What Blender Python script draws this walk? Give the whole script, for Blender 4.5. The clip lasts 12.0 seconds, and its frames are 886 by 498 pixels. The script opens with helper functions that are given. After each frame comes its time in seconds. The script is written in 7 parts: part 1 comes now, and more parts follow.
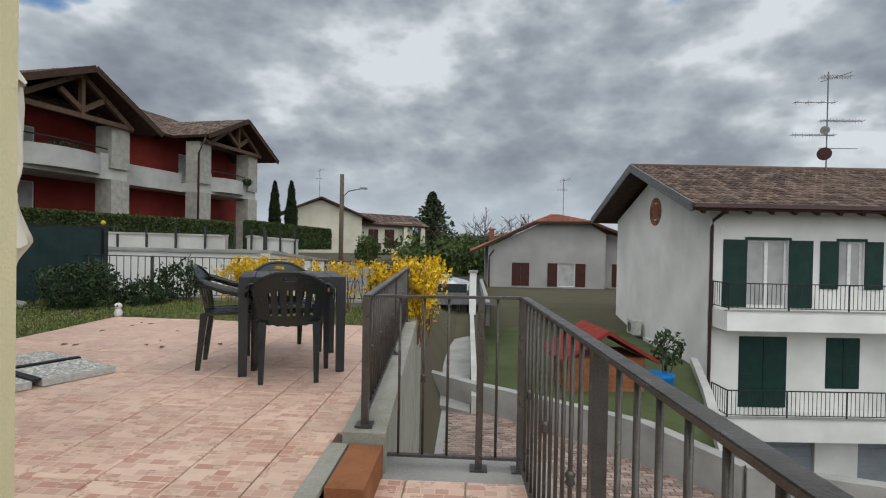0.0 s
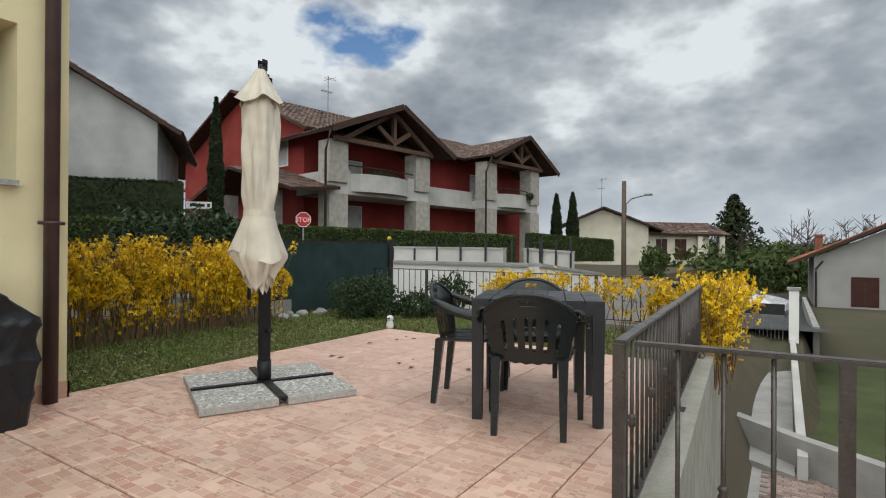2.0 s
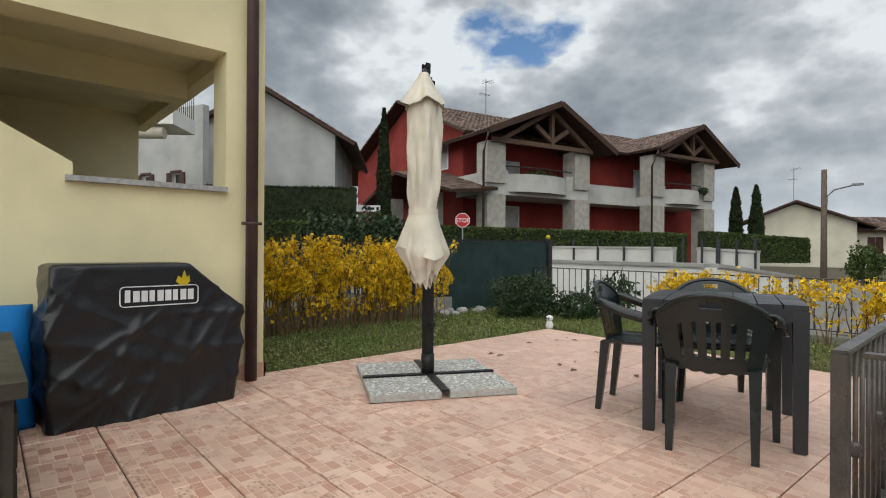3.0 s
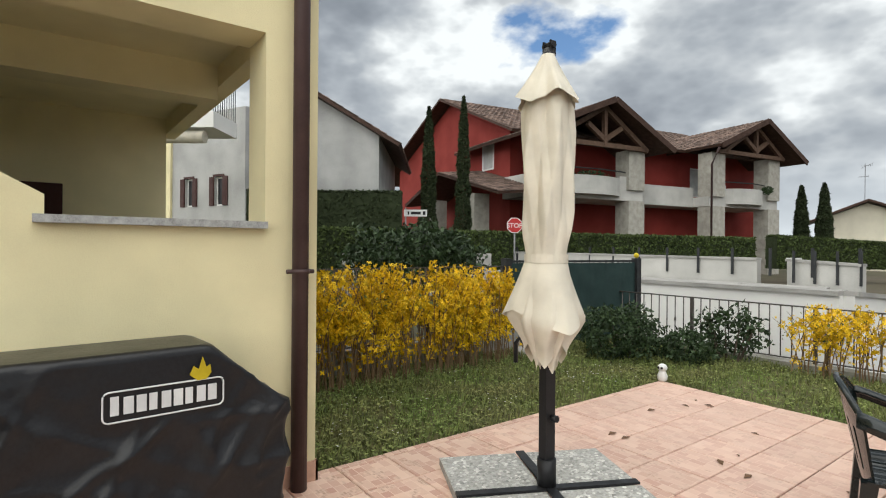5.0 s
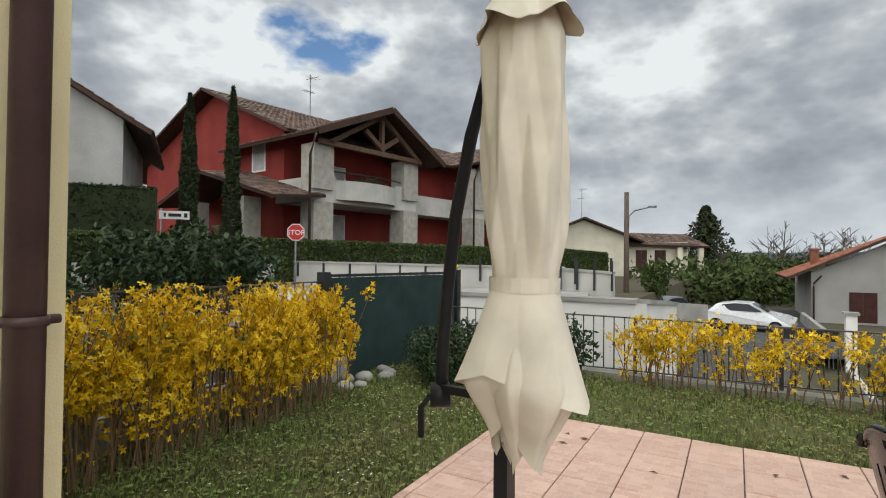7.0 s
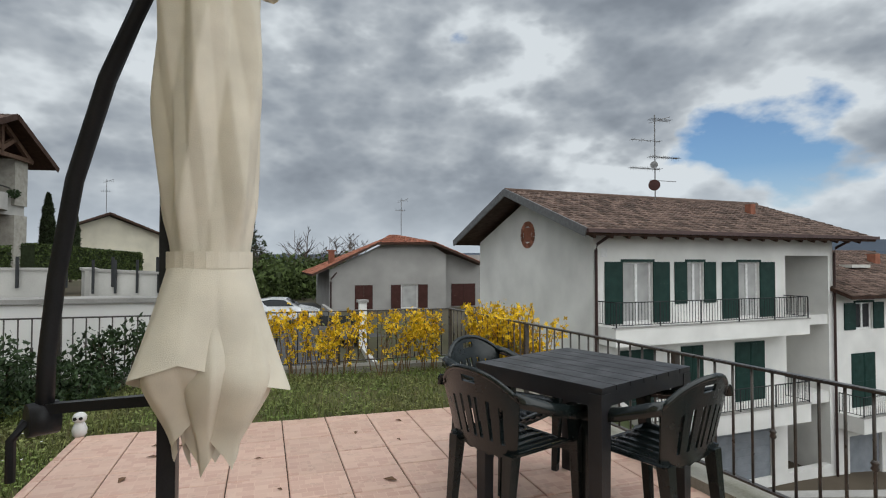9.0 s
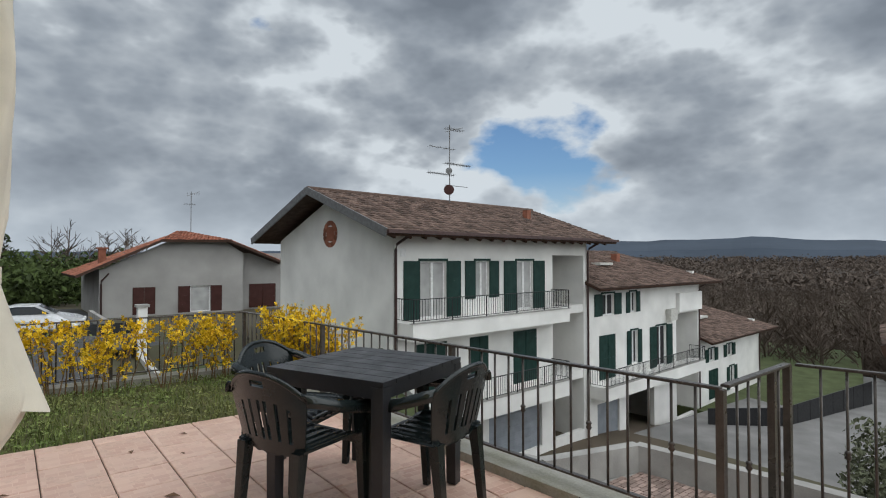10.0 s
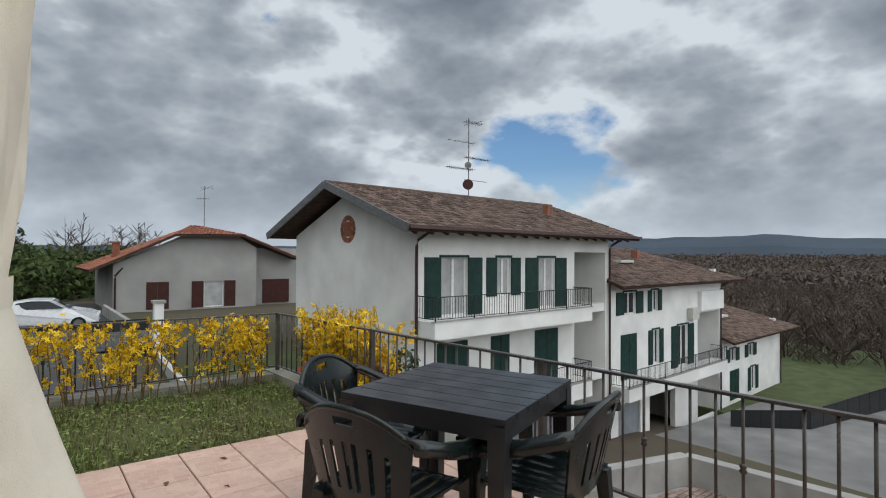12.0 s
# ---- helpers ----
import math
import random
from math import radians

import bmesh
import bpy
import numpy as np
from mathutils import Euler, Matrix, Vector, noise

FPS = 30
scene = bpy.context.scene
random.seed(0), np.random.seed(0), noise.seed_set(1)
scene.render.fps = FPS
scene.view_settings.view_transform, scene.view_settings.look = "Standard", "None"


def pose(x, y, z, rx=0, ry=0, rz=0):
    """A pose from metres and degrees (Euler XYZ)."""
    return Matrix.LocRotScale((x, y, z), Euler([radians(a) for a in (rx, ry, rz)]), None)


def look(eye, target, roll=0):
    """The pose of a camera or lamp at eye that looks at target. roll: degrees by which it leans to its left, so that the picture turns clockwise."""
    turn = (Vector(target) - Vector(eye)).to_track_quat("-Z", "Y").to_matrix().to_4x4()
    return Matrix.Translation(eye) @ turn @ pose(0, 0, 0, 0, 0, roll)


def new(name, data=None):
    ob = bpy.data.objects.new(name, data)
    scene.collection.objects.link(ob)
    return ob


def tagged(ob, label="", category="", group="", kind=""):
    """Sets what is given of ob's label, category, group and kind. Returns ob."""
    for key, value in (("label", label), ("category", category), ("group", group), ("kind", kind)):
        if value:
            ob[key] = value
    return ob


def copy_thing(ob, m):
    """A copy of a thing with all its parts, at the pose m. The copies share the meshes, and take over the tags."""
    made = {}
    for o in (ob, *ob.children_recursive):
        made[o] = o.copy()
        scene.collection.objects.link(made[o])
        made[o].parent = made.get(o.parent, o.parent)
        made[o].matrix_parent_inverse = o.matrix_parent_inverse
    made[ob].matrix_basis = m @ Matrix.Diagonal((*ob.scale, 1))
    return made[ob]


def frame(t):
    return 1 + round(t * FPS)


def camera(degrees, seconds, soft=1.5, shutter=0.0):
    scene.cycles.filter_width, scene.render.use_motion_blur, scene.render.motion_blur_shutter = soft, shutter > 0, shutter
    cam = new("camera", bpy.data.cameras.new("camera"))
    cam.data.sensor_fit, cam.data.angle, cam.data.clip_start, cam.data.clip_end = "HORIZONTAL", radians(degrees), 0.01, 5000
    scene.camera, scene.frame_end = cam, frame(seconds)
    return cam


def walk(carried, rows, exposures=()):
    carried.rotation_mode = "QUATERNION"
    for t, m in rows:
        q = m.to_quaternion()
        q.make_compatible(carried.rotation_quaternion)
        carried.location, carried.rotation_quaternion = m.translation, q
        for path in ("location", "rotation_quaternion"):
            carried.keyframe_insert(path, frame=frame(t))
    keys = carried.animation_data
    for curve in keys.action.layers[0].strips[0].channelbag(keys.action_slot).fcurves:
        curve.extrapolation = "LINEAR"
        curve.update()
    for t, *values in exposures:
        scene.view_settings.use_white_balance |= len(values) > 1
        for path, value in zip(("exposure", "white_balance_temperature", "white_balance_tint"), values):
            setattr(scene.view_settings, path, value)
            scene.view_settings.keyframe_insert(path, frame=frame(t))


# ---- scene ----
cam = camera(79.2, 12.0, soft=1.1)
PATH = [
    (0, (0.843, -0.372, 1.043), (0.742, 1.625, 1.019), 1.08),
    (0.5, (0.814, 0.043, 1.086), (0.612, 2.033, 1.071), 1.00),
    (1, (0.723, 0.377, 1.073), (0.306, 2.333, 1.066), 0.85),
    (1.5, (0.734, 0.553, 1.061), (-0.003, 2.413, 1.066), 0.74),
    (2, (0.767, 0.610, 1.052), (-0.311, 2.294, 1.058), 0.36),
    (2.5, (0.761, 0.602, 1.040), (-0.585, 2.081, 1.048), 0.47),
    (3, (0.705, 0.647, 1.026), (-0.811, 1.951, 1.030), 0.35),
    (3.5, (0.464, 0.718, 1.051), (-1.142, 1.909, 1.044), 0.50),
    (5.5, (-0.848, 1.226, 1.389), (-2.450, 2.424, 1.389), 0.45),
    (6, (-1.194, 1.382, 1.379), (-2.668, 2.733, 1.391), 0.26),
    (6.5, (-1.520, 1.487, 1.390), (-2.774, 3.045, 1.414), 0.43),
    (8.5, (-2.107, 1.543, 1.295), (-1.860, 3.527, 1.346), 0.21),
    (9, (-2.180, 1.497, 1.294), (-1.547, 3.394, 1.344), 0.04),
    (9.5, (-2.193, 1.444, 1.300), (-1.219, 3.190, 1.349), -0.11),
    (10, (-2.201, 1.306, 1.335), (-0.938, 2.856, 1.378), -0.08),
    (10.5, (-2.157, 1.305, 1.323), (-0.699, 2.674, 1.359), -0.02),
    (11, (-1.954, 1.407, 1.355), (-0.417, 2.686, 1.387), 0.05),
    (11.5, (-1.952, 1.666, 1.371), (-0.459, 2.997, 1.400), 0.31),
    (12, (-2.202, 2.057, 1.352), (-0.964, 3.628, 1.380), 0.27),
]
EXPOSURES = [(0.0, 0.16, 5980, 6), (2.5, 0.32, 6130, 6), (3.5, 0.38, 6150, 6), (5.5, 0.68, 6280, 6), (6.5, 0.52, 6280, 6), (8.5, 0.18, 6050, 6), (9.5, 0.12, 5970, 6), (10.5, 0.08, 5880, 6), (12.0, 0.12, 5880, 6)]
walk(cam, [(t, look(eye, target, roll)) for t, eye, target, roll in PATH], EXPOSURES)
from math import sin, cos, pi, hypot, atan2, floor


# ---- world, sun, exposure ----
def make_world():
    w = bpy.data.worlds.new("sky")
    scene.world = w
    w.use_nodes = True
    nt = w.node_tree
    nt.nodes.clear()
    N, L = nt.nodes.new, nt.links.new
    out, bg = N("ShaderNodeOutputWorld"), N("ShaderNodeBackground")
    sky = N("ShaderNodeTexSky")
    sky.sky_type, sky.sun_disc = "NISHITA", False
    sky.sun_elevation, sky.sun_rotation = radians(SUN_EL), radians(SUN_AZ)
    tc, sep = N("ShaderNodeTexCoord"), N("ShaderNodeSeparateXYZ")
    L(tc.outputs["Generated"], sep.inputs[0])

    def m(op, a, b=None, c=None):
        n = N("ShaderNodeMath")
        n.operation = op
        for i, v in enumerate((a, b, c)):
            if v is None:
                continue
            if isinstance(v, (int, float)):
                n.inputs[i].default_value = v
            else:
                L(v, n.inputs[i])
        return n.outputs[0]

    # cloud layer: a little flatter towards the horizon
    comb = N("ShaderNodeCombineXYZ")
    L(sep.outputs[0], comb.inputs[0])
    L(sep.outputs[1], comb.inputs[1])
    L(m("MULTIPLY", m("MAXIMUM", sep.outputs[2], 0.0), 1.75), comb.inputs[2])

    def noise_tex(scale, detail, rough, dist, offset):
        n = N("ShaderNodeTexNoise")
        n.inputs["Scale"].default_value, n.inputs["Detail"].default_value = scale, detail
        n.inputs["Roughness"].default_value, n.inputs["Distortion"].default_value = rough, dist
        mp = N("ShaderNodeMapping")
        mp.inputs["Location"].default_value = offset
        L(comb.outputs[0], mp.inputs[0])
        L(mp.outputs[0], n.inputs["Vector"])
        return n.outputs["Fac"]

    def ramp(v, stops):
        r = N("ShaderNodeValToRGB")
        while len(r.color_ramp.elements) < len(stops):
            r.color_ramp.elements.new(0.5)
        for e, (p, c) in zip(r.color_ramp.elements, stops):
            e.position, e.color = p, (*c, 1)
        L(v, r.inputs[0])
        return r.outputs[0]

    def puffs(scale, offset):
        n = N("ShaderNodeTexVoronoi")
        n.feature = "SMOOTH_F1"
        n.inputs["Scale"].default_value, n.inputs["Detail"].default_value = scale, 4.0
        n.inputs["Roughness"].default_value, n.inputs["Smoothness"].default_value = 0.55, 0.35
        mp = N("ShaderNodeMapping")
        mp.inputs["Location"].default_value = offset
        L(comb.outputs[0], mp.inputs[0])
        L(mp.outputs[0], n.inputs["Vector"])
        return m("SUBTRACT", 1.0, n.outputs["Distance"])

    def density(d, detail):
        base = noise_tex(2.3, detail, 0.53, 0.0, (2.31, 1.6 + d, d))
        wide = noise_tex(1.0, 3, 0.5, 0.0, (5.3, 8.1, d * 0.5))
        puff = puffs(4.2, (0.4, 1.1 + d, d))
        return m("ADD", m("ADD", m("MULTIPLY", base, 0.42), m("MULTIPLY", wide, 0.36)), m("MULTIPLY", puff, 0.22))
    body = density(0.0, 9)
    lit = density(0.055, 7)
    # cover: where clouds stand; shade: thick parts go grey, edges and the upper side are bright
    gaps = noise_tex(1.9, 7, 0.52, 0.0, (0.7, 3.4, 1.2))
    cover = ramp(gaps, [(0.315, (0, 0, 0)), (0.355, (1, 1, 1))])
    rim = ramp(gaps, [(0.35, (1, 1, 1)), (0.48, (0, 0, 0))])
    thick = ramp(body, [(0.25, (0.86, 0.86, 0.86)), (0.30, (0.64, 0.64, 0.64)), (0.36, (0.42, 0.42, 0.42)), (0.45, (0.22, 0.22, 0.22))])
    slope = m("MULTIPLY", m("SUBTRACT", body, lit), 4.0)
    level = m("ADD", m("ADD", thick, slope), m("MULTIPLY", rim, 0.42))
    shade = ramp(level, [(0.0, (1.75, 1.88, 2.1)), (0.25, (2.2, 2.33, 2.56)), (0.5, (2.9, 3.03, 3.25)), (0.75, (4.1, 4.17, 4.28)), (1.0, (6.4, 6.4, 6.35))])
    low = ramp(sep.outputs[2], [(0.0, (1, 1, 1)), (0.16, (0, 0, 0))])
    mix = N("ShaderNodeMix")
    mix.data_type = "RGBA"
    L(cover, mix.inputs[0])
    tint = N("ShaderNodeMix")
    tint.data_type, tint.blend_type = "RGBA", "MULTIPLY"
    tint.inputs[0].default_value = 1.0
    tint.inputs[7].default_value = (0.75, 0.85, 0.95, 1)
    L(sky.outputs[0], tint.inputs[6])
    L(tint.outputs[2], mix.inputs[6])
    L(shade, mix.inputs[7])
    haze = N("ShaderNodeMix")
    haze.data_type = "RGBA"
    L(m("MULTIPLY", low, 0.6), haze.inputs[0])
    L(mix.outputs[2], haze.inputs[6])
    haze.inputs[7].default_value = (6.4, 6.6, 6.8, 1)
    L(haze.outputs[2], bg.inputs[0])
    bg.inputs[1].default_value = SKY
    L(bg.outputs[0], out.inputs[0])


SUN_EL, SUN_AZ, SKY = 50.0, 174.0, 0.1
make_world()
sun = new("sun", bpy.data.lights.new("sun", "SUN"))
sun.data.energy, sun.data.angle, sun.data.color = 3.3, radians(130), (1.0, 0.95, 0.88)
sun.matrix_world = look((0, 0, 0), (-sin(radians(SUN_AZ)) * cos(radians(SUN_EL)), -cos(radians(SUN_AZ)) * cos(radians(SUN_EL)), -sin(radians(SUN_EL))))


# ---- materials ----
def material(name, base, rough=0.6, metal=0.0, spec=0.25, var=0.15, scale=8.0, fine=80.0, bump=0.15, second=None, amount=0.5, stain=0.0, piece=0.0, wave=None, island=False, coat=0.0, streak=False):
    """A surface with variation at two scales, bump, stains and, with piece, a tone of its own for each piece."""
    mat = bpy.data.materials.new(name)
    mat.use_nodes = True
    nt = mat.node_tree
    N, L = nt.nodes.new, nt.links.new
    b = nt.nodes["Principled BSDF"]
    b.inputs["Metallic"].default_value = metal
    b.inputs["Specular IOR Level"].default_value = spec
    b.inputs["Coat Weight"].default_value = coat
    tc = N("ShaderNodeTexCoord")
    vec = tc.outputs["Object"]
    if streak:
        mp = N("ShaderNodeMapping")
        mp.inputs["Scale"].default_value = streak
        L(vec, mp.inputs[0])
        vec = mp.outputs[0]

    def tex(s, d):
        n = N("ShaderNodeTexNoise")
        n.inputs["Scale"].default_value, n.inputs["Detail"].default_value = s, d
        L(vec, n.inputs["Vector"])
        return n.outputs["Fac"]

    def rgbmix(f, a, c, mode="MIX"):
        n = N("ShaderNodeMix")
        n.data_type, n.blend_type = "RGBA", mode
        for k, v in ((0, f), (6, a), (7, c)):
            if isinstance(v, (int, float)):
                n.inputs[k].default_value = v
            elif isinstance(v, tuple):
                n.inputs[k].default_value = (*v, 1)
            else:
                L(v, n.inputs[k])
        return n.outputs[2]

    def rng(v, a, c, lo=0.3, hi=0.7):
        n = N("ShaderNodeMapRange")
        n.inputs[1].default_value, n.inputs[2].default_value, n.inputs[3].default_value, n.inputs[4].default_value = lo, hi, a, c
        L(v, n.inputs[0])
        return n.outputs[0]

    n1, n2 = tex(scale, 5), tex(fine, 4)
    other = second or tuple(c * (1 - var) * 0.82 for c in base)
    col = rgbmix(rng(n1, 0.0, amount if second else 1.0), base, other)
    col = rgbmix(rng(n2, 0.0, var), col, tuple(min(1, c * 1.35 + 0.01) for c in base))
    if stain:
        n3 = tex(scale * 0.23, 6)
        col = rgbmix(rng(n3, 0.0, stain, 0.52, 0.72), col, tuple(c * 0.38 for c in base))
    if piece:
        oi = N("ShaderNodeNewGeometry") if island else N("ShaderNodeObjectInfo")
        rnd = oi.outputs["Random Per Island"] if island else oi.outputs["Random"]
        hs = N("ShaderNodeHueSaturation")
        L(rng(rnd, 1 - piece, 1 + piece, 0, 1), hs.inputs["Value"])
        L(col, hs.inputs["Color"])
        col = hs.outputs[0]
    L(col, b.inputs["Base Color"])
    L(rng(n1, max(0.02, rough - 0.08), min(1, rough + 0.1)), b.inputs["Roughness"])
    if bump:
        bp = N("ShaderNodeBump")
        bp.inputs["Strength"].default_value, bp.inputs["Distance"].default_value = bump, 0.01
        L(n2, bp.inputs["Height"])
        L(bp.outputs[0], b.inputs["Normal"])
    return mat


M = {}
M["yellow"] = material("yellow_plaster", (0.82, 0.73, 0.45), 0.85, var=0.08, scale=1.3, fine=160, bump=0.25, stain=0.06)
M["white"] = material("white_plaster", (0.80, 0.79, 0.76), 0.85, var=0.06, scale=0.6, fine=60, bump=0.15, stain=0.08)
M["greywall"] = material("grey_plaster", (0.36, 0.35, 0.335), 0.9, var=0.15, scale=0.5, fine=30, bump=0.2, stain=0.3)
M["oldwall"] = material("old_stained_plaster", (0.46, 0.46, 0.45), 0.9, var=0.25, scale=0.7, fine=20, bump=0.25, stain=0.55)
M["red"] = material("red_plaster", (0.22, 0.03, 0.023), 0.85, var=0.12, scale=0.6, fine=40, bump=0.15)
M["cream"] = material("cream_plaster", (0.66, 0.62, 0.5), 0.85, var=0.08, scale=0.6, fine=40)
M["concrete"] = material("concrete", (0.36, 0.35, 0.33), 0.88, var=0.2, scale=2.2, fine=60, bump=0.3, stain=0.35)
M["pier_stone"] = material("pier_stone", (0.42, 0.40, 0.35), 0.9, var=0.25, scale=3.0, fine=25, bump=0.3)
M["curb"] = material("mossy_curb", (0.34, 0.33, 0.30), 0.92, var=0.3, scale=5, fine=60, bump=0.5, second=(0.16, 0.16, 0.08), amount=0.6, stain=0.4)
M["sill"] = material("grey_granite", (0.40, 0.40, 0.39), 0.6, var=0.5, scale=30, fine=220, bump=0.1)
M["brown_pipe"] = material("brown_painted_metal", (0.075, 0.045, 0.042), 0.42, var=0.15, scale=6, fine=90, bump=0.08)
M["rail"] = material("grey_brown_painted_iron", (0.10, 0.088, 0.08), 0.33, metal=0.45, spec=0.5, var=0.35, scale=14, fine=150, bump=0.15)
M["dark_iron"] = material("dark_iron", (0.03, 0.032, 0.034), 0.5, metal=0.2, var=0.25, scale=10, fine=120, bump=0.1)
M["plastic"] = material("dark_green_plastic", (0.007, 0.012, 0.012), 0.22, spec=0.5, var=0.3, scale=9, fine=140, bump=0.06)
M["table"] = material("black_table_plastic", (0.022, 0.023, 0.027), 0.36, spec=0.5, var=0.25, scale=7, fine=160, bump=0.12)
M["canvas"] = material("cream_canvas", (0.78, 0.72, 0.60), 0.85, var=0.08, scale=5, fine=400, bump=0.2, stain=0.08)
M["black_metal"] = material("black_painted_metal", (0.02, 0.02, 0.022), 0.4, var=0.2, scale=9, fine=150, bump=0.05)
M["slab"] = material("pebble_concrete", (0.46, 0.45, 0.42), 0.9, var=0.3, scale=40, fine=110, bump=0.4)
M["pebble"] = material("pebbles", (0.52, 0.51, 0.48), 0.75, var=0.2, scale=20, fine=90, bump=0.2, piece=0.45, island=True)
M["cover"] = material("black_vinyl_cover", (0.010, 0.010, 0.012), 0.34, spec=0.45, var=0.3, scale=3, fine=60, bump=0.15)
M["print"] = material("white_print", (0.78, 0.78, 0.78), 0.6, var=0.05, bump=0.0)
M["flame"] = material("yellow_print", (0.62, 0.47, 0.02), 0.6, var=0.1, bump=0.0)
M["blue"] = material("blue_fabric", (0.01, 0.17, 0.5), 0.6, var=0.15, scale=4, fine=150, bump=0.2)
M["box"] = material("dark_brown_resin", (0.05, 0.046, 0.035), 0.55, var=0.2, scale=6, fine=70, bump=0.15)
M["tilefloor"] = material("terracotta_tile", (0.62, 0.385, 0.28), 0.42, var=0.12, scale=5, fine=60, bump=0.08, piece=0.07, stain=0.18)


def tile_material():
    """Glazed terracotta with a printed patchwork of small rectangles."""
    mat = bpy.data.materials.new("patchwork_tile")
    mat.use_nodes = True
    nt = mat.node_tree
    N, L = nt.nodes.new, nt.links.new
    bs = nt.nodes["Principled BSDF"]
    tc, oi = N("ShaderNodeTexCoord"), N("ShaderNodeObjectInfo")
    sc = N("ShaderNodeVectorMath")
    sc.operation = "ADD"
    cmb = N("ShaderNodeCombineXYZ")
    mul = N("ShaderNodeMath")
    mul.operation, mul.inputs[1].default_value = "MULTIPLY", 37.0
    L(oi.outputs["Random"], mul.inputs[0])
    L(mul.outputs[0], cmb.inputs[0])
    L(mul.outputs[0], cmb.inputs[1])
    L(tc.outputs["Object"], sc.inputs[0])
    L(cmb.outputs[0], sc.inputs[1])

    def brick(w, h, c1, c2, mortar, off, bias):
        n = N("ShaderNodeTexBrick")
        n.inputs["Scale"].default_value = 1.0
        n.inputs["Brick Width"].default_value, n.inputs["Row Height"].default_value = w, h
        n.inputs["Mortar Size"].default_value, n.inputs["Mortar Smooth"].default_value, n.inputs["Bias"].default_value = 0.0025, 0.4, bias
        n.offset, n.squash = off, 0.7
        n.inputs["Color1"].default_value, n.inputs["Color2"].default_value, n.inputs["Mortar"].default_value = (*c1, 1), (*c2, 1), (*mortar, 1)
        L(sc.outputs[0], n.inputs["Vector"])
        return n.outputs["Color"]

    def mix(f, a, c, mode="MIX"):
        n = N("ShaderNodeMix")
        n.data_type, n.blend_type = "RGBA", mode
        for k, v in ((0, f), (6, a), (7, c)):
            if isinstance(v, (int, float)):
                n.inputs[k].default_value = v
            elif isinstance(v, tuple):
                n.inputs[k].default_value = (*v, 1)
            else:
                L(v, n.inputs[k])
        return n.outputs[2]

    def noise_f(s, d, lo, hi, a, c, vec):
        n = N("ShaderNodeTexNoise")
        n.inputs["Scale"].default_value, n.inputs["Detail"].default_value = s, d
        L(vec, n.inputs["Vector"])
        r = N("ShaderNodeMapRange")
        r.inputs[1].default_value, r.inputs[2].default_value, r.inputs[3].default_value, r.inputs[4].default_value = lo, hi, a, c
        L(n.outputs["Fac"], r.inputs[0])
        return r.outputs[0]
    big = brick(0.095, 0.055, (0.74, 0.53, 0.41), (0.43, 0.19, 0.13), (0.76, 0.57, 0.45), 0.37, -0.10)
    small = brick(0.031, 0.018, (0.76, 0.56, 0.43), (0.30, 0.15, 0.09), (0.66, 0.47, 0.36), 0.5, 0.0)
    col = mix(noise_f(9, 1, 0.55, 0.60, 0.0, 0.75, sc.outputs[0]), big, small)
    col = mix(noise_f(140, 3, 0.45, 0.75, 0.0, 0.22, sc.outputs[0]), col, (0.76, 0.56, 0.44))
    gen = N("ShaderNodeNewGeometry")
    col = mix(noise_f(1.1, 5, 0.50, 0.72, 0.0, 0.30, gen.outputs["Position"]), col, (0.36, 0.24, 0.18))
    # tiles blend to a paler, plainer pink from y 1.4 to 4.8
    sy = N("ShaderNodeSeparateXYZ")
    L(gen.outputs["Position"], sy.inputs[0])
    pale_mix = N("ShaderNodeMapRange")
    pale_mix.inputs[1].default_value, pale_mix.inputs[2].default_value, pale_mix.inputs[3].default_value, pale_mix.inputs[4].default_value = 1.4, 4.8, 0.0, 0.62
    L(sy.outputs[1], pale_mix.inputs[0])
    col = mix(pale_mix.outputs[0], col, (0.64, 0.44, 0.36))
    hs = N("ShaderNodeHueSaturation")
    vr = N("ShaderNodeMapRange")
    vr.inputs[3].default_value, vr.inputs[4].default_value = 0.93, 1.07
    L(oi.outputs["Random"], vr.inputs[0])
    L(vr.outputs[0], hs.inputs["Value"])
    L(col, hs.inputs["Color"])
    L(hs.outputs[0], bs.inputs["Base Color"])
    L(noise_f(2.5, 4, 0.3, 0.7, 0.34, 0.58, gen.outputs["Position"]), bs.inputs["Roughness"])
    bp = N("ShaderNodeBump")
    bp.inputs["Strength"].default_value, bp.inputs["Distance"].default_value = 0.12, 0.002
    L(noise_f(120, 3, 0.2, 0.8, 0, 1, sc.outputs[0]), bp.inputs["Height"])
    L(bp.outputs[0], bs.inputs["Normal"])
    return mat


M["patchwork"] = tile_material()
M["grout"] = material("grout", (0.12, 0.09, 0.07), 0.95, var=0.3, scale=15, fine=90, bump=0.3)
M["grass"] = material("grass_ground", (0.075, 0.085, 0.03), 0.95, var=0.4, scale=6, fine=50, bump=0.6, second=(0.15, 0.12, 0.055), amount=0.8)
M["blade"] = material("grass_blade", (0.145, 0.20, 0.05), 0.75, var=0.2, scale=1.6, second=(0.19, 0.16, 0.075), amount=0.75, bump=0.0, piece=0.5, island=True)
M["leaf"] = material("dark_leaf", (0.035, 0.06, 0.022), 0.55, var=0.2, bump=0.0, piece=0.5, island=True)
M["hedge"] = material("hedge_leaf", (0.06, 0.085, 0.022), 0.8, var=0.3, scale=1.5, fine=25, bump=0.0, piece=0.5, island=True)
M["petal"] = material("forsythia_yellow", (0.82, 0.54, 0.012), 0.6, var=0.15, bump=0.0, piece=0.35, island=True)
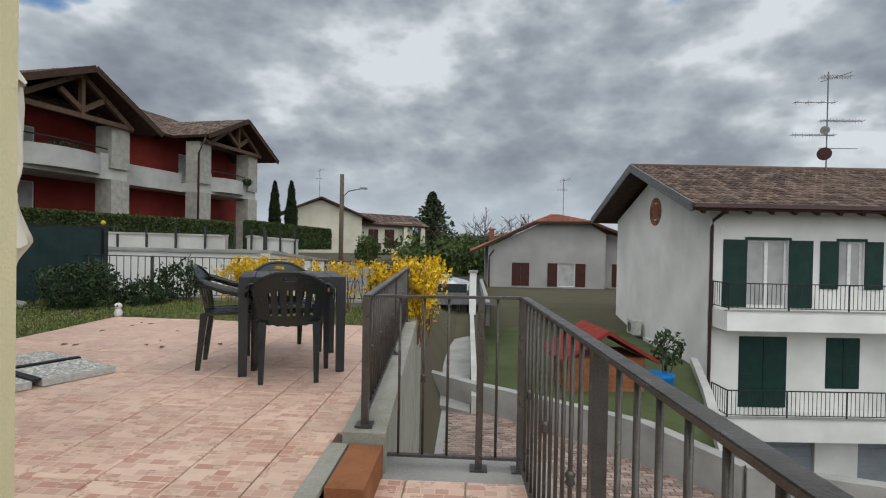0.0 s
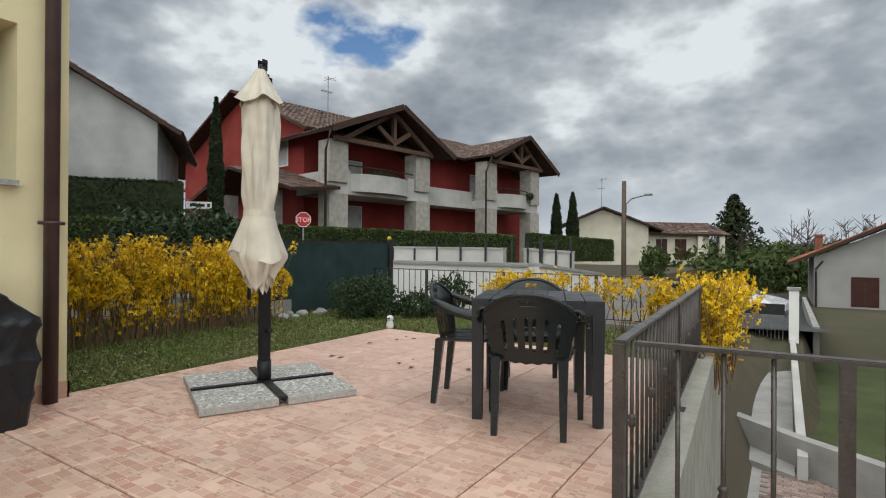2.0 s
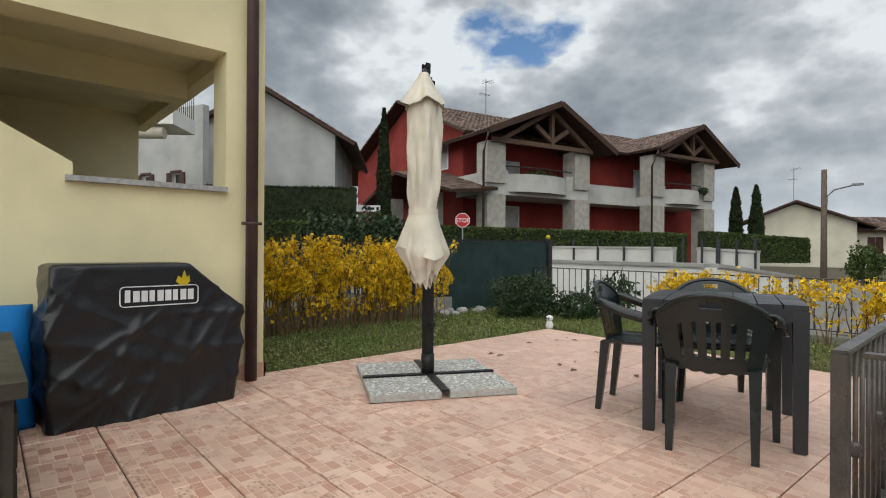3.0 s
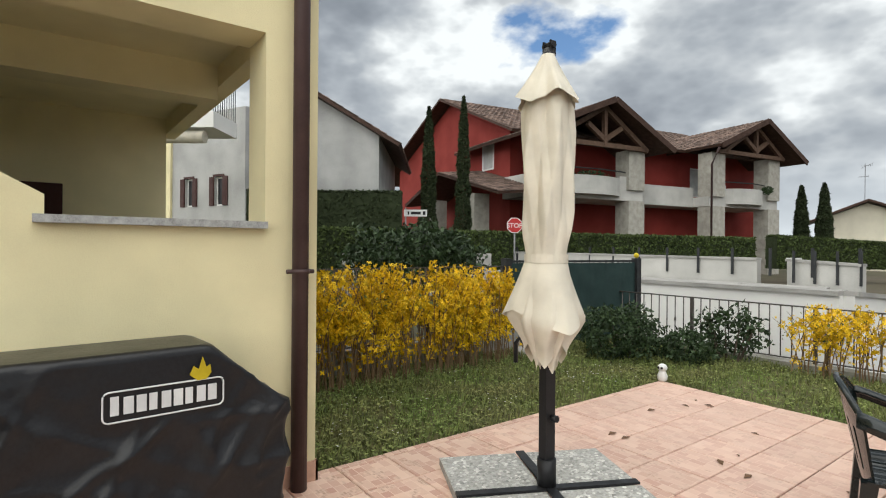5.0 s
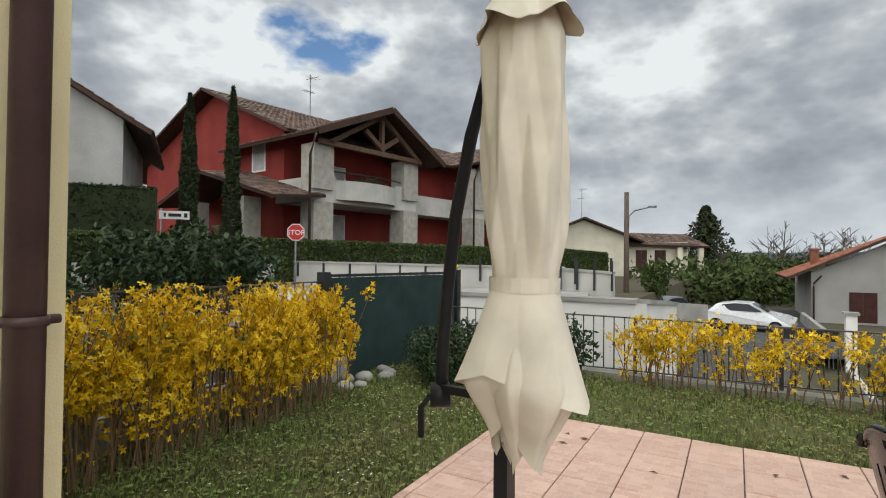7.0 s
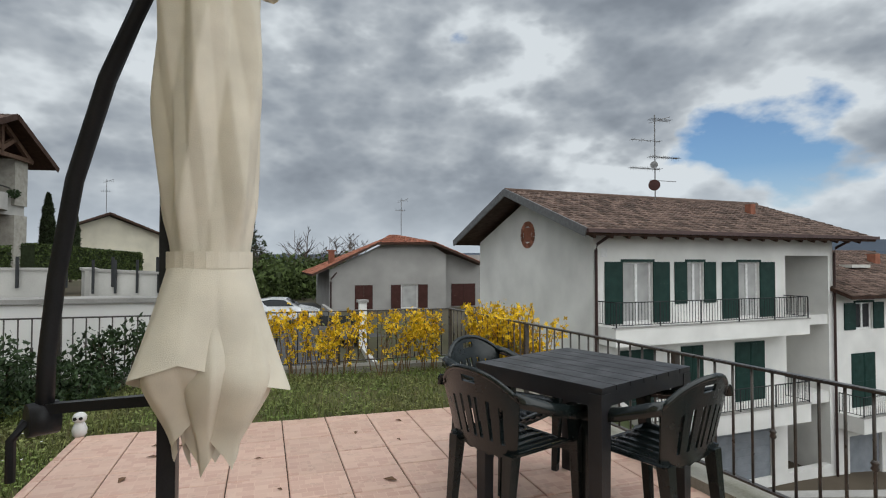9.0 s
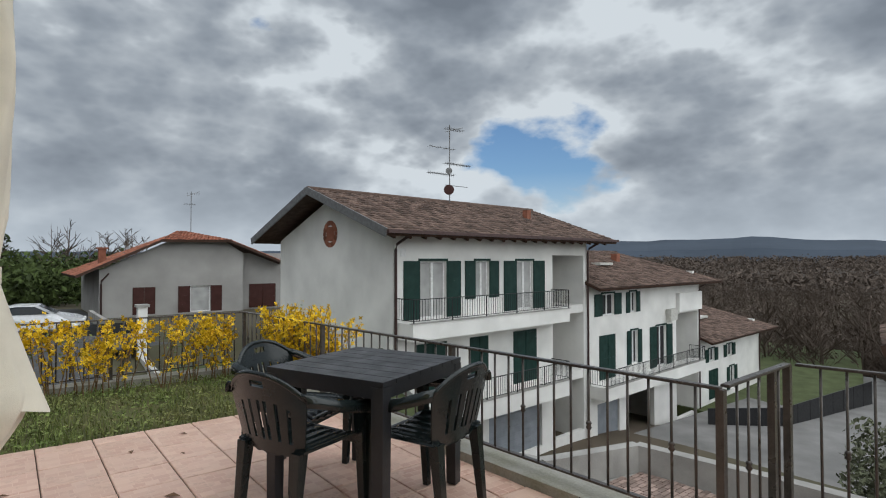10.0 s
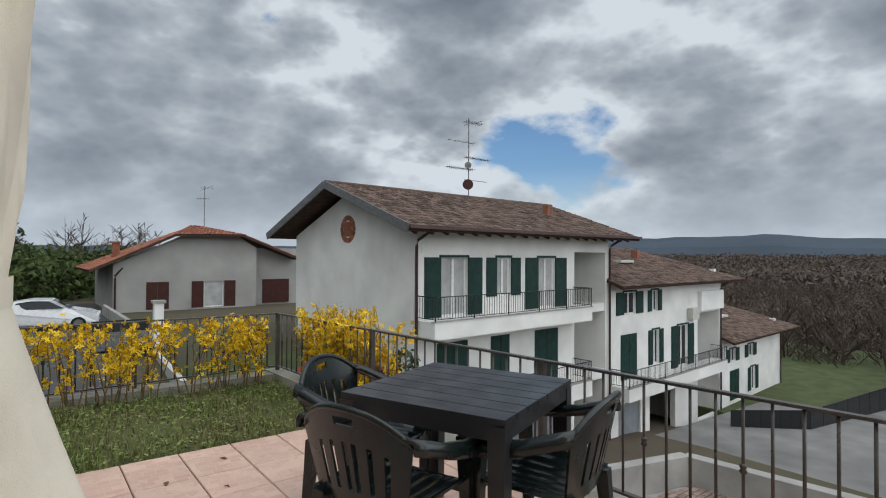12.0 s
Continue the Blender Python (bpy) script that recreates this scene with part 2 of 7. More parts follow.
M["twig"] = material("twig", (0.20, 0.13, 0.07), 0.85, var=0.3, scale=20, fine=80, bump=0.2)
M["bark"] = material("bark", (0.11, 0.085, 0.065), 0.9, var=0.3, scale=10, fine=60, bump=0.5)
M["cypress"] = material("cypress_leaf", (0.032, 0.045, 0.017), 0.85, var=0.3, bump=0.0, piece=0.5, island=True)
M["asphalt"] = material("asphalt", (0.08, 0.08, 0.08), 0.92, var=0.25, scale=1.5, fine=90, bump=0.3, stain=0.2)
M["field"] = material("far_ground", (0.085, 0.066, 0.048), 0.95, var=0.35, scale=0.05, fine=0.6, bump=0.3, second=(0.05, 0.065, 0.025), amount=0.8)
M["court"] = material("courtyard_concrete", (0.21, 0.205, 0.2), 0.9, var=0.2, scale=0.6, fine=40, bump=0.2, stain=0.3)
M["lawn"] = material("far_lawn", (0.075, 0.092, 0.035), 0.95, var=0.3, scale=0.8, fine=20, bump=0.3)
M["paver"] = material("drive_paver", (0.33, 0.245, 0.21), 0.88, var=0.25, scale=3, fine=40, bump=0.25, piece=0.3, island=True)
M["roof"] = material("brown_roof_tile", (0.125, 0.085, 0.068), 0.85, var=0.3, scale=3, fine=20, bump=0.3, piece=0.55, island=True)
M["roof_red"] = material("red_roof_tile", (0.30, 0.12, 0.075), 0.85, var=0.3, scale=3, fine=20, bump=0.3, piece=0.4, island=True)
M["shutter"] = material("dark_green_shutter", (0.008, 0.035, 0.028), 0.5, var=0.15, scale=3, fine=40, bump=0.05)
M["shutter_red"] = material("brown_red_shutter", (0.055, 0.018, 0.014), 0.55, var=0.2, scale=3, fine=40, bump=0.05)
M["frame"] = material("white_window_frame", (0.75, 0.75, 0.74), 0.45, var=0.04, bump=0.0)
M["curtain"] = material("grey_curtain", (0.42, 0.42, 0.41), 0.7, var=0.2, scale=2, fine=8, bump=0.1)
M["dark"] = material("dark_interior", (0.02, 0.02, 0.022), 0.4, var=0.2, bump=0.0)
M["wood_dark"] = material("dark_eave_wood", (0.06, 0.032, 0.022), 0.7, var=0.25, scale=4, fine=60, bump=0.2)
M["wood_truss"] = material("brown_truss_wood", (0.13, 0.08, 0.055), 0.75, var=0.25, scale=4, fine=60, bump=0.2)
M["shed"] = material("orange_shed_wood", (0.30, 0.12, 0.05), 0.7, var=0.25, scale=5, fine=60, bump=0.2)
M["garage"] = material("grey_garage_door", (0.25, 0.27, 0.30), 0.6, var=0.1, scale=2, fine=30)
M["net"] = material("dark_green_net", (0.022, 0.045, 0.043), 0.75, var=0.25, scale=3, fine=120, bump=0.3)
M["sign_red"] = material("sign_red", (0.42, 0.03, 0.03), 0.4, var=0.05, bump=0.0)
# blue-grey base paints the distance haze onto the wooded hills
M["hill"] = material("hazed_far_hill", (0.05, 0.066, 0.092), 1.0, var=0.15, scale=0.004, fine=0.05, bump=0.0)
M["wood_grey"] = material("bare_branches", (0.12, 0.095, 0.078), 0.95, spec=0.0, var=0.2, scale=0.5, fine=6, bump=0.0, piece=0.15, island=True)
M["car_white"] = material("white_car_paint", (0.75, 0.76, 0.78), 0.25, var=0.03, bump=0.0, coat=0.5)
M["car_glass"] = material("dark_car_glass", (0.02, 0.025, 0.03), 0.08, var=0.1, bump=0.0)
M["rubber"] = material("black_rubber", (0.015, 0.015, 0.015), 0.8, var=0.2, bump=0.1)
M["galv"] = material("grey_pole", (0.20, 0.20, 0.20), 0.5, metal=0.5, var=0.15, bump=0.05)
M["soil"] = material("soil", (0.11, 0.08, 0.055), 0.95, var=0.4, scale=8, fine=60, bump=0.6)
M["ac"] = material("offwhite_casing", (0.55, 0.54, 0.50), 0.5, var=0.08, bump=0.0)
M["olive_leaf"] = material("olive_leaf", (0.13, 0.14, 0.085), 0.7, var=0.2, bump=0.0, piece=0.4, island=True)
M["dry"] = material("dry_leaf", (0.16, 0.09, 0.05), 0.8, var=0.3, bump=0.0)
M["twigs_far"] = material("far_twigs", (0.13, 0.105, 0.088), 1.0, spec=0.0, var=0.3, scale=0.2, fine=4, bump=0.0, piece=0.2, island=True)
M["felt"] = material("red_felt", (0.24, 0.035, 0.028), 0.9, var=0.25, scale=4, fine=80, bump=0.3)
M["far_wood"] = material("distant_woods", (0.06, 0.046, 0.036), 1.0, var=0.3, scale=0.02, fine=0.25, bump=0.0, stain=0.4)
M["cream_slab"] = material("light_parapet_concrete", (0.50, 0.49, 0.46), 0.85, var=0.12, scale=1.0, fine=30, bump=0.15, stain=0.15)


# ---- building helpers ----
def zf(x, y):
    """The terrace drains slightly towards the south-east."""
    return -0.0095 * x + 0.0071 * y


def box(bm, x0, y0, z0, x1, y1, z1, m=None):
    vs = [bm.verts.new((x, y, z)) for z in (z0, z1) for x, y in ((x0, y0), (x1, y0), (x1, y1), (x0, y1))]
    if m is not None:
        for v in vs:
            v.co = m @ v.co
    for f in ((3, 2, 1, 0), (4, 5, 6, 7), (0, 1, 5, 4), (1, 2, 6, 5), (2, 3, 7, 6), (3, 0, 4, 7)):
        bm.faces.new([vs[i] for i in f])
    return vs


def slab(bm, pts, z0, z1):
    """An upright prism over a plan polygon (counter-clockwise); z0 and z1 are heights or functions of x, y."""
    f0 = z0 if callable(z0) else (lambda x, y: z0)
    f1 = z1 if callable(z1) else (lambda x, y: z1)
    a = [bm.verts.new((x, y, f0(x, y))) for x, y in pts]
    b = [bm.verts.new((x, y, f1(x, y))) for x, y in pts]
    n = len(pts)
    bm.faces.new(a[::-1])
    bm.faces.new(b)
    for i in range(n):
        bm.faces.new((a[i], a[(i + 1) % n], b[(i + 1) % n], b[i]))


def extrude_poly(bm, pts, y0, y1, m=None):
    """A prism along y over a polygon in x, z."""
    a = [bm.verts.new((x, y0, z)) for x, z in pts]
    b = [bm.verts.new((x, y1, z)) for x, z in pts]
    if m is not None:
        for v in a + b:
            v.co = m @ v.co
    n = len(pts)
    fs = [bm.faces.new(a), bm.faces.new(b[::-1])]
    for i in range(n):
        fs.append(bm.faces.new((a[i], b[i], b[(i + 1) % n], a[(i + 1) % n])))
    bmesh.ops.recalc_face_normals(bm, faces=fs)


def tube(bm, path, r, n=8, cap=True):
    """A round tube along points; r is one radius or one for each point."""
    P = [Vector(p) for p in path]
    R = [r] * len(P) if isinstance(r, (int, float)) else r
    rings = []
    for i, p in enumerate(P):
        d = (P[min(i + 1, len(P) - 1)] - P[max(i - 1, 0)]).normalized()
        a = d.orthogonal().normalized() if abs(d.z) > 0.9 else d.cross(Vector((0, 0, 1))).normalized()
        if abs(d.z) > 0.9:
            a = (Vector((1, 0, 0)) - d * d.x).normalized()
        b = d.cross(a)
        rings.append([bm.verts.new(p + R[i] * (a * cos(2 * pi * k / n) + b * sin(2 * pi * k / n))) for k in range(n)])
    for q0, q1 in zip(rings, rings[1:]):
        for k in range(n):
            f = bm.faces.new((q0[k], q0[(k + 1) % n], q1[(k + 1) % n], q1[k]))
            f.smooth = n > 6
    if cap:
        bm.faces.new(rings[0][::-1])
        bm.faces.new(rings[-1])


def bar(bm, a, b, w, h):
    """A square bar from a to b, w wide and h deep, upright where it can be."""
    a, b = Vector(a), Vector(b)
    d = (b - a).normalized()
    s = d.cross(Vector((0, 0, 1)))
    s = s.normalized() if s.length > 1e-4 else Vector((1, 0, 0))
    u = s.cross(d)
    q = [[bm.verts.new(p + s * w * i / 2 + u * h * j / 2) for i, j in ((-1, -1), (1, -1), (1, 1), (-1, 1))] for p in (a, b)]
    fs = [bm.faces.new(q[0]), bm.faces.new(q[1][::-1])]
    for k in range(4):
        fs.append(bm.faces.new((q[0][k], q[0][(k + 1) % 4], q[1][(k + 1) % 4], q[1][k])))
    bmesh.ops.recalc_face_normals(bm, faces=fs)


def mesh_of(name, bm, mat, bevel=0.0, smooth=False):
    if bevel:
        bmesh.ops.bevel(bm, geom=[e for e in bm.edges if e.is_manifold and e.calc_face_angle(0) > 0.6], offset=bevel, segments=2, affect="EDGES", clamp_overlap=True)
    me = bpy.data.meshes.new(name)
    bm.to_mesh(me)
    bm.free()
    me.materials.append(mat)
    if smooth:
        me.polygons.foreach_set("use_smooth", [True] * len(me.polygons))
    return me


def part(name, bm, mat, parent=None, label="", bevel=0.0, smooth=False):
    ob = new(name, mesh_of(name, bm, mat, bevel, smooth))
    ob.parent = parent
    if label:
        ob["label"] = label
    return ob


def thing(name, label, category, m=None, group="", kind=""):
    ob = new(name)
    ob.empty_display_size = 0.1
    if m is not None:
        ob.matrix_basis = m
    return tagged(ob, label, category, group, kind)


def B(*boxes, m=None):
    bm = bmesh.new()
    for b in boxes:
        box(bm, *b, m=m)
    return bm


def soup(name, verts, faces, mat, parent=None, label=""):
    me = bpy.data.meshes.new(name)
    me.from_pydata(verts, [], faces)
    me.materials.append(mat)
    ob = new(name, me)
    ob.parent = parent
    if label:
        ob["label"] = label
    return ob


def on_floor(x, y, rz=0.0):
    return pose(x, y, zf(x, y), 0, 0, rz)


# ---- ground ----
def smooth(a, b, v):
    k = min(1, max(0, (v - a) / (b - a)))
    return k * k * (3 - 2 * k)


def ground_z(x, y):
    """Street level north and west, the drive cut below the terrace, the court falling to the east."""
    street = -0.9 - 1.3 * smooth(12, 33, y) - 0.6 * smooth(40, 90, y) + 1.6 * smooth(-9, -16, x) * smooth(14, 20, y)
    if x < -5.4:
        street = max(street, -0.35)
    drive = -2.8
    lawn = -2.9
    court = -7.6 - 2.2 * smooth(18, 40, x)
    z = street
    k = smooth(-0.6, 0.6, x) * (1 - smooth(13, 22, y))
    z = z * (1 - k) + drive * k
    k = smooth(1.2, 1.4, x) * smooth(9.2, 11.0, y + 0.45 * (x - 1)) * (1 - smooth(22, 30, y))
    z = z * (1 - k) + lawn * k
    xb = 7.2 if y < 6.6 else 4.3 + (y - 6.6) * 0.34
    k = smooth(xb, xb + 0.9, x)
    z = z * (1 - k) + court * k
    far = smooth(60, 170, hypot(x, y))
    if x > 30:
        z -= 14 * smooth(30, 120, x)
    return z * (1 - far) + far * min(z, -6.0)


def build_ground():
    def axis():
        a = [-1500, -700, -350, -200, -120, -80, -60]
        a += [-50 + 2 * i for i in range(18)] + [-15 + 0.75 * i for i in range(12)]
        a += [-6 + 0.4 * i for i in range(56)] + [17 + 1.5 * i for i in range(20)] + [48, 56, 66, 80, 100, 140, 200, 350, 700, 1500]
        return a
    ax = axis()
    verts = [(x, y, ground_z(x, y) - (0.9 if -5.3 < x < 0.1 and -8 < y < 7.6 else 0)) for y in ax for x in ax]
    n = len(ax)
    faces = [(j * n + i, j * n + i + 1, (j + 1) * n + i + 1, (j + 1) * n + i) for j in range(n - 1) for i in range(n - 1)]
    g = soup("ground", verts, faces, M["field"])
    tagged(g, "rough brown and green open ground reaching the far hills", "ground", kind="structure")


build_ground()

# ---- terrace ----
EAST = [(0.31, 2.40), (0.0, 7.75)]      # line of the railing on the east edge
XW, YN = -3.42, 5.89                     # west and north edge of the tiles
TILE = 0.33


def rail_x(y):
    return EAST[0][0] + (y - EAST[0][1]) / (EAST[1][1] - EAST[0][1]) * (EAST[1][0] - EAST[0][0])


def build_terrace():
    bm = bmesh.new()
    slab(bm, [(-9, -8), (0.25, -8), (0.25, 2.2), (rail_x(2.4) - 0.1, 2.4), (rail_x(YN) - 0.1, YN), (XW, YN), (XW, 2.3), (-9, 2.3)], -3.2, lambda x, y: zf(x, y) - 0.012)
    tagged(part("floor", bm, M["grout"]), "dark grout bed under the terrace tiles", "floor", kind="structure")
    # garden bed round the tiles
    bm = bmesh.new()
    slab(bm, [(XW - 2.0, 2.3), (XW, 2.3), (XW, YN), (rail_x(YN) - 0.1, YN), (rail_x(7.6) - 0.1, 7.6), (XW - 2.0, 7.6)], -3.2, lambda x, y: zf(x, y) - 0.03)
    tagged(part("lawn", bm, M["grass"]), "rough green garden lawn beside the terrace tiles", "lawn", kind="structure")
    # retaining curb under the railing
    bm = bmesh.new()
    slab(bm, [(rail_x(2.3) - 0.1, 2.3), (rail_x(2.3) + 0.12, 2.3), (rail_x(7.85) + 0.12, 7.85), (rail_x(7.85) - 0.1, 7.85)], -3.3, lambda x, y: zf(x, y) + 0.06)
    tagged(part("curb", bm, M["curb"], bevel=0.012), "weathered mossy concrete retaining curb under the railing", "curb", kind="structure")
    bm = bmesh.new()
    slab(bm, [(-5.6, 7.6), (rail_x(7.6) - 0.1, 7.6), (rail_x(7.8) - 0.1, 7.8), (-5.6, 7.8)], -3.3, lambda x, y: zf(x, y) + 0.05)
    tagged(part("curb_north", bm, M["curb"], bevel=0.012), "low concrete curb under the north fence", "curb", kind="structure")
    bm = bmesh.new()
    slab(bm, [(-5.62, 2.0), (-5.42, 2.0), (-5.42, 7.8), (-5.62, 7.8)], -3.3, lambda x, y: zf(x, y) + 0.22)
    tagged(part("curb_west", bm, M["concrete"], bevel=0.012), "low concrete plinth under the west fence", "curb", kind="structure")
    # sunken walkway along the stairs
    bm = bmesh.new()
    slab(bm, [(0.25, -3), (1.28, -3), (1.28, 2.52), (0.25, 2.52)], -3.3, -0.13)
    tagged(part("walkway", bm, M["concrete"], bevel=0.01), "weathered concrete landing one step below the terrace", "walkway", kind="structure")
    bm = bmesh.new()
    slab(bm, [(0.16, -3), (0.25, -3), (0.25, 2.28), (0.16, 2.28)], -0.2, lambda x, y: zf(x, y) + 0.012)
    tagged(part("border", bm, M["curb"], bevel=0.006), "worn grey stone edging along the tiles", "edging", kind="structure")


build_terrace()


# ---- the yellow house ----
def build_yellow_house():
    h = thing("yellow_house", "pale yellow plastered house with an open loggia", "house", pose(0, 0, 0), kind="structure")
    X0, X1 = -3.60, -3.32
    T = 6.2
    bm = bmesh.new()
    # east wall: parapet with a stair slope, lintel, corner pier
    prof = [(2.29, -0.3), (2.29, T), (2.0, T), (2.0, 1.44), (1.07, 1.44), (1.07, 1.56), (-2.2, 3.42), (-2.2, -0.3)]

    def wall(poly):
        a = [bm.verts.new((X1, y, z)) for y, z in poly]
        b = [bm.verts.new((X0, y, z)) for y, z in poly]
        n = len(poly)
        fs = [bm.faces.new(a), bm.faces.new(b[::-1])]
        for i in range(n):
            fs.append(bm.faces.new((a[i], b[i], b[(i + 1) % n], a[(i + 1) % n])))
        bmesh.ops.recalc_face_normals(bm, faces=fs)
    wall(prof)
    wall([(2.0, 2.47), (2.0, T), (-8, T), (-8, 2.47)])
    wall([(-2.2, -0.3), (-2.2, 2.47), (-8, 2.47), (-8, -0.3)])
    bmesh.ops.triangulate(bm, faces=[f for f in bm.faces if len(f.verts) > 4])
    part("wall", bm, M["yellow"], h)
    # north wall of the loggia: parapet and lintel, back wall, upper floors
    part("wall", B((-6.75, 2.05, -0.3, X0, 2.29, 1.44), (-6.75, 2.05, 2.47, X0, 2.17, T)), M["yellow"], h)
    part("wall", B((-6.75, -8, -0.3, -6.5, 2.05, T)), M["yellow"], h)
    part("loggia_ceiling", B((-6.5, -8, 2.62, X0, 2.05, 2.8)), M["yellow"], h)
    part("beam", B((-4.75, 0.2, 2.38, -4.5, 2.05, 2.62)), M["yellow"], h)
    part("loggia_floor", B((-6.5, -8, 0.3, X0, 2.05, 0.45)), M["concrete"], h)
    part("roof", B((-7.4, -8, T, -2.6, 3.0, T + 0.25)), M["roof"], h)
    # stone sill and the sloping cap of the stair parapet
    part("window_sill", B((X0 - 0.04, 1.03, 1.44, X1 + 0.05, 2.0, 1.475)), M["sill"], h, "grey speckled stone sill", bevel=0.005)
    part("window_sill", B((-6.5, 2.01, 1.44, X0, 2.33, 1.475)), M["sill"], h, "grey speckled stone sill", bevel=0.005)
    bm = bmesh.new()
    a = math.atan2(3.42 - 1.56, 3.27)
    box(bm, X0 - 0.04, 0, 0, X1 + 0.05, 3.76, 0.035, pose(0, 1.09, 1.555, 0, 0, 0) @ Matrix.Rotation(pi, 4, "Z") @ Matrix.Translation((-X0 - X1, 0, 0)) @ Matrix.Translation((2 * X0 + 2 * X1 - X0 - X1, 0, 0)) @ Matrix.Rotation(a, 4, "X"))
    cap = part("stair_cap", bm, M["sill"], h, "grey stone cap on the stair parapet", bevel=0.005)
    part("door", B((-6.49, 0.2, 0.45, -6.44, 1.2, 1.9)), M["shutter_red"], h, "dark brown wooden door")
    part("baseboard", B((X1, -8, -0.05, X1 + 0.012, 2.302, 0.16), (X1 - 0.2, 2.29, -0.05, X1 + 0.012, 2.302, 0.16)), M["tilefloor"], h, "terracotta skirting")
    # wall beside the landing
    part("pier", B((-0.1, -0.05, -0.3, 0.25, 0.30, 3.4)), M["yellow"], h, "pale yellow plastered pier", bevel=0.006)
    # downpipe with brackets
    p = thing("downpipe", "dark brown metal rain pipe with brackets on the house corner", "downpipe", pose(-3.255, 2.17, 0))
    bm = bmesh.new()
    tube(bm, [(0, 0, zf(-3.25, 2.17)), (0, 0, T)], 0.043, 20)
    part("pipe", bm, M["brown_pipe"], p)
    for z in (1.215, 3.3):
        bm = bmesh.new()
        tube(bm, [(0, 0, z - 0.012), (0, 0, z + 0.012)], 0.05, 20)
        tube(bm, [(0.0, -0.075, z), (0.0, 0.075, z)], 0.012, 8)
        part("bracket", bm, M["brown_pipe"], p)


build_yellow_house()


# ---- railings ----
def railing(name, label, a, b, base, top, spacing=0.112, ends=(True, True), posts=(), rw=0.042, collar_every=4, group="terrace railings"):
    """A bar railing from a to b in plan; base and top are heights at both ends."""
    t = thing(name, label, "railing", group=group)
    A, Bv = Vector((*a, 0)), Vector((*b, 0))
    L = (Bv - A).length
    P = lambda k, z: (A.x + (Bv.x - A.x) * k, A.y + (Bv.y - A.y) * k, z)
    zb = lambda k: base[0] + (base[1] - base[0]) * k
    zt = lambda k: top[0] + (top[1] - top[0]) * k
    bm = bmesh.new()
    bar(bm, P(0, zt(0)), P(1, zt(1)), rw, 0.014)
    part("handrail", bm, M["rail"], t, bevel=0.003)
    bm = bmesh.new()
    bar(bm, P(0, zb(0) + 0.06), P(1, zb(1) + 0.06), 0.03, 0.012)
    part("bottom_rail", bm, M["rail"], t)
    ks = ([0.0] if ends[0] else []) + list(posts) + ([1.0] if ends[1] else [])
    for k in ks:
        bm = bmesh.new()
        bar(bm, P(k, zb(k)), P(k, zt(k) - 0.004), 0.036, 0.036)
        x, y, z = P(k, zb(k))
        box(bm, x - 0.045, y - 0.045, z, x + 0.045, y + 0.045, z + 0.008)
        part("post", bm, M["rail"], t)
    n = int(L / spacing)
    for i in range(1, n):
        k = i / n
        if any(abs(k - q) * L < 0.05 for q in ks):
            continue
        bm = bmesh.new()
        tube(bm, [P(k, zb(k) + 0.06), P(k, zt(k))], 0.0072, 8)
        if i % collar_every == 2:
            z = (zb(k) + zt(k)) / 2 + 0.02
            tube(bm, [P(k, z - 0.024), P(k, z - 0.012), P(k, z), P(k, z + 0.012), P(k, z + 0.024)], [0.009, 0.017, 0.011, 0.017, 0.009], 10)
        part("baluster", bm, M["rail"], t)
    return t


RAIL = "grey-brown painted iron railing with thin bars"
railing("railing", RAIL + " on the terrace edge", EAST[0], EAST[1], (0.08, 0.1), (0.755, 0.725), posts=(0.33, 0.66))
railing("railing", "grey-brown iron railing closing the end of the landing", (0.36, 2.405), (1.12, 2.40), (-0.13, -0.13), (0.757, 0.765), ends=(False, True), posts=(0.72,))
railing("railing", RAIL + " along the landing", (1.125, 2.36), (1.24, -2.4), (-0.13, -0.13), (0.768, 0.86), ends=(False, True), posts=(0.3, 0.6))
railing("railing", RAIL + " on the street side", (-5.45, 7.7), (0.0, 7.75), (0.1, 0.1), (0.75, 0.725), ends=(True, False), posts=(0.25, 0.5, 0.75))
railing("railing", "dark iron fence behind the flowering hedge", (-5.52, 2.3), (-5.52, 5.75), (0.25, 0.25), (1.12, 1.12), posts=(0.33, 0.66))


# ---- table and chairs ----
def build_table():
    t = thing("garden_table", "square black plastic garden table with a slatted top", "table", on_floor(-0.607, 3.934, 20.8))
    S, H = 0.388, 0.73
    n = 7
    for i in range(n):
        w = 2 * S / n
        x = -S + w * (i + 0.5)
        part("slat", B((x - w / 2 + 0.003, -S, H - 0.022, x + w / 2 - 0.003, S, H)), M["table"], t, bevel=0.003)
    bm = bmesh.new()
    for a in range(4):
        box(bm, -S + 0.004, -S + 0.004, H - 0.085, S - 0.004, -S + 0.03, H - 0.02, Matrix.Rotation(a * pi / 2, 4, "Z"))
    box(bm, -S + 0.02, -S + 0.02, H - 0.045, S - 0.02, S - 0.02, H - 0.03)
    part("apron", bm, M["table"], t)
    for sx in (-1, 1):
        for sy in (-1, 1):
            bm = bmesh.new()
            a = box(bm, sx * S - 0.035 * (1 + sx), sy * S - 0.035 * (1 + sy), 0, sx * S + 0.035 * (1 - sx), sy * S + 0.035 * (1 - sy), H - 0.03)
            c = Vector((sx * (S - 0.03), sy * (S - 0.03), 0))
            for v in a:
                if v.co.z < 0.01:
                    v.co = Vector((c.x + (v.co.x - c.x) * 0.85, c.y + (v.co.y - c.y) * 0.85, 0))
            part("leg", bm, M["table"], t, bevel=0.006)


build_table()


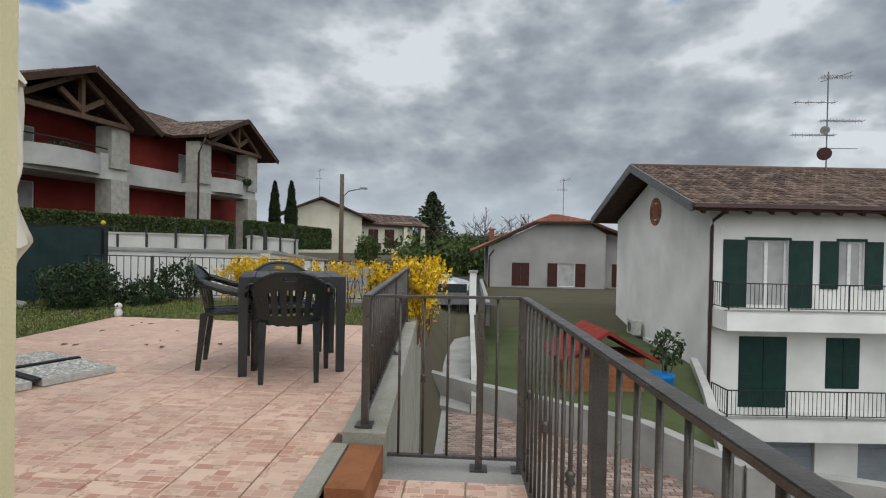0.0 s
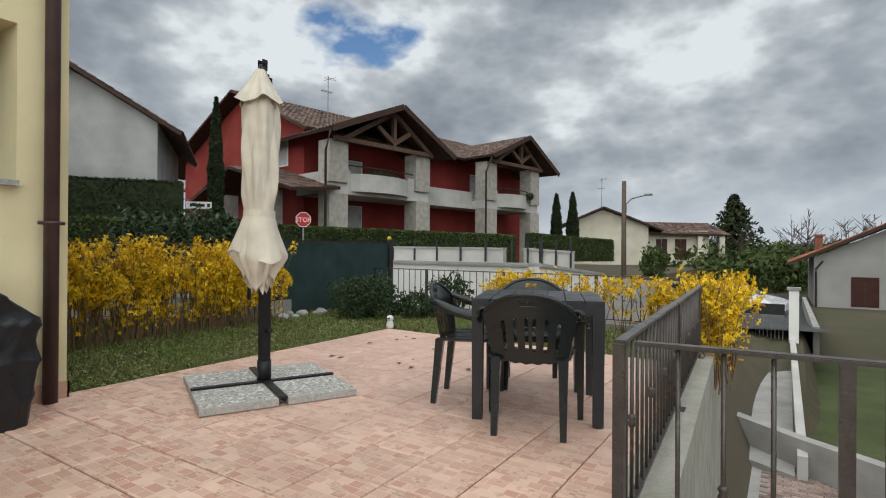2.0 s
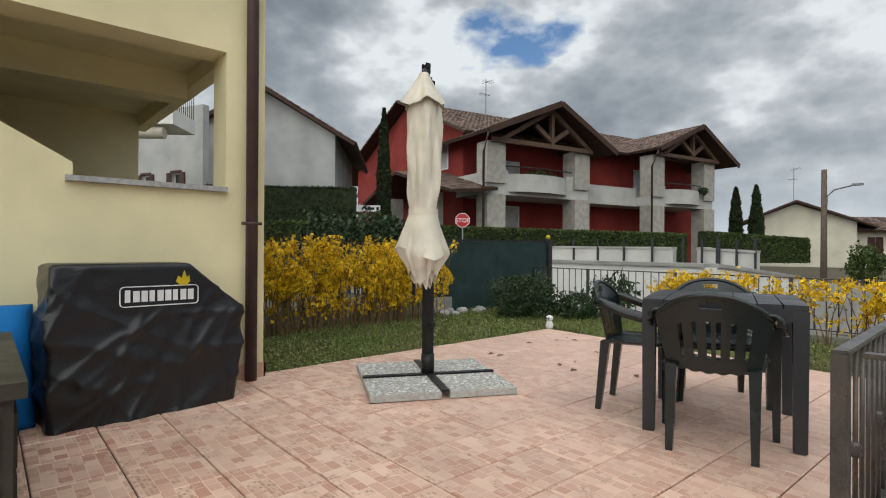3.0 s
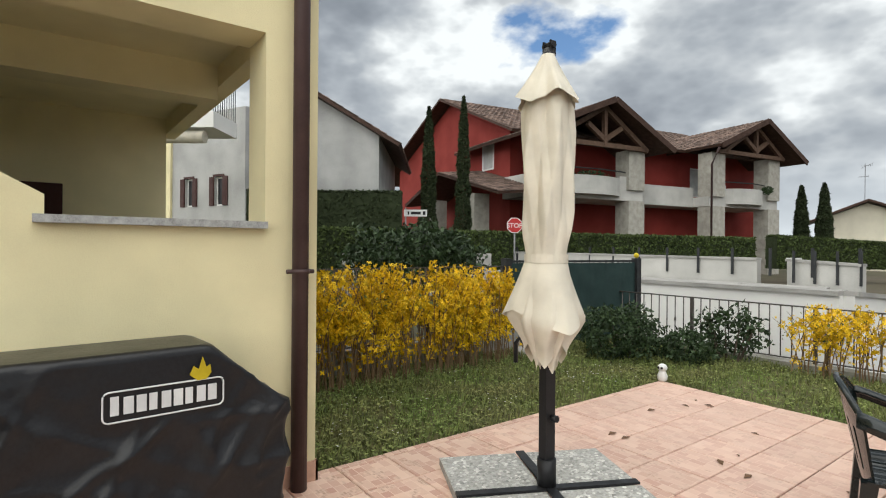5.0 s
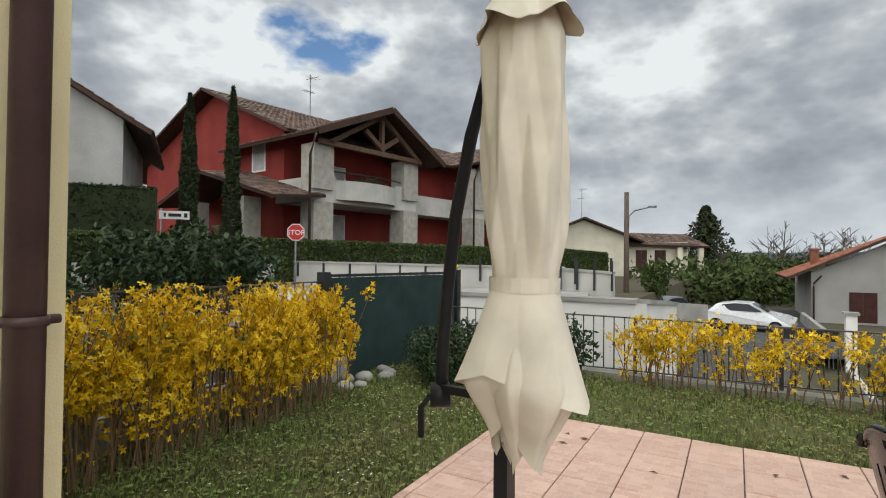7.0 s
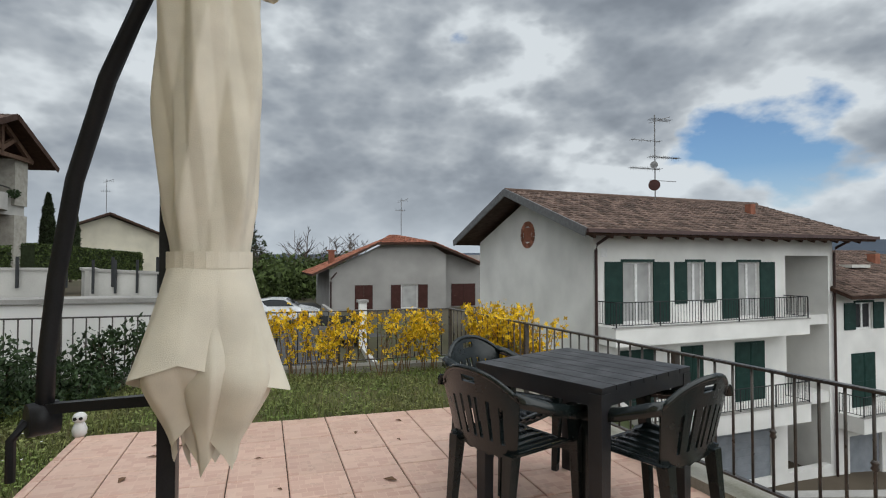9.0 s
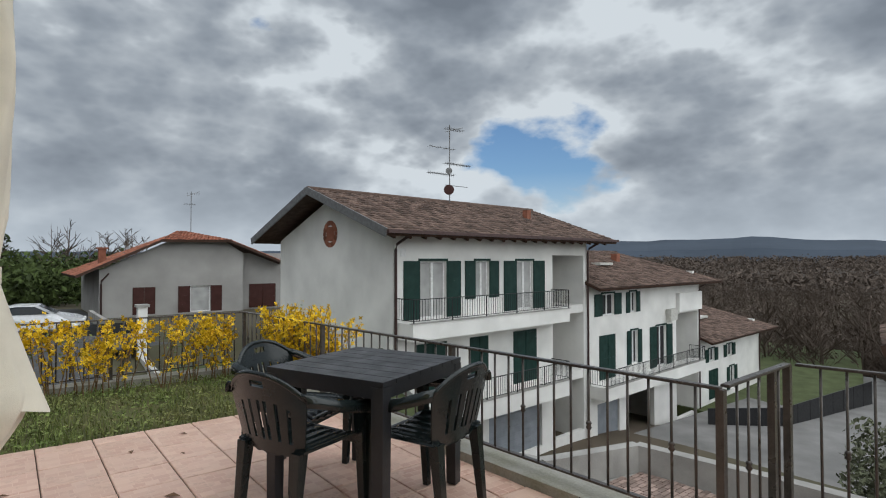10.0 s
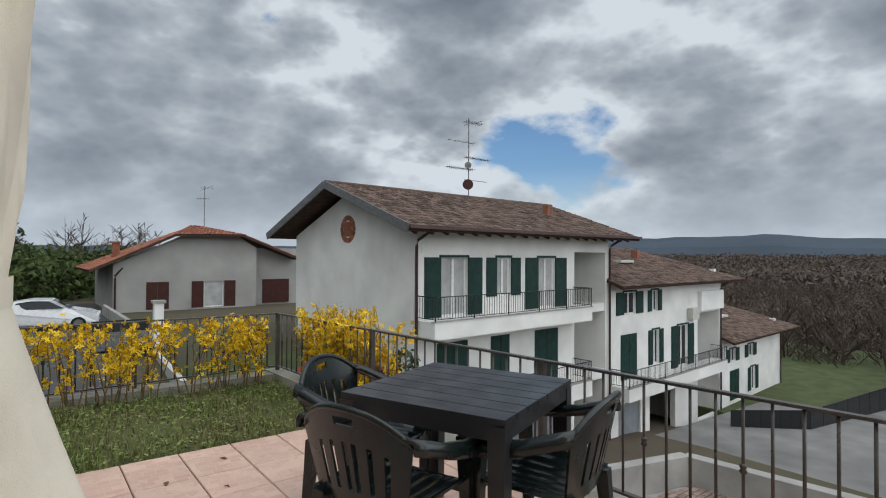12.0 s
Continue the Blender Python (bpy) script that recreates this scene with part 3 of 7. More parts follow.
def sheet(bm, grid, thick):
    """A curved plate: a grid of points given a thickness along its normals; None leaves a hole at that cell corner."""
    rows, cols = len(grid), len(grid[0])
    P = [[Vector(p) for p in r] for r in grid]
    nor = [[None] * cols for _ in range(rows)]
    for i in range(rows):
        for j in range(cols):
            du = P[min(i + 1, rows - 1)][j] - P[max(i - 1, 0)][j]
            dv = P[i][min(j + 1, cols - 1)] - P[i][max(j - 1, 0)]
            nor[i][j] = du.cross(dv).normalized()
    return P, nor


def plate(bm, grid, thick, holes=()):
    P, nor = sheet(bm, grid, thick)
    rows, cols = len(P), len(P[0])
    A = [[bm.verts.new(P[i][j] + nor[i][j] * thick / 2) for j in range(cols)] for i in range(rows)]
    Bq = [[bm.verts.new(P[i][j] - nor[i][j] * thick / 2) for j in range(cols)] for i in range(rows)]
    solid = [[(i, j) not in holes for j in range(cols - 1)] for i in range(rows - 1)]
    ok = lambda i, j: 0 <= i < rows - 1 and 0 <= j < cols - 1 and solid[i][j]
    for i in range(rows - 1):
        for j in range(cols - 1):
            if not solid[i][j]:
                continue
            q = ((i, j), (i + 1, j), (i + 1, j + 1), (i, j + 1))
            bm.faces.new([A[a][b] for a, b in q])
            bm.faces.new([Bq[a][b] for a, b in q[::-1]])
            for (di, dj), (p0, p1) in zip(((0, -1), (1, 0), (0, 1), (-1, 0)), zip(q, q[1:] + q[:1])):
                if not ok(i + di, j + dj):
                    bm.faces.new((A[p1[0]][p1[1]], A[p0[0]][p0[1]], Bq[p0[0]][p0[1]], Bq[p1[0]][p1[1]]))
    bmesh.ops.recalc_face_normals(bm, faces=bm.faces)


def build_chair(m):
    """A stackable plastic armchair; it faces +y, its back is at -y."""
    c = thing("garden_chair", "dark green glossy plastic stacking armchair at the garden table", "chair", m, group="chairs round the table")
    W = 0.235
    # seat: dished plate
    g = []
    for i in range(9):
        v = i / 8
        y = -0.20 + 0.43 * v
        row = []
        for j in range(41):
            u = -1 + 2 * j / 40
            z = 0.415 + 0.004 * sin(u * 22) + 0.02 * u * u - 0.012 * (1 - u * u) - (0.03 * max(0, (v - 0.8) / 0.2) ** 2) + 0.008 * v
            row.append((u * (W - 0.01 + 0.02 * v), y, z))
        g.append(row)
    bm = bmesh.new()
    plate(bm, g, 0.012)
    box(bm, -W + 0.015, 0.205, 0.36, W - 0.015, 0.225, 0.405)
    part("seat", bm, M["plastic"], c, smooth=False)
    # back: rounded, leaning shell with five upright slots
    rows, cols = 13, 23
    g, holes = [], set()
    for i in range(rows):
        v = i / (rows - 1)
        row = []
        for j in range(cols):
            u = -1 + 2 * j / (cols - 1)
            top = 0.785 - 0.11 * abs(u) ** 2.4
            z = 0.41 + (top - 0.41) * v
            wid = 0.205 + 0.055 * v
            y = -0.205 - 0.085 * v + 0.075 * u * u * (0.4 + 0.6 * v)
            row.append((u * wid, y, z))
        g.append(row)
    for j in (4, 7, 10, 12, 15, 18):
        for i in range(2, 8):
            holes.add((i, j))
    for j in (9, 10, 11, 12):
        holes.add((10, j))
    bm = bmesh.new()
    plate(bm, g, 0.010, holes)
    part("backrest", bm, M["plastic"], c)
    bm = bmesh.new()
    rim = [g[-1][j] for j in range(cols)]
    tube(bm, [Vector(p) for p in rim], 0.013, 8)
    part("back_rim", bm, M["plastic"], c)
    for s in (-1, 1):
        # arm: sweeps from the back's top corner forward and down into the front leg
        path = [(s * 0.252, -0.235, 0.70), (s * 0.272, -0.18, 0.685), (s * 0.284, -0.05, 0.64), (s * 0.286, 0.08, 0.612), (s * 0.283, 0.18, 0.605), (s * 0.278, 0.235, 0.595)]
        bm = bmesh.new()
        gr = []
        for k, p in enumerate(path):
            w = 0.026 + 0.006 * k / 5
            gr.append([(p[0] - s * w, p[1], p[2] - 0.012), (p[0] - s * w * 0.4, p[1], p[2] + 0.004), (p[0] + s * w * 0.6, p[1], p[2] + 0.003), (p[0] + s * w, p[1], p[2] - 0.012), (p[0] + s * w * 1.05, p[1], p[2] - 0.045)])
        plate(bm, gr, 0.014)
        part("armrest", bm, M["plastic"], c, smooth=True)
        for y0, z0, x1, y1 in ((0.215, 0.61, 0.272, 0.185), (-0.19, 0.43, 0.188, -0.235)):
            bm = bmesh.new()
            x0 = 0.268 if y0 > 0 else 0.185
            pts = [(s * (x0 + (x1 - x0) * k), y0 + (y1 - y0) * k, z0 * (1 - k)) for k in (0, 0.33, 0.66, 1)]
            for (p, q), (w0, w1) in zip(zip(pts, pts[1:]), ((0.056, 0.047), (0.047, 0.041), (0.041, 0.034))):
                vs = []
                for pt, w in ((p, w0), (q, w1)):
                    vs.append([bm.verts.new((pt[0] + i * w / 2, pt[1] + j * w / 2, pt[2])) for i, j in ((-1, -1), (1, -1), (1, 1), (-1, 1))])
                for k in range(4):
                    bm.faces.new((vs[0][k], vs[0][(k + 1) % 4], vs[1][(k + 1) % 4], vs[1][k]))
                bm.faces.new(vs[0][::-1])
                bm.faces.new(vs[1])
            bmesh.ops.recalc_face_normals(bm, faces=bm.faces)
            part("leg", bm, M["plastic"], c)
    return c


chair = build_chair(on_floor(-0.486, 3.555, 17.5))
copy_thing(chair, on_floor(-1.045, 3.84, -71.4))
copy_thing(chair, on_floor(-0.828, 4.406, 210.7))


# ---- parasol ----
def build_parasol():
    X, Y = -2.435, 3.202
    b = thing("umbrella_stand", "four grey pebbled concrete slabs on a black steel cross", "stand", on_floor(-2.41, 3.20, 63.4))
    for sx in (-1, 1):
        for sy in (-1, 1):
            bm = B((sx * 0.265 - 0.235, sy * 0.265 - 0.235, 0.0, sx * 0.265 + 0.235, sy * 0.265 + 0.235, 0.045))
            s = part("slab", bm, M["slab"], b, "pebbled concrete slab", bevel=0.008)
            rng = random.Random(sx * 7 + sy)
            verts, faces = [], []
            for k in range(420):
                x, y, r = rng.uniform(-0.225, 0.225), rng.uniform(-0.225, 0.225), rng.uniform(0.007, 0.016)
                o = len(verts)
                a0 = rng.random() * 6
                el = rng.uniform(0.6, 1.0)
                for q in range(6):
                    a = a0 + q * pi / 3
                    verts.append((sx * 0.265 + x + r * cos(a), sy * 0.265 + y + r * el * sin(a), 0.044))
                for q in range(6):
                    a = a0 + q * pi / 3
                    verts.append((sx * 0.265 + x + 0.55 * r * cos(a), sy * 0.265 + y + 0.55 * r * el * sin(a), 0.045 + r * 0.28))
                faces.append(tuple(range(o + 6, o + 12)))
                for q in range(6):
                    faces.append((o + q, o + (q + 1) % 6, o + 6 + (q + 1) % 6, o + 6 + q))
            soup("pebble_surface", verts, faces, M["pebble"], s)["kind"] = "stuff"
    bm = bmesh.new()
    box(bm, -0.5, -0.025, 0.045, 0.5, 0.025, 0.058)
    box(bm, -0.025, -0.5, 0.046, 0.025, 0.5, 0.059)
    part("cross", bm, M["black_metal"], b, "black steel cross")
    p = thing("parasol", "closed cream canvas side-post parasol with a black metal mast", "parasol", on_floor(X, Y, 0))
    bm = bmesh.new()
    box(bm, -0.024, -0.036, 0.06, 0.024, 0.036, 2.26)
    part("mast", bm, M["black_metal"], p, bevel=0.006)
    bm = bmesh.new()
    tube(bm, [(0, 0, 0.06), (0, 0, 0.20)], 0.05, 14)
    part("sleeve", bm, M["black_metal"], p)
    bm = bmesh.new()
    tube(bm, [(0.035, 0, 0.42), (0.07, 0, 0.42)], 0.018, 12)
    part("knob", bm, M["black_metal"], p)
    # curved arm that leans away from the mast
    arm = [(0.03, -0.03, 2.27), (-0.06, 0.05, 2.10), (-0.20, 0.14, 1.80), (-0.30, 0.21, 1.50), (-0.355, 0.25, 1.20), (-0.38, 0.26, 0.95), (-0.38, 0.25, 0.74)]
    bm = bmesh.new()
    tube(bm, arm, 0.026, 10)
    part("arm", bm, M["black_metal"], p)
    bm = bmesh.new()
    bar(bm, (-0.37, 0.245, 0.80), (0, 0, 0.86), 0.035, 0.03)
    part("link", bm, M["black_metal"], p)
    bm = bmesh.new()
    tube(bm, [(-0.42, 0.23, 0.77), (-0.35, 0.27, 0.77)], 0.05, 14)
    cr = part("crank_box", bm, M["black_metal"], p)
    bm = bmesh.new()
    tube(bm, [(-0.42, 0.23, 0.77), (-0.45, 0.21, 0.72), (-0.45, 0.21, 0.60)], 0.014, 8)
    part("crank_handle", bm, M["black_metal"], cr)
    bm = bmesh.new()
    tube(bm, [(0.09, -0.11, 2.20), (0.09, -0.11, 2.26), (0.08, -0.10, 2.30)], [0.04, 0.032, 0.026], 12)
    box(bm, 0.052, -0.115, 2.27, 0.060, -0.075, 2.345)
    box(bm, 0.098, -0.115, 2.27, 0.106, -0.075, 2.345)
    tube(bm, [(0.045, -0.095, 2.325), (0.113, -0.095, 2.325)], 0.017, 10)
    part("top_joint", bm, M["black_metal"], p)
    # canvas: folded cloth hanging from the top joint, tied with a strap
    cx, cy = 0.118, -0.146
    cols = 144
    bm = bmesh.new()

    def cloth(rows, radius, height):
        """A closed ring of cloth; radius and height are functions of v (0 top, 1 hem) and the angle."""
        grid = []
        for i in range(rows):
            v = i / (rows - 1)
            grid.append([])
            for k in range(cols):
                a = 2 * pi * k / cols
                r = radius(v, a)
                grid[-1].append(bm.verts.new((cx + r * cos(a), cy + r * sin(a), height(v, a))))
        for r0, r1 in zip(grid, grid[1:]):
            for k in range(cols):
                bm.faces.new((r0[k], r1[k], r1[(k + 1) % cols], r0[(k + 1) % cols])).smooth = True

    def tri(k):
        """A pointed wave between -1 and 1."""
        k = (k / (2 * pi)) % 1.0
        return 4 * abs(k - 0.5) - 1

    def fold(a, tw, amp):
        s = tri(5 * a + tw) * 0.6 + tri(9 * a - 1.4 * tw + 1) * 0.25 + sin(2 * a + 0.5 * tw) * 0.3
        return 1 + amp * s
    prof = [(0.0, 0.03), (0.10, 0.06), (0.20, 0.096), (0.26, 0.111), (0.55, 0.118), (0.85, 0.110), (1.0, 0.096)]

    def body_r(v, a):
        for (v0, r0), (v1, r1) in zip(prof, prof[1:]):
            if v <= v1:
                r = r0 + (r1 - r0) * (v - v0) / (v1 - v0)
                break
        return r * fold(a, 5.0 * v, 0.25 * min(1, v * 4) * (1 - 0.75 * smooth(0.85, 1.0, v)))
    cloth(48, body_r, lambda v, a: 2.24 - 0.985 * v)
    # panels below the strap: a short outer wrap, then pointed layers drawn in towards the mast
    cloth(14, lambda v, a: (0.098 + 0.084 * v) * (1 + 0.19 * v * tri(3 * a + 0.9)), lambda v, a: 1.257 - v * (0.30 + 0.05 * tri(2 * a + 0.6)))
    cloth(20, lambda v, a: (0.093 + 0.080 * min(1.0, v / 0.62) - 0.085 * smooth(0.55, 1.0, v)) * (1 + 0.17 * min(1, 1.6 * v) * tri(4 * a + 2.2 + v)), lambda v, a: 1.25 - v * (0.46 + 0.06 * tri(3 * a + 2.6)))
    cloth(18, lambda v, a: (0.088 + 0.060 * min(1.0, v / 0.55) - 0.095 * smooth(0.5, 1.0, v)) * (1 + 0.22 * min(1, 1.6 * v) * tri(5 * a + 1.0)), lambda v, a: 1.245 - v * (0.505 + 0.045 * tri(4 * a + 1.0)))
    can = part("canopy", bm, M["canvas"], p, "folded cream canvas")
    # vent flap over the top
    grid = []
    for i in range(8):
        v = i / 7
        row = []
        for j in range(72):
            a = 2 * pi * j / 72
            r = (0.032 + 0.122 * v ** 1.1) * (1 + (0.16 * tri(4 * a + 0.5) + 0.07 * sin(9 * a)) * v)
            row.append((cx + r * cos(a), cy + r * sin(a), 2.255 - 0.235 * v + 0.03 * v * tri(4 * a + 2.2)))
        grid.append(row)
    bm = bmesh.new()
    vs = [[bm.verts.new(q) for q in row] for row in grid]
    for i in range(7):
        for j in range(72):
            bm.faces.new((vs[i][j], vs[i + 1][j], vs[i + 1][(j + 1) % 72], vs[i][(j + 1) % 72])).smooth = True
    part("vent", bm, M["canvas"], can)
    bm = bmesh.new()
    ring = []
    for k in range(25):
        a = 2 * pi * k / 24
        ring.append((cx + 0.107 * cos(a), cy + 0.107 * sin(a)))
    for (x0, y0), (x1, y1) in zip(ring, ring[1:]):
        q = [bm.verts.new(w) for w in ((x0, y0, 1.232), (x1, y1, 1.232), (x1, y1, 1.275), (x0, y0, 1.275))]
        bm.faces.new(q)
    part("strap", bm, M["canvas"], can)


build_parasol()


# ---- covered barbecue, cushion bag, storage box ----
def build_barbecue():
    t = thing("covered_barbecue", "barbecue trolley under a creased black vinyl cover by the wall", "barbecue", pose(-3.03, 1.43, 0, 0, 0, 4.5))
    bm = bmesh.new()
    vs = []
    LX, LY = 0.19, 0.53

    def outline(sx, y0, y1, r):
        """Rounded rectangle, evenly walked."""
        pts = []
        for (x0, ya), (x1, yb), cx, cy, a0 in (((sx, y0 + r), (sx, y1 - r), sx - r, y1 - r, 0), ((sx - r, y1), (-sx + r, y1), -sx + r, y1 - r, 90), ((-sx, y1 - r), (-sx, y0 + r), -sx + r, y0 + r, 180), ((-sx + r, y0), (sx - r, y0), sx - r, y0 + r, 270)):
            n = 70 if x0 == x1 else 24
            pts += [(x0 + (x1 - x0) * k / n, ya + (yb - ya) * k / n) for k in range(n + 1)]
            pts += [(cx + r * cos(radians(a0 + 90 * k / 5)), cy + r * sin(radians(a0 + 90 * k / 5))) for k in range(1, 5)]
        return pts

    def crease(u, v, seed, turn, long, wide):
        c, s = cos(radians(turn)), sin(radians(turn))
        a, d = (u * c + v * s) * long, (-u * s + v * c) * wide
        return (1 - abs(noise.noise(Vector((a + 0.35 * noise.noise(Vector((u * 3, v * 3, seed))), d, seed))))) ** 7

    def ring(z, sx, y0, y1, k):
        out = []
        for x, y in outline(sx, y0, y1, 0.035):
            u = y + (0.4 * x if abs(x) < sx - 0.02 else 0)
            calm = 1 - smooth(0.60, 0.70, z) * 0.85 * (1 - smooth(0.22, 0.34, abs(y)))
            n = 0.016 * noise.noise(Vector((u * 2.6, z * 2.6, 1.7))) + 0.022 * (crease(u, z, 3.1, 38, 1.4, 5.5) + crease(u, z, 7.7, -28, 1.2, 5.0) + 0.8 * crease(u, z, 5.2, 62, 1.6, 6.0)) - 0.024
            n *= k * calm
            w = Vector((x, (y - (y0 + y1) / 2) * 0.25, 0))
            w = w.normalized() if w.length > 1e-6 else w
            out.append(bm.verts.new((x + w.x * n, y + w.y * n, z + 0.012 * noise.noise(Vector((u * 3, x * 6, 4))) * (z < 0.1))))
        return out
    # shoulder drops towards the side shelf at the house corner
    steps = [(0.03 + 0.62 * i / 40, LX + 0.035 * (1 - i / 40), -LY - 0.02, LY - 0.05 + 0.07 * (i / 40), 1.0) for i in range(41)]
    steps += [(0.65 + 0.265 * i / 16, LX - 0.012 * i / 16, -LY, LY - 0.01 - 0.30 * (i / 16), 1.0 - 0.6 * i / 16) for i in range(1, 17)]
    steps += [(0.93, LX - 0.022, -LY + 0.012, LY - 0.325, 0.2), (0.937, LX - 0.04, -LY + 0.03, LY - 0.35, 0.1)]
    for s in steps:
        vs.append(ring(*s))
    for r0, r1 in zip(vs, vs[1:]):
        n = len(r0)
        for j in range(n):
            bm.faces.new((r0[j], r0[(j + 1) % n], r1[(j + 1) % n], r1[j])).smooth = True
    bm.faces.new(vs[-1])
    cov = part("cover", bm, M["cover"], t, "creased black vinyl cover")
    for y in (-0.45, 0.42):
        bm = bmesh.new()
        tube(bm, [(0.11, y, 0.055), (0.16, y, 0.055)], 0.055, 20)
        w = part("wheel", bm, M["rubber"], t)
        bm = bmesh.new()
        tube(bm, [(0.16, y, 0.055), (0.166, y, 0.055)], 0.012, 12)
        part("hub", bm, M["galv"], w)
    # printed mark: framed lettering and a flame as plain shapes
    X = LX - 0.002
    bm = bmesh.new()
    y0, y1, z0, z1 = -0.20, 0.235, 0.685, 0.80
    r = 0.022
    path = []
    for cy, cz, a0 in ((y1 - r, z1 - r, 0), (y0 + r, z1 - r, 90), (y0 + r, z0 + r, 180), (y1 - r, z0 + r, 270)):
        path += [(X + 0.002, cy + r * cos(radians(a0 + 18 * k)), cz + r * sin(radians(a0 + 18 * k))) for k in range(6)]
    tube(bm, path + path[:1], 0.0035, 6)
    part("print", bm, M["print"], cov, "white printed frame")
    for k in range(9):
        ya = y0 + 0.025 + k * 0.0435
        bm = B((X, ya, z0 + 0.026, X + 0.004, ya + (0.034 if k % 3 else 0.028), z1 - (0.024 if k else 0.018)))
        part("print", bm, M["print"], cov, "white printed bar")
    bm = bmesh.new()
    pts = [(0.13, 0.80), (0.10, 0.825), (0.115, 0.86), (0.135, 0.845), (0.15, 0.895), (0.165, 0.85), (0.18, 0.86), (0.185, 0.825), (0.165, 0.80)]
    f = bm.faces.new([bm.verts.new((X + 0.006, y, z)) for y, z in pts])
    part("flame", bm, M["flame"], cov, "yellow printed flame")


build_barbecue()


def build_bag_and_box():
    bm = bmesh.new()
    bmesh.ops.create_grid(bm, x_segments=24, y_segments=24, size=0.5)
    top = bm.verts[:]
    res = bmesh.ops.duplicate(bm, geom=bm.faces[:])
    dup = [v for v in res["geom"] if isinstance(v, bmesh.types.BMVert)]
    for sgn, vv in ((1, top), (-1, dup)):
        for v in vv:
            x, y = v.co.x, v.co.y
            e = max(0, 1 - (2 * abs(x)) ** 4) * max(0, 1 - (2 * abs(y)) ** 4)
            v.co.z = sgn * (0.09 * e ** 0.45 + 0.012 * noise.noise(Vector((x * 6, y * 6, sgn))) * e)
    bmesh.ops.remove_doubles(bm, verts=bm.verts, dist=1e-4)
    for v in bm.verts:
        v.co.x *= 0.95
        v.co.y *= 0.72
    bmesh.ops.recalc_face_normals(bm, faces=bm.faces)
    bag = part("cushion_bag", bm, M["blue"], smooth=True)
    bag.matrix_basis = pose(-3.13, 0.40, 0.36, 0, 68, 0) @ pose(0, 0, 0, 0, 0, 90)
    tagged(bag, "bright blue fabric cushion leaning against the yellow wall", "cushion")
    b = thing("storage_box", "dark brown resin storage box with a lid", "storage box", on_floor(-2.25, 0.40))
    part("body", B((-0.66, -0.33, 0.0, 0.66, 0.33, 0.50)), M["box"], b, bevel=0.012)
    for x in (-0.66, -0.22, 0.22):
        part("panel", B((x + 0.03, 0.33, 0.05, x + 0.41, 0.342, 0.22), (x + 0.03, 0.33, 0.25, x + 0.41, 0.342, 0.44)), M["box"], b, bevel=0.004)
    part("panel", B((0.66, -0.29, 0.05, 0.672, 0.29, 0.22), (0.66, -0.29, 0.25, 0.672, 0.29, 0.44)), M["box"], b, bevel=0.004)
    part("lid", B((-0.70, -0.36, 0.50, 0.70, 0.365, 0.555)), M["box"], b, "dark grey-brown lid", bevel=0.014)


build_bag_and_box()


def build_owl():
    o = thing("owl_figurine", "small cream and white owl figurine on the tile corner", "figurine", on_floor(-3.40, 5.90))
    bm = bmesh.new()
    tube(bm, [(0, 0, 0.0), (0, 0, 0.015), (0, 0, 0.05), (0, 0, 0.085), (0, 0, 0.10)], [0.035, 0.045, 0.048, 0.034, 0.026], 14)
    tube(bm, [(0, 0, 0.095), (0, 0, 0.11), (0, 0, 0.135), (0, 0, 0.155), (0, 0, 0.165)], [0.026, 0.042, 0.046, 0.034, 0.012], 14)
    me = mesh_of("owl", bm, M["frame"], smooth=True)
    ob = new("body", me)
    ob.parent = o
    for s in (-1, 1):
        bm = bmesh.new()
        tube(bm, [(s * 0.018, -0.04, 0.13), (s * 0.018, -0.046, 0.13)], 0.012, 10)
        part("eye", bm, M["dark"], o)


build_owl()


# ---- vegetation ----
def leaf_soup(points, size, rng, stretch=1.0, flat=0.0):
    """Small bent leaves at points: lists of verts and faces."""
    verts, faces = [], []
    for p in points:
        s = size * rng.uniform(0.6, 1.3)
        a, t = rng.uniform(0, 2 * pi), rng.uniform(-1.2, 1.2) * (1 - flat)
        d = Vector((cos(a) * cos(t), sin(a) * cos(t), sin(t)))
        e = d.orthogonal().normalized()
        e.rotate(Matrix.Rotation(rng.uniform(0, 6.28), 3, d))
        n = d.cross(e)
        q = len(verts)
        p = Vector(p)
        verts += [p - d * s * stretch, p + e * s * 0.5 + n * s * 0.12, p + d * s * stretch, p - e * s * 0.5 + n * s * 0.12]
        faces += [(q, q + 1, q + 2), (q, q + 2, q + 3)]
    return verts, faces


def blob_points(c, r, n, rng, hollow=0.5):
    """Points in a lumpy ellipsoid, denser near its skin."""
    pts = []
    off = Vector((rng.uniform(0, 50), rng.uniform(0, 50), 0))
    while len(pts) < n:
        v = Vector((rng.gauss(0, 1), rng.gauss(0, 1), rng.gauss(0, 1))).normalized()
        k = 0.78 + 0.38 * noise.noise(v * 2.1 + off) + 0.18 * noise.noise(v * 5 + off)
        q = v * k * (hollow + (1 - hollow) * rng.random() ** 0.5)
        pts.append((c[0] + q.x * r[0], c[1] + q.y * r[1], c[2] + q.z * r[2]))
    return pts


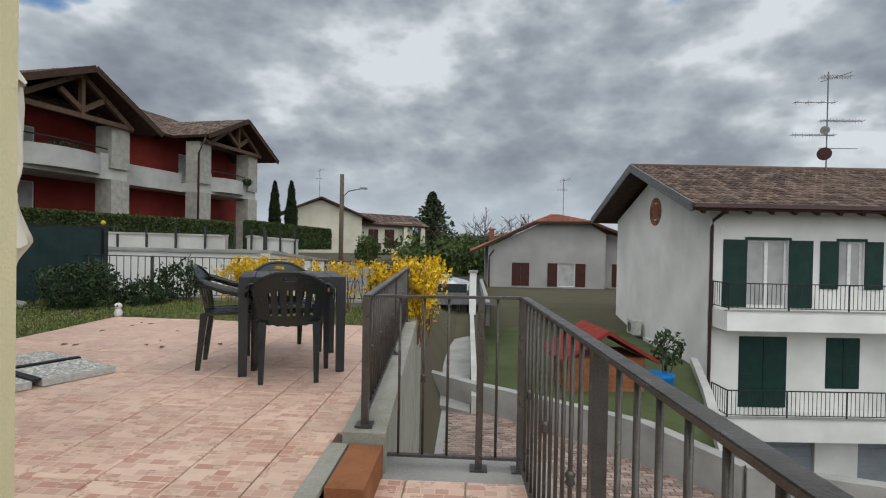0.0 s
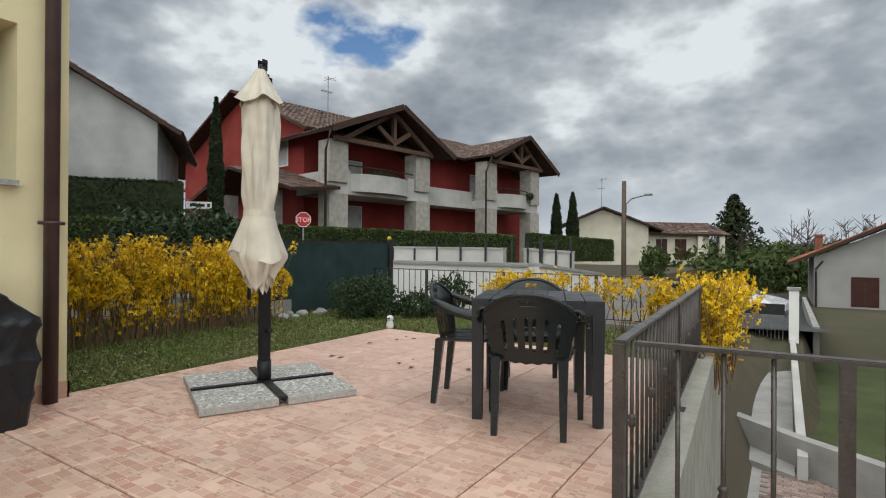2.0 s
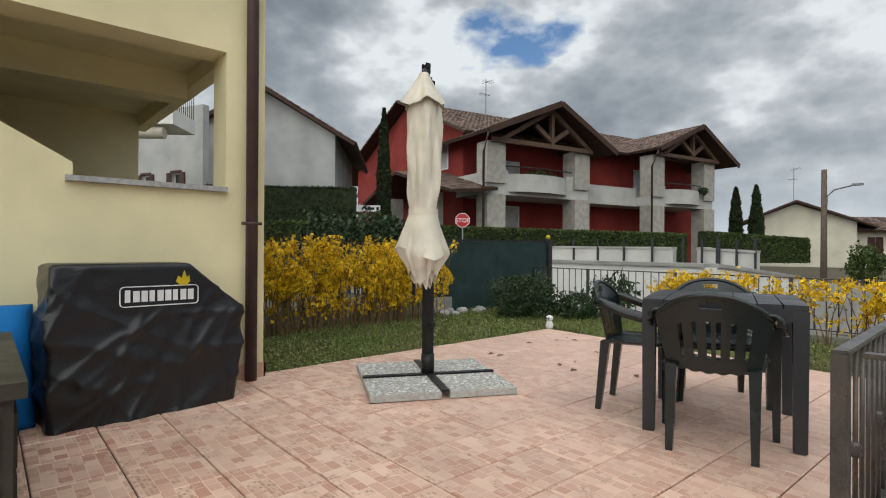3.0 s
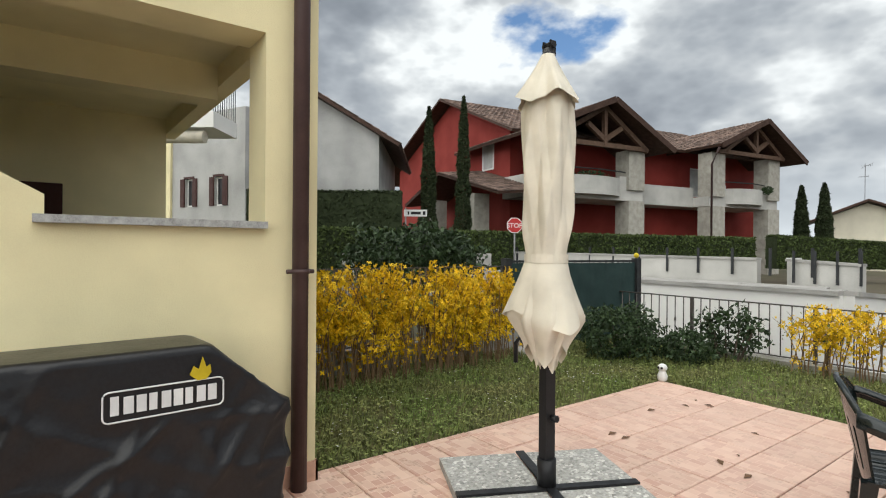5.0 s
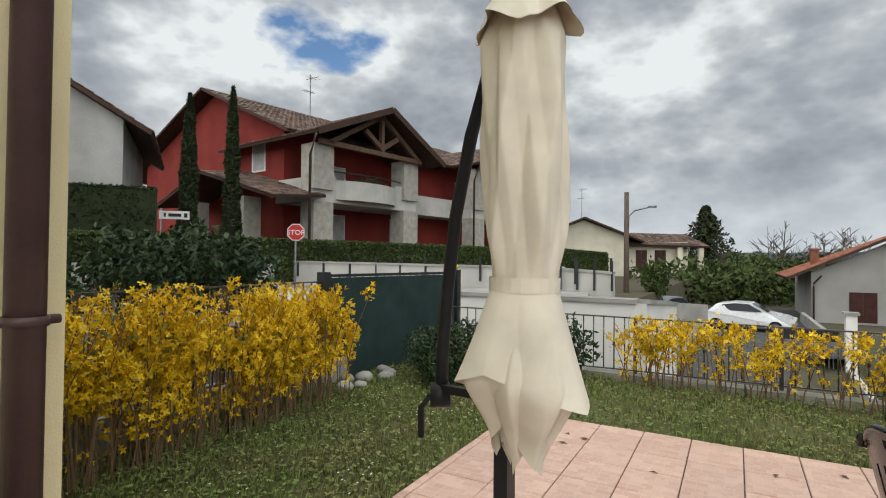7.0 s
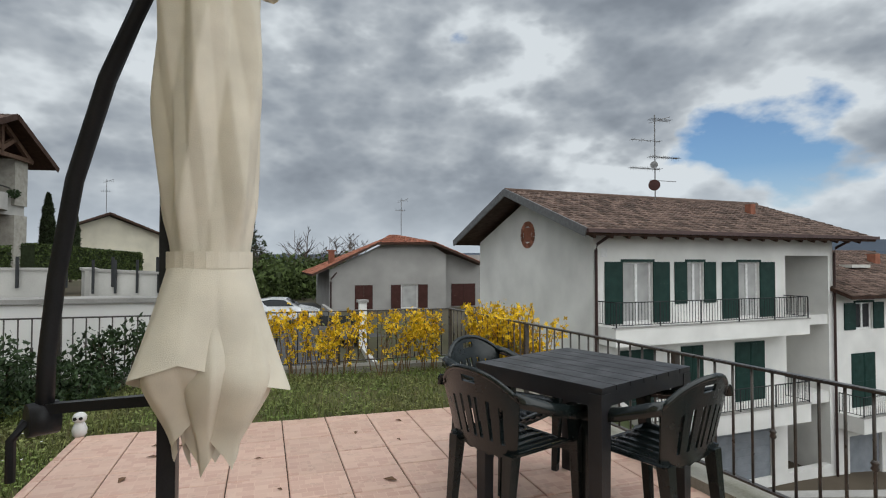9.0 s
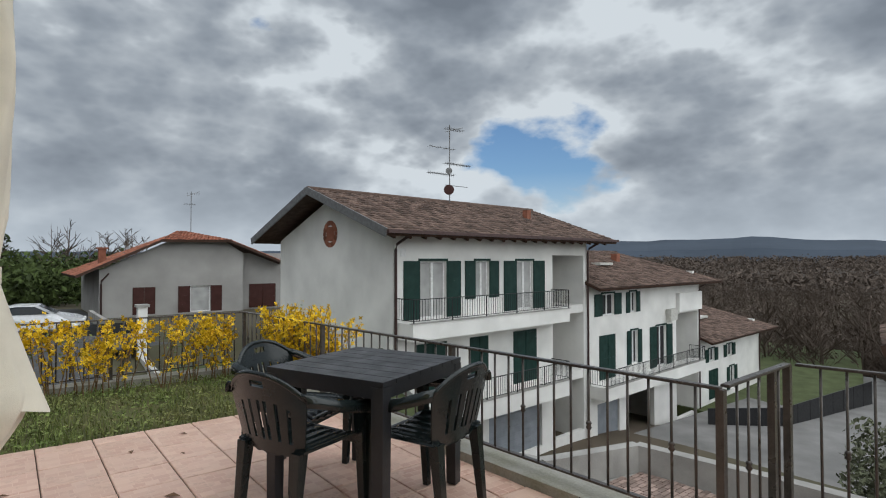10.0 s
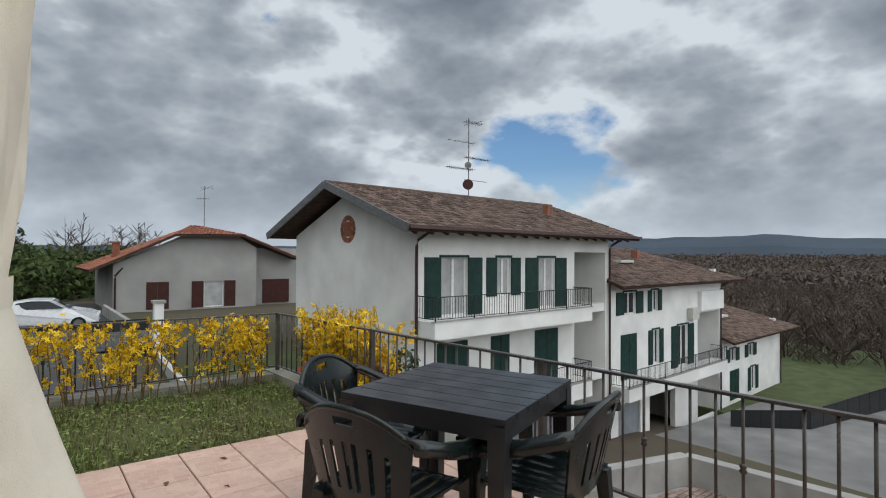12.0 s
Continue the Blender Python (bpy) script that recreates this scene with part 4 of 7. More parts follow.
def bush(name, label, parent, c, r, n, mat, size, seed=5, part_of=False, category="shrub", stems=0, group=""):
    rng = random.Random(seed + int(abs(c[0] * 31 + c[1] * 17)))
    if part_of:
        v, f = leaf_soup(blob_points(c, r, n, rng), size, rng)
        o = soup("plant", v, f, mat, parent)
        return o
    t = thing(name, label, category, group=group)
    v, f = leaf_soup(blob_points(c, r, n, rng), size, rng)
    soup("foliage", v, f, mat, t)
    bm = bmesh.new()
    for k in range(max(stems, 3)):
        a = rng.uniform(0, 6.28)
        b = Vector((c[0] + 0.2 * r[0] * cos(a), c[1] + 0.2 * r[1] * sin(a), c[2] - r[2] - 0.05))
        e = Vector((c[0] + 0.6 * r[0] * cos(a), c[1] + 0.6 * r[1] * sin(a), c[2] + 0.3 * r[2]))
        tube(bm, [b, b.lerp(e, 0.5) + Vector((0, 0, 0.05)), e], [0.02 * r[2] + 0.006, 0.012 * r[2] + 0.004, 0.004], 5)
    part("stems", bm, M["bark"], t)
    return t


def forsythia(c0, c1, width, z0, z1, stems, flowers, seed, label, droop=0.15, low=0.24):
    """Arching canes with yellow flowers along them, between two plan points."""
    rng = random.Random(seed)
    t = thing("forsythia", label, "shrub", group="forsythia shrubs")
    bm = bmesh.new()
    canes = []
    for k in range(stems):
        f = rng.random()
        x = c0[0] + (c1[0] - c0[0]) * f + rng.uniform(-width, width) * 0.35
        y = c0[1] + (c1[1] - c0[1]) * f + rng.uniform(-width, width) * 0.35
        h = (z1 - z0) * rng.uniform(0.72, 1.0)
        a, l = rng.uniform(0, 6.28), rng.uniform(0.05, width * 0.9)
        pts = []
        for i in range(6):
            q = i / 5
            pts.append(Vector((x + cos(a) * l * q ** 1.6 + rng.uniform(-0.012, 0.012), y + sin(a) * l * q ** 1.6 + rng.uniform(-0.012, 0.012), z0 + h * (q - droop * max(0, q - 0.7)))))
        canes.append(pts)
        tube(bm, pts, [0.007, 0.006, 0.005, 0.004, 0.003, 0.002], 4, cap=False)
        if k % 2 == 0:
            b = pts[2].lerp(pts[3], rng.random())
            e = b + Vector((rng.uniform(-0.2, 0.2), rng.uniform(-0.2, 0.2), rng.uniform(0.1, 0.3)))
            tube(bm, [b, b.lerp(e, 0.5), e], [0.003, 0.002, 0.001], 4, cap=False)
            canes.append([b, b.lerp(e, 0.25), b.lerp(e, 0.5), b.lerp(e, 0.7), b.lerp(e, 0.85), e])
    part("branchwork", bm, M["twig"], t)["kind"] = "stuff"
    verts, faces = [], []
    while len(verts) < flowers * 8:
        pts = rng.choice(canes)
        q = rng.random() ** 0.7 * 5
        i = min(4, int(q))
        p = pts[i].lerp(pts[i + 1], q - i)
        if (p.z - z0) / (z1 - z0) < low * rng.uniform(0.5, 1.2):
            continue
        if noise.noise(Vector((p.x * 3.1, p.y * 3.1, p.z * 3.5 + seed))) < -0.12:
            continue
        p = p + Vector((rng.gauss(0, 0.03), rng.gauss(0, 0.03), rng.gauss(0, 0.025)))
        s = rng.uniform(0.012, 0.024)
        n = Vector((rng.gauss(0, 1), rng.gauss(0, 1), rng.gauss(0, 0.7))).normalized()
        a = n.orthogonal().normalized()
        b = n.cross(a)
        o = len(verts)
        for d in (a, b, -a, -b):
            side = n.cross(d)
            verts += [p + d * s * 1.15 + n * s * 0.35 + side * s * 0.3, p + d * s * 1.15 + n * s * 0.35 - side * s * 0.3]
        for k in range(4):
            faces.append((o + 2 * k, o + 2 * k + 1, o + (2 * k + 4) % 8))
    soup("blossom", verts, faces, M["petal"], t, "bright yellow flowers")["kind"] = "stuff"
    lv, lf = leaf_soup([pts[3].lerp(pts[4], rng.random()) + Vector((rng.gauss(0, 0.04), rng.gauss(0, 0.04), rng.gauss(0, 0.06))) for pts in canes for _ in range(4)], 0.018, rng)
    soup("leaves", lv, lf, M["blade"], t)


def clipped_hedge(name, label, a, b, w, z0, z1, mat, n, size, seed):
    rng = random.Random(seed)
    t = thing(name, label, "hedge")
    A, Bv = Vector((*a, 0)), Vector((*b, 0))
    d = (Bv - A)
    L = d.length
    d.normalize()
    s = Vector((-d.y, d.x, 0))
    bm = bmesh.new()
    k = int(L / 0.4) + 1
    rings = []
    for i in range(k + 1):
        p = A + d * L * i / k
        z0i, z1i = (z0, z1) if not isinstance(z1, tuple) else (z0, z1[0] + (z1[1] - z1[0]) * i / k)
        rings.append([bm.verts.new(p + s * sx * w * 0.46 + Vector((0, 0, z))) for sx, z in ((-1, z0i), (-1, z1i - 0.06), (1, z1i - 0.06), (1, z0i))])
    for r0, r1 in zip(rings, rings[1:]):
        for j in range(3):
            bm.faces.new((r0[j], r0[j + 1], r1[j + 1], r1[j]))
    bm.faces.new(rings[0])
    bm.faces.new(rings[-1][::-1])
    bmesh.ops.recalc_face_normals(bm, faces=bm.faces)
    part("core", bm, M["cypress"], t)
    pts = []
    for _ in range(n):
        f = rng.random()
        zt = z1 if not isinstance(z1, tuple) else z1[0] + (z1[1] - z1[0]) * f
        p = A + d * L * f
        if rng.random() < 0.3:
            q = p + s * rng.uniform(-0.5, 0.5) * w + Vector((0, 0, zt + rng.gauss(0, 0.025)))
        else:
            q = p + s * rng.choice((-0.5, 0.5)) * w * rng.uniform(0.94, 1.05) + Vector((0, 0, rng.uniform(z0, zt)))
        pts.append(q)
    v, f = leaf_soup(pts, size, rng)
    soup("foliage", v, f, mat, t)


def cypress(x, y, z0, z1, r, seed):
    rng = random.Random(seed)
    t = thing("cypress_tree", "tall narrow dark green cypress", "tree", group="cypresses")
    pts = []
    for _ in range(7000):
        k = rng.random()
        rr = r * (min(1, k / 0.12) ** 0.5) * (1 - k ** 2.2) ** 0.8 * (0.85 + 0.3 * noise.noise(Vector((k * 9, x, y)))) * rng.uniform(0.75, 1.05)
        a = rng.uniform(0, 6.28)
        pts.append((x + rr * cos(a), y + rr * sin(a), z0 + (z1 - z0) * k))
    v, f = leaf_soup(pts, r * 0.15, rng, 1.6)
    soup("crown", v, f, M["cypress"], t)
    bm = bmesh.new()
    tube(bm, [(x, y, z0 - 2.2), (x, y, z0), (x, y, z1 * 0.8)], [0.12, 0.1, 0.02], 7)
    part("trunk", bm, M["bark"], t)


def spruce(x, y, z0, z1, r, seed):
    rng = random.Random(seed)
    t = thing("spruce_tree", "dark green spruce with drooping tiers", "tree")
    bm = bmesh.new()
    tube(bm, [(x, y, z0 - 3), (x, y, (z0 + z1) / 2), (x, y, z1)], [0.28, 0.15, 0.02], 7)
    pts = []
    H = z1 - z0
    for i in range(26):
        k = i / 26
        z = z0 + H * k
        for j in range(9):
            a = j * 0.698 + i * 1.3 + rng.uniform(-0.2, 0.2)
            l = r * (1 - k) ** 0.85 * rng.uniform(0.6, 1.1)
            e = Vector((x + cos(a) * l, y + sin(a) * l, z - 0.18 * l + 0.05))
            s = Vector((x, y, z + 0.15))
            tube(bm, [s, e], [0.05, 0.012], 4, cap=False)
            for q in range(16):
                w = rng.random()
                p = s.lerp(e, w)
                pts.append(p + Vector((rng.gauss(0, 0.13), rng.gauss(0, 0.13), rng.gauss(-0.1, 0.10))))
    part("trunk", bm, M["bark"], t)
    v, f = leaf_soup(pts, 0.30, rng, 1.4)
    soup("crown", v, f, M["cypress"], t)


def bare_tree_soup(trees, rng):
    verts, faces = [], []

    def stick(a, b, w0, w1):
        d = (b - a).normalized()
        for e in (d.orthogonal().normalized(), d.cross(d.orthogonal()).normalized()):
            q = len(verts)
            verts.extend((a - e * w0, a + e * w0, b + e * w1, b - e * w1))
            faces.append((q, q + 1, q + 2, q + 3))
    for x, y, z, h in trees:
        base = Vector((x, y, z))
        top = base + Vector((rng.uniform(-0.08, 0.08) * h, rng.uniform(-0.08, 0.08) * h, h))
        stick(base, top, 0.011 * h, 0.002 * h)
        for k in range(11):
            f = rng.uniform(0.25, 0.95)
            b = base.lerp(top, f)
            a = rng.uniform(0, 6.28)
            l = h * (1.1 - f) * rng.uniform(0.25, 0.5)
            e = b + Vector((cos(a) * l, sin(a) * l, l * rng.uniform(0.5, 1.2)))
            stick(b, e, 0.006 * h, 0.002 * h)
            for _ in range(2):
                c = b.lerp(e, rng.uniform(0.3, 0.9))
                a2 = a + rng.uniform(-1, 1)
                stick(c, c + Vector((cos(a2) * l * 0.5, sin(a2) * l * 0.5, l * rng.uniform(0.2, 0.7))), 0.005 * h, 0.0015 * h)
    return verts, faces


# ---- roads, walls, drive ----
def build_surroundings():
    def wall_line(name, label, pts, z0, th, mat, kind="structure", cap=None):
        t = thing(name, label, "wall", kind=kind)
        for (x0, y0, t0), (x1, y1, t1) in zip(pts, pts[1:]):
            d = Vector((x1 - x0, y1 - y0, 0)).normalized()
            s = Vector((-d.y, d.x, 0)) * th / 2
            bm = bmesh.new()
            q = [(x0 - s.x, y0 - s.y), (x1 - s.x, y1 - s.y), (x1 + s.x, y1 + s.y), (x0 + s.x, y0 + s.y)]
            vs = [bm.verts.new((x, y, z0)) for x, y in q] + [bm.verts.new((x, y, z)) for (x, y), z in zip(q, (t0, t1, t1, t0))]
            for f in ((3, 2, 1, 0), (4, 5, 6, 7), (0, 1, 5, 4), (1, 2, 6, 5), (2, 3, 7, 6), (3, 0, 4, 7)):
                bm.faces.new([vs[i] for i in f])
            part("segment", bm, mat, t, bevel=0.01)
            if cap:
                bm = bmesh.new()
                e = s * 1.35
                bar(bm, (x0, y0, t0 + 0.03), (x1, y1, t1 + 0.03), th * 1.35, 0.06)
                part("coping", bm, cap, t)
        return t
    wall_line("drive_wall", "low weathered concrete wall along the sunken drive", [(-0.25, 12.05, -1.9), (1.05, 10.95, -1.92), (2.2, 10.05, -1.9), (3.74, 8.45, -1.8), (4.7, 7.2, -1.95), (6.75, 6.7, -2.0), (7.05, 4.2, -2.0), (7.5, -4, -2.0)], -7.5, 0.22, M["concrete"])
    wall_line("lawn_wall", "pale concrete retaining wall under the neighbouring lawn", [(4.75, 7.45, -2.5), (6.8, 13.2, -2.5), (8.1, 17.2, -2.5)], -7.6, 0.2, M["cream_slab"])
    wall_line("street_wall", "white painted low wall with a grey coping by the street", [(-9.5, 9.35, 0.80), (-2.95, 9.3, 0.78), (-2.9, 13.0, 0.5)], -2.0, 0.25, M["white"], cap=M["concrete"])
    wall_line("garden_wall", "light concrete garden wall below the hedges", [(-17.5, 15.0, 1.2), (-12.6, 16.2, 1.15), (-6.9, 16.3, 1.10)], -1.0, 0.25, M["cream_slab"], cap=M["concrete"])
    wall_line("garden_wall", "light concrete garden wall below the hedges", [(-6.5, 17.5, 1.10), (-6.1, 16.3, 1.08), (-4.6, 16.2, 1.0)], -1.0, 0.25, M["cream_slab"], cap=M["concrete"])
    wall_line("ramp_wall", "long concrete ramp wall falling to the street", [(-6.2, 13.6, 0.62), (-4.6, 14.5, 0.45), (-2.6, 19.0, 0.1)], -2.5, 0.3, M["concrete"])
    wall_line("white_pillar_wall", "white low wall with a tall pillar beside the drive gate", [(1.0, 10.6, -2.1), (0.95, 19.4, -1.5)], -3.2, 0.14, M["cream_slab"])
    f = thing("wall_fence", "row of dark fence posts on the garden wall", "fence")
    for k in range(14):
        x = -17 + k * 0.95
        y = 16.25 if x > -12.6 else 15.0 + (x + 17.5) * 0.245
        part("post", B((x - 0.03, y - 0.17, 0.7, x + 0.03, y - 0.13, 1.42)), M["dark_iron"], f)
    for k in range(4):
        x = -6.0 + k * 0.46
        part("post", B((x - 0.025, 16.05, 0.55, x + 0.025, 16.1, 1.35)), M["dark_iron"], f)
    # pavement above the ramp, street, drive, court
    bm = bmesh.new()
    slab(bm, [(-19, 9.6), (-9.5, 9.6), (-4.6, 13.2), (-5.2, 16.0), (-12, 16.0), (-19, 14.8)], -1.5, 0.5)
    tagged(part("pavement", bm, M["concrete"]), "grey concrete pavement above the ramp", "pavement", kind="structure")
    bm = bmesh.new()
    n = 24
    rows = []
    for i in range(n + 1):
        y = 8.0 + 42 * i / n
        z = -0.9 - 1.3 * smooth(12, 33, y) - 0.6 * smooth(40, 90, y) + 0.03
        rows.append([bm.verts.new((x, y, z)) for x in (-7.5, -0.75 if y < 20 else 2.0)])
    for a, b in zip(rows, rows[1:]):
        bm.faces.new((a[0], a[1], b[1], b[0]))
    street = part("road", bm, M["asphalt"])
    tagged(street, "worn grey asphalt street", "road", kind="structure")
    bm = bmesh.new()
    slab(bm, [(4.8, 7.3), (6.85, 6.85), (7.2, 4), (7.7, -5), (60, -9), (60, 18), (8.2, 17.2), (6.9, 13.2)], -11, lambda x, y: -7.35 - 2.2 * smooth(18, 40, x))
    tagged(part("courtyard", bm, M["court"]), "grey courtyard in front of the garages", "courtyard", kind="structure")
    bm = bmesh.new()
    slab(bm, [(0.3, -6), (7.5, -6), (6.95, 4.2), (6.65, 6.65), (4.65, 7.15), (3.7, 8.4), (2.15, 10.0), (1.0, 10.9), (-0.35, 12.0), (0.0, 8)], -7.5, -2.48)
    tagged(part("drive", bm, M["concrete"]), "concrete bed of the sunken drive", "drive", kind="structure")
    bm = bmesh.new()
    slab(bm, [(0.05, 11), (0.9, 10.5), (0.9, 19.6), (-0.7, 19.6), (-0.7, 12)], -3.2, lambda x, y: -2.4 + 0.5 * smooth(10, 19, y))
    tagged(part("drive_ramp", bm, M["concrete"]), "grey concrete ramp up to the street gate", "ramp", kind="structure")
    bm = bmesh.new()
    slab(bm, [(1.15, 11.0), (2.3, 10.15), (3.85, 8.55), (4.75, 7.5), (6.7, 13.2), (8.0, 17.3), (7.6, 26), (1.15, 24)], -6, -2.72)
    tagged(part("neighbour_lawn", bm, M["lawn"]), "green neighbouring lawn below the terrace", "lawn", kind="structure")
    bm = bmesh.new()
    slab(bm, [(33.5, 13.6), (46, 12.2), (70, 18), (70, 40), (34, 22)], -12, -8.7)
    tagged(part("far_lawn", bm, M["lawn"]), "green lawn beyond the black fence", "lawn", kind="structure")
    f = thing("black_fence", "black screened fence round the far lawn", "fence")
    for (x0, y0), (x1, y1) in (((29.8, 16.0), (33.4, 13.2)), ((33.4, 13.2), (46.0, 11.8))):
        n = 8
        for k in range(n):
            a, c = (x0 + (x1 - x0) * k / n, y0 + (y1 - y0) * k / n), (x0 + (x1 - x0) * (k + 0.97) / n, y0 + (y1 - y0) * (k + 0.97) / n)
            bm = bmesh.new()
            bar(bm, (*a, -8.2), (*c, -8.2), 0.05, 1.7)
            part("panel", bm, M["black_metal"], f)
    # pavers of the drive
    rng = random.Random(4)
    verts, faces = [], []
    y = -1.0
    r = 0
    while y < 11.8:
        x = 0.45 + (0.1 if r % 2 else 0)
        while x < 7.2:
            if y < (11.65 - 0.8 * x if x < 2.2 else 9.83 - 1.1 * (x - 2.2) if x < 4.7 else 6.95 - 0.24 * (x - 4.7)) and x < 7.25 - 0.06 * y - 0.2:
                z = -2.478 + 0.02 + rng.uniform(-0.003, 0.003)
                o = len(verts)
                verts += [(x, y, z - 0.03), (x + 0.19, y, z - 0.03), (x + 0.19, y + 0.09, z - 0.03), (x, y + 0.09, z - 0.03), (x + 0.004, y + 0.004, z), (x + 0.186, y + 0.004, z), (x + 0.186, y + 0.086, z), (x + 0.004, y + 0.086, z)]
                faces += [(o + 4, o + 5, o + 6, o + 7), (o, o + 1, o + 5, o + 4), (o + 1, o + 2, o + 6, o + 5), (o + 2, o + 3, o + 7, o + 6), (o + 3, o, o + 4, o + 7)]
            x += 0.2
        y += 0.1
        r += 1
    p = soup("pavers", verts, faces, M["paver"])
    tagged(p, "reddish brick pavers of the sunken drive", "pavers", kind="stuff")
    d = thing("drain_cover", "grey metal drain grate with a pale frame in the drive", "drain cover", pose(1.5, 8.0, -2.455, 0, 0, -20))
    part("frame", B((-0.34, -0.34, 0, 0.34, 0.34, 0.012)), M["concrete"], d)
    [part("grate_bar", B((-0.25, -0.25 + 0.1 * k, 0.012, 0.25, -0.19 + 0.1 * k, 0.022)), M["galv"], d) for k in range(5)]
    # street gate of the drive
    g = thing("street_gate", "white barred metal gate at the top of the drive", "gate")
    for k in range(14):
        x = -0.6 + k * 0.1
        part("bar", B((x - 0.012, 19.6, -1.85, x + 0.012, 19.62, -0.85)), M["galv"], g)
    part("frame", B((-0.65, 19.59, -0.9, 0.75, 19.63, -0.82), (-0.65, 19.59, -1.88, 0.75, 19.63, -1.8)), M["galv"], g)
    part("panel", B((-0.65, 19.7, -0.9, 0.75, 19.73, -0.5)), M["dark_iron"], g)
    p = thing("gate_pillar", "white concrete gate pillar", "pillar")
    part("shaft", B((0.85, 19.4, -3, 1.1, 19.65, -0.05)), M["white"], p)
    part("cap", B((0.8, 19.35, -0.05, 1.15, 19.7, 0.03)), M["concrete"], p)
    # shed, blue tub with a shrub, rail by the steps
    s = thing("garden_shed", "small orange wooden garden shed with a red roof", "shed", pose(4.3, 14.2, -3.0, 0, 0, 8))
    part("wall", B((-1.0, -0.6, -0.5, 1.05, 0.9, 1.15)), M["shed"], s)
    for k in range(9):
        part("board", B((-1.0, -0.625, 0.02 + k * 0.125, 1.05, -0.6, 0.135 + k * 0.125)), M["shed"], s)
    bm = bmesh.new()
    extrude_poly(bm, [(-1.25, 1.05), (0.0, 1.78), (1.35, 1.02), (1.35, 1.12), (0.0, 1.88), (-1.25, 1.15)], -0.85, 1.1)
    part("roof", bm, M["felt"], s, "red felt roof")
    b = thing("blue_tub", "bright blue plastic tub", "tub", pose(6.0, 14.4, -3.0))
    bm = bmesh.new()
    tube(bm, [(0, 0, -0.3), (0, 0, 0.55), (0, 0, 0.6)], [0.32, 0.42, 0.44], 20)
    part("body", bm, M["blue"], b)
    bush("small_tree", "thin leafy shrub standing beside the blue tub", None, (6.3, 14.6, -1.75), (0.55, 0.5, 0.65), 220, M["leaf"], 0.09, stems=5)
    # lamp, signs
    l = thing("street_lamp", "wooden pole with a curved street lamp arm", "street lamp", pose(-6.87, 31.3, -2.2))
    bm = bmesh.new()
    tube(bm, [(0, 0, -0.5), (0, 0, 7.2)], [0.16, 0.12], 10)
    part("pole", bm, M["bark"], l)
    bm = bmesh.new()
    tube(bm, [(0.1, 0, 5.3), (0.12, 0, 5.9), (0.4, 0, 6.2), (1.2, 0.05, 6.38)], 0.035, 8)
    part("arm", bm, M["galv"], l)
    part("head", B((1.1, -0.08, 6.33, 1.5, 0.14, 6.43)), M["galv"], l, bevel=0.02)
    s = thing("stop_sign", "red octagonal stop sign with white letters on a grey pole", "road sign", pose(-14.7, 14.9, 2.2, 0, 0, 45))
    bm = bmesh.new()
    tube(bm, [(0, 0.03, -3.3), (0, 0.03, 0.2)], 0.03, 8)
    part("pole", bm, M["galv"], s)

    def octagon(r, y0, y1):
        bm = bmesh.new()
        extrude_poly(bm, [(r * cos(pi / 8 + k * pi / 4), r * sin(pi / 8 + k * pi / 4)) for k in range(8)], y0, y1)
        return bm
    part("rim", octagon(0.30, 0.0, -0.015), M["frame"], s)
    part("plate", octagon(0.275, -0.015, -0.02), M["sign_red"], s)
    lettering("letters", "STOP", 0.235, s, Matrix.Translation((0, -0.024, -0.085)) @ Matrix.Rotation(pi / 2, 4, "X"), M["frame"])
    s = thing("street_name_sign", "white street name plate on a grey pole", "road sign", pose(-17.5, 12.4, 2.67, 0, 0, 50))
    bm = bmesh.new()
    tube(bm, [(-0.38, 0.03, -3.3), (-0.38, 0.03, 0.2)], 0.03, 8)
    part("pole", bm, M["galv"], s)
    part("plate", B((-0.44, -0.02, -0.13, 0.44, 0.0, 0.13)), M["frame"], s)
    part("print", B((-0.30, -0.024, -0.06, -0.24, -0.02, 0.06), (-0.17, -0.024, -0.05, 0.2, -0.02, 0.05), (0.28, -0.024, -0.07, 0.38, -0.02, 0.07)), M["dark"], s, "plain dark bars")


def lettering(name, text, size, parent, m, mat):
    cu = bpy.data.curves.new(name, "FONT")
    cu.body, cu.size, cu.extrude, cu.align_x = text, size, 0.002, "CENTER"
    tmp = bpy.data.objects.new(name, cu)
    scene.collection.objects.link(tmp)
    me = bpy.data.meshes.new_from_object(tmp.evaluated_get(bpy.context.evaluated_depsgraph_get()))
    bpy.data.objects.remove(tmp)
    me.materials.append(mat)
    ob = new(name, me)
    ob.parent = parent
    ob.matrix_basis = m
    return ob


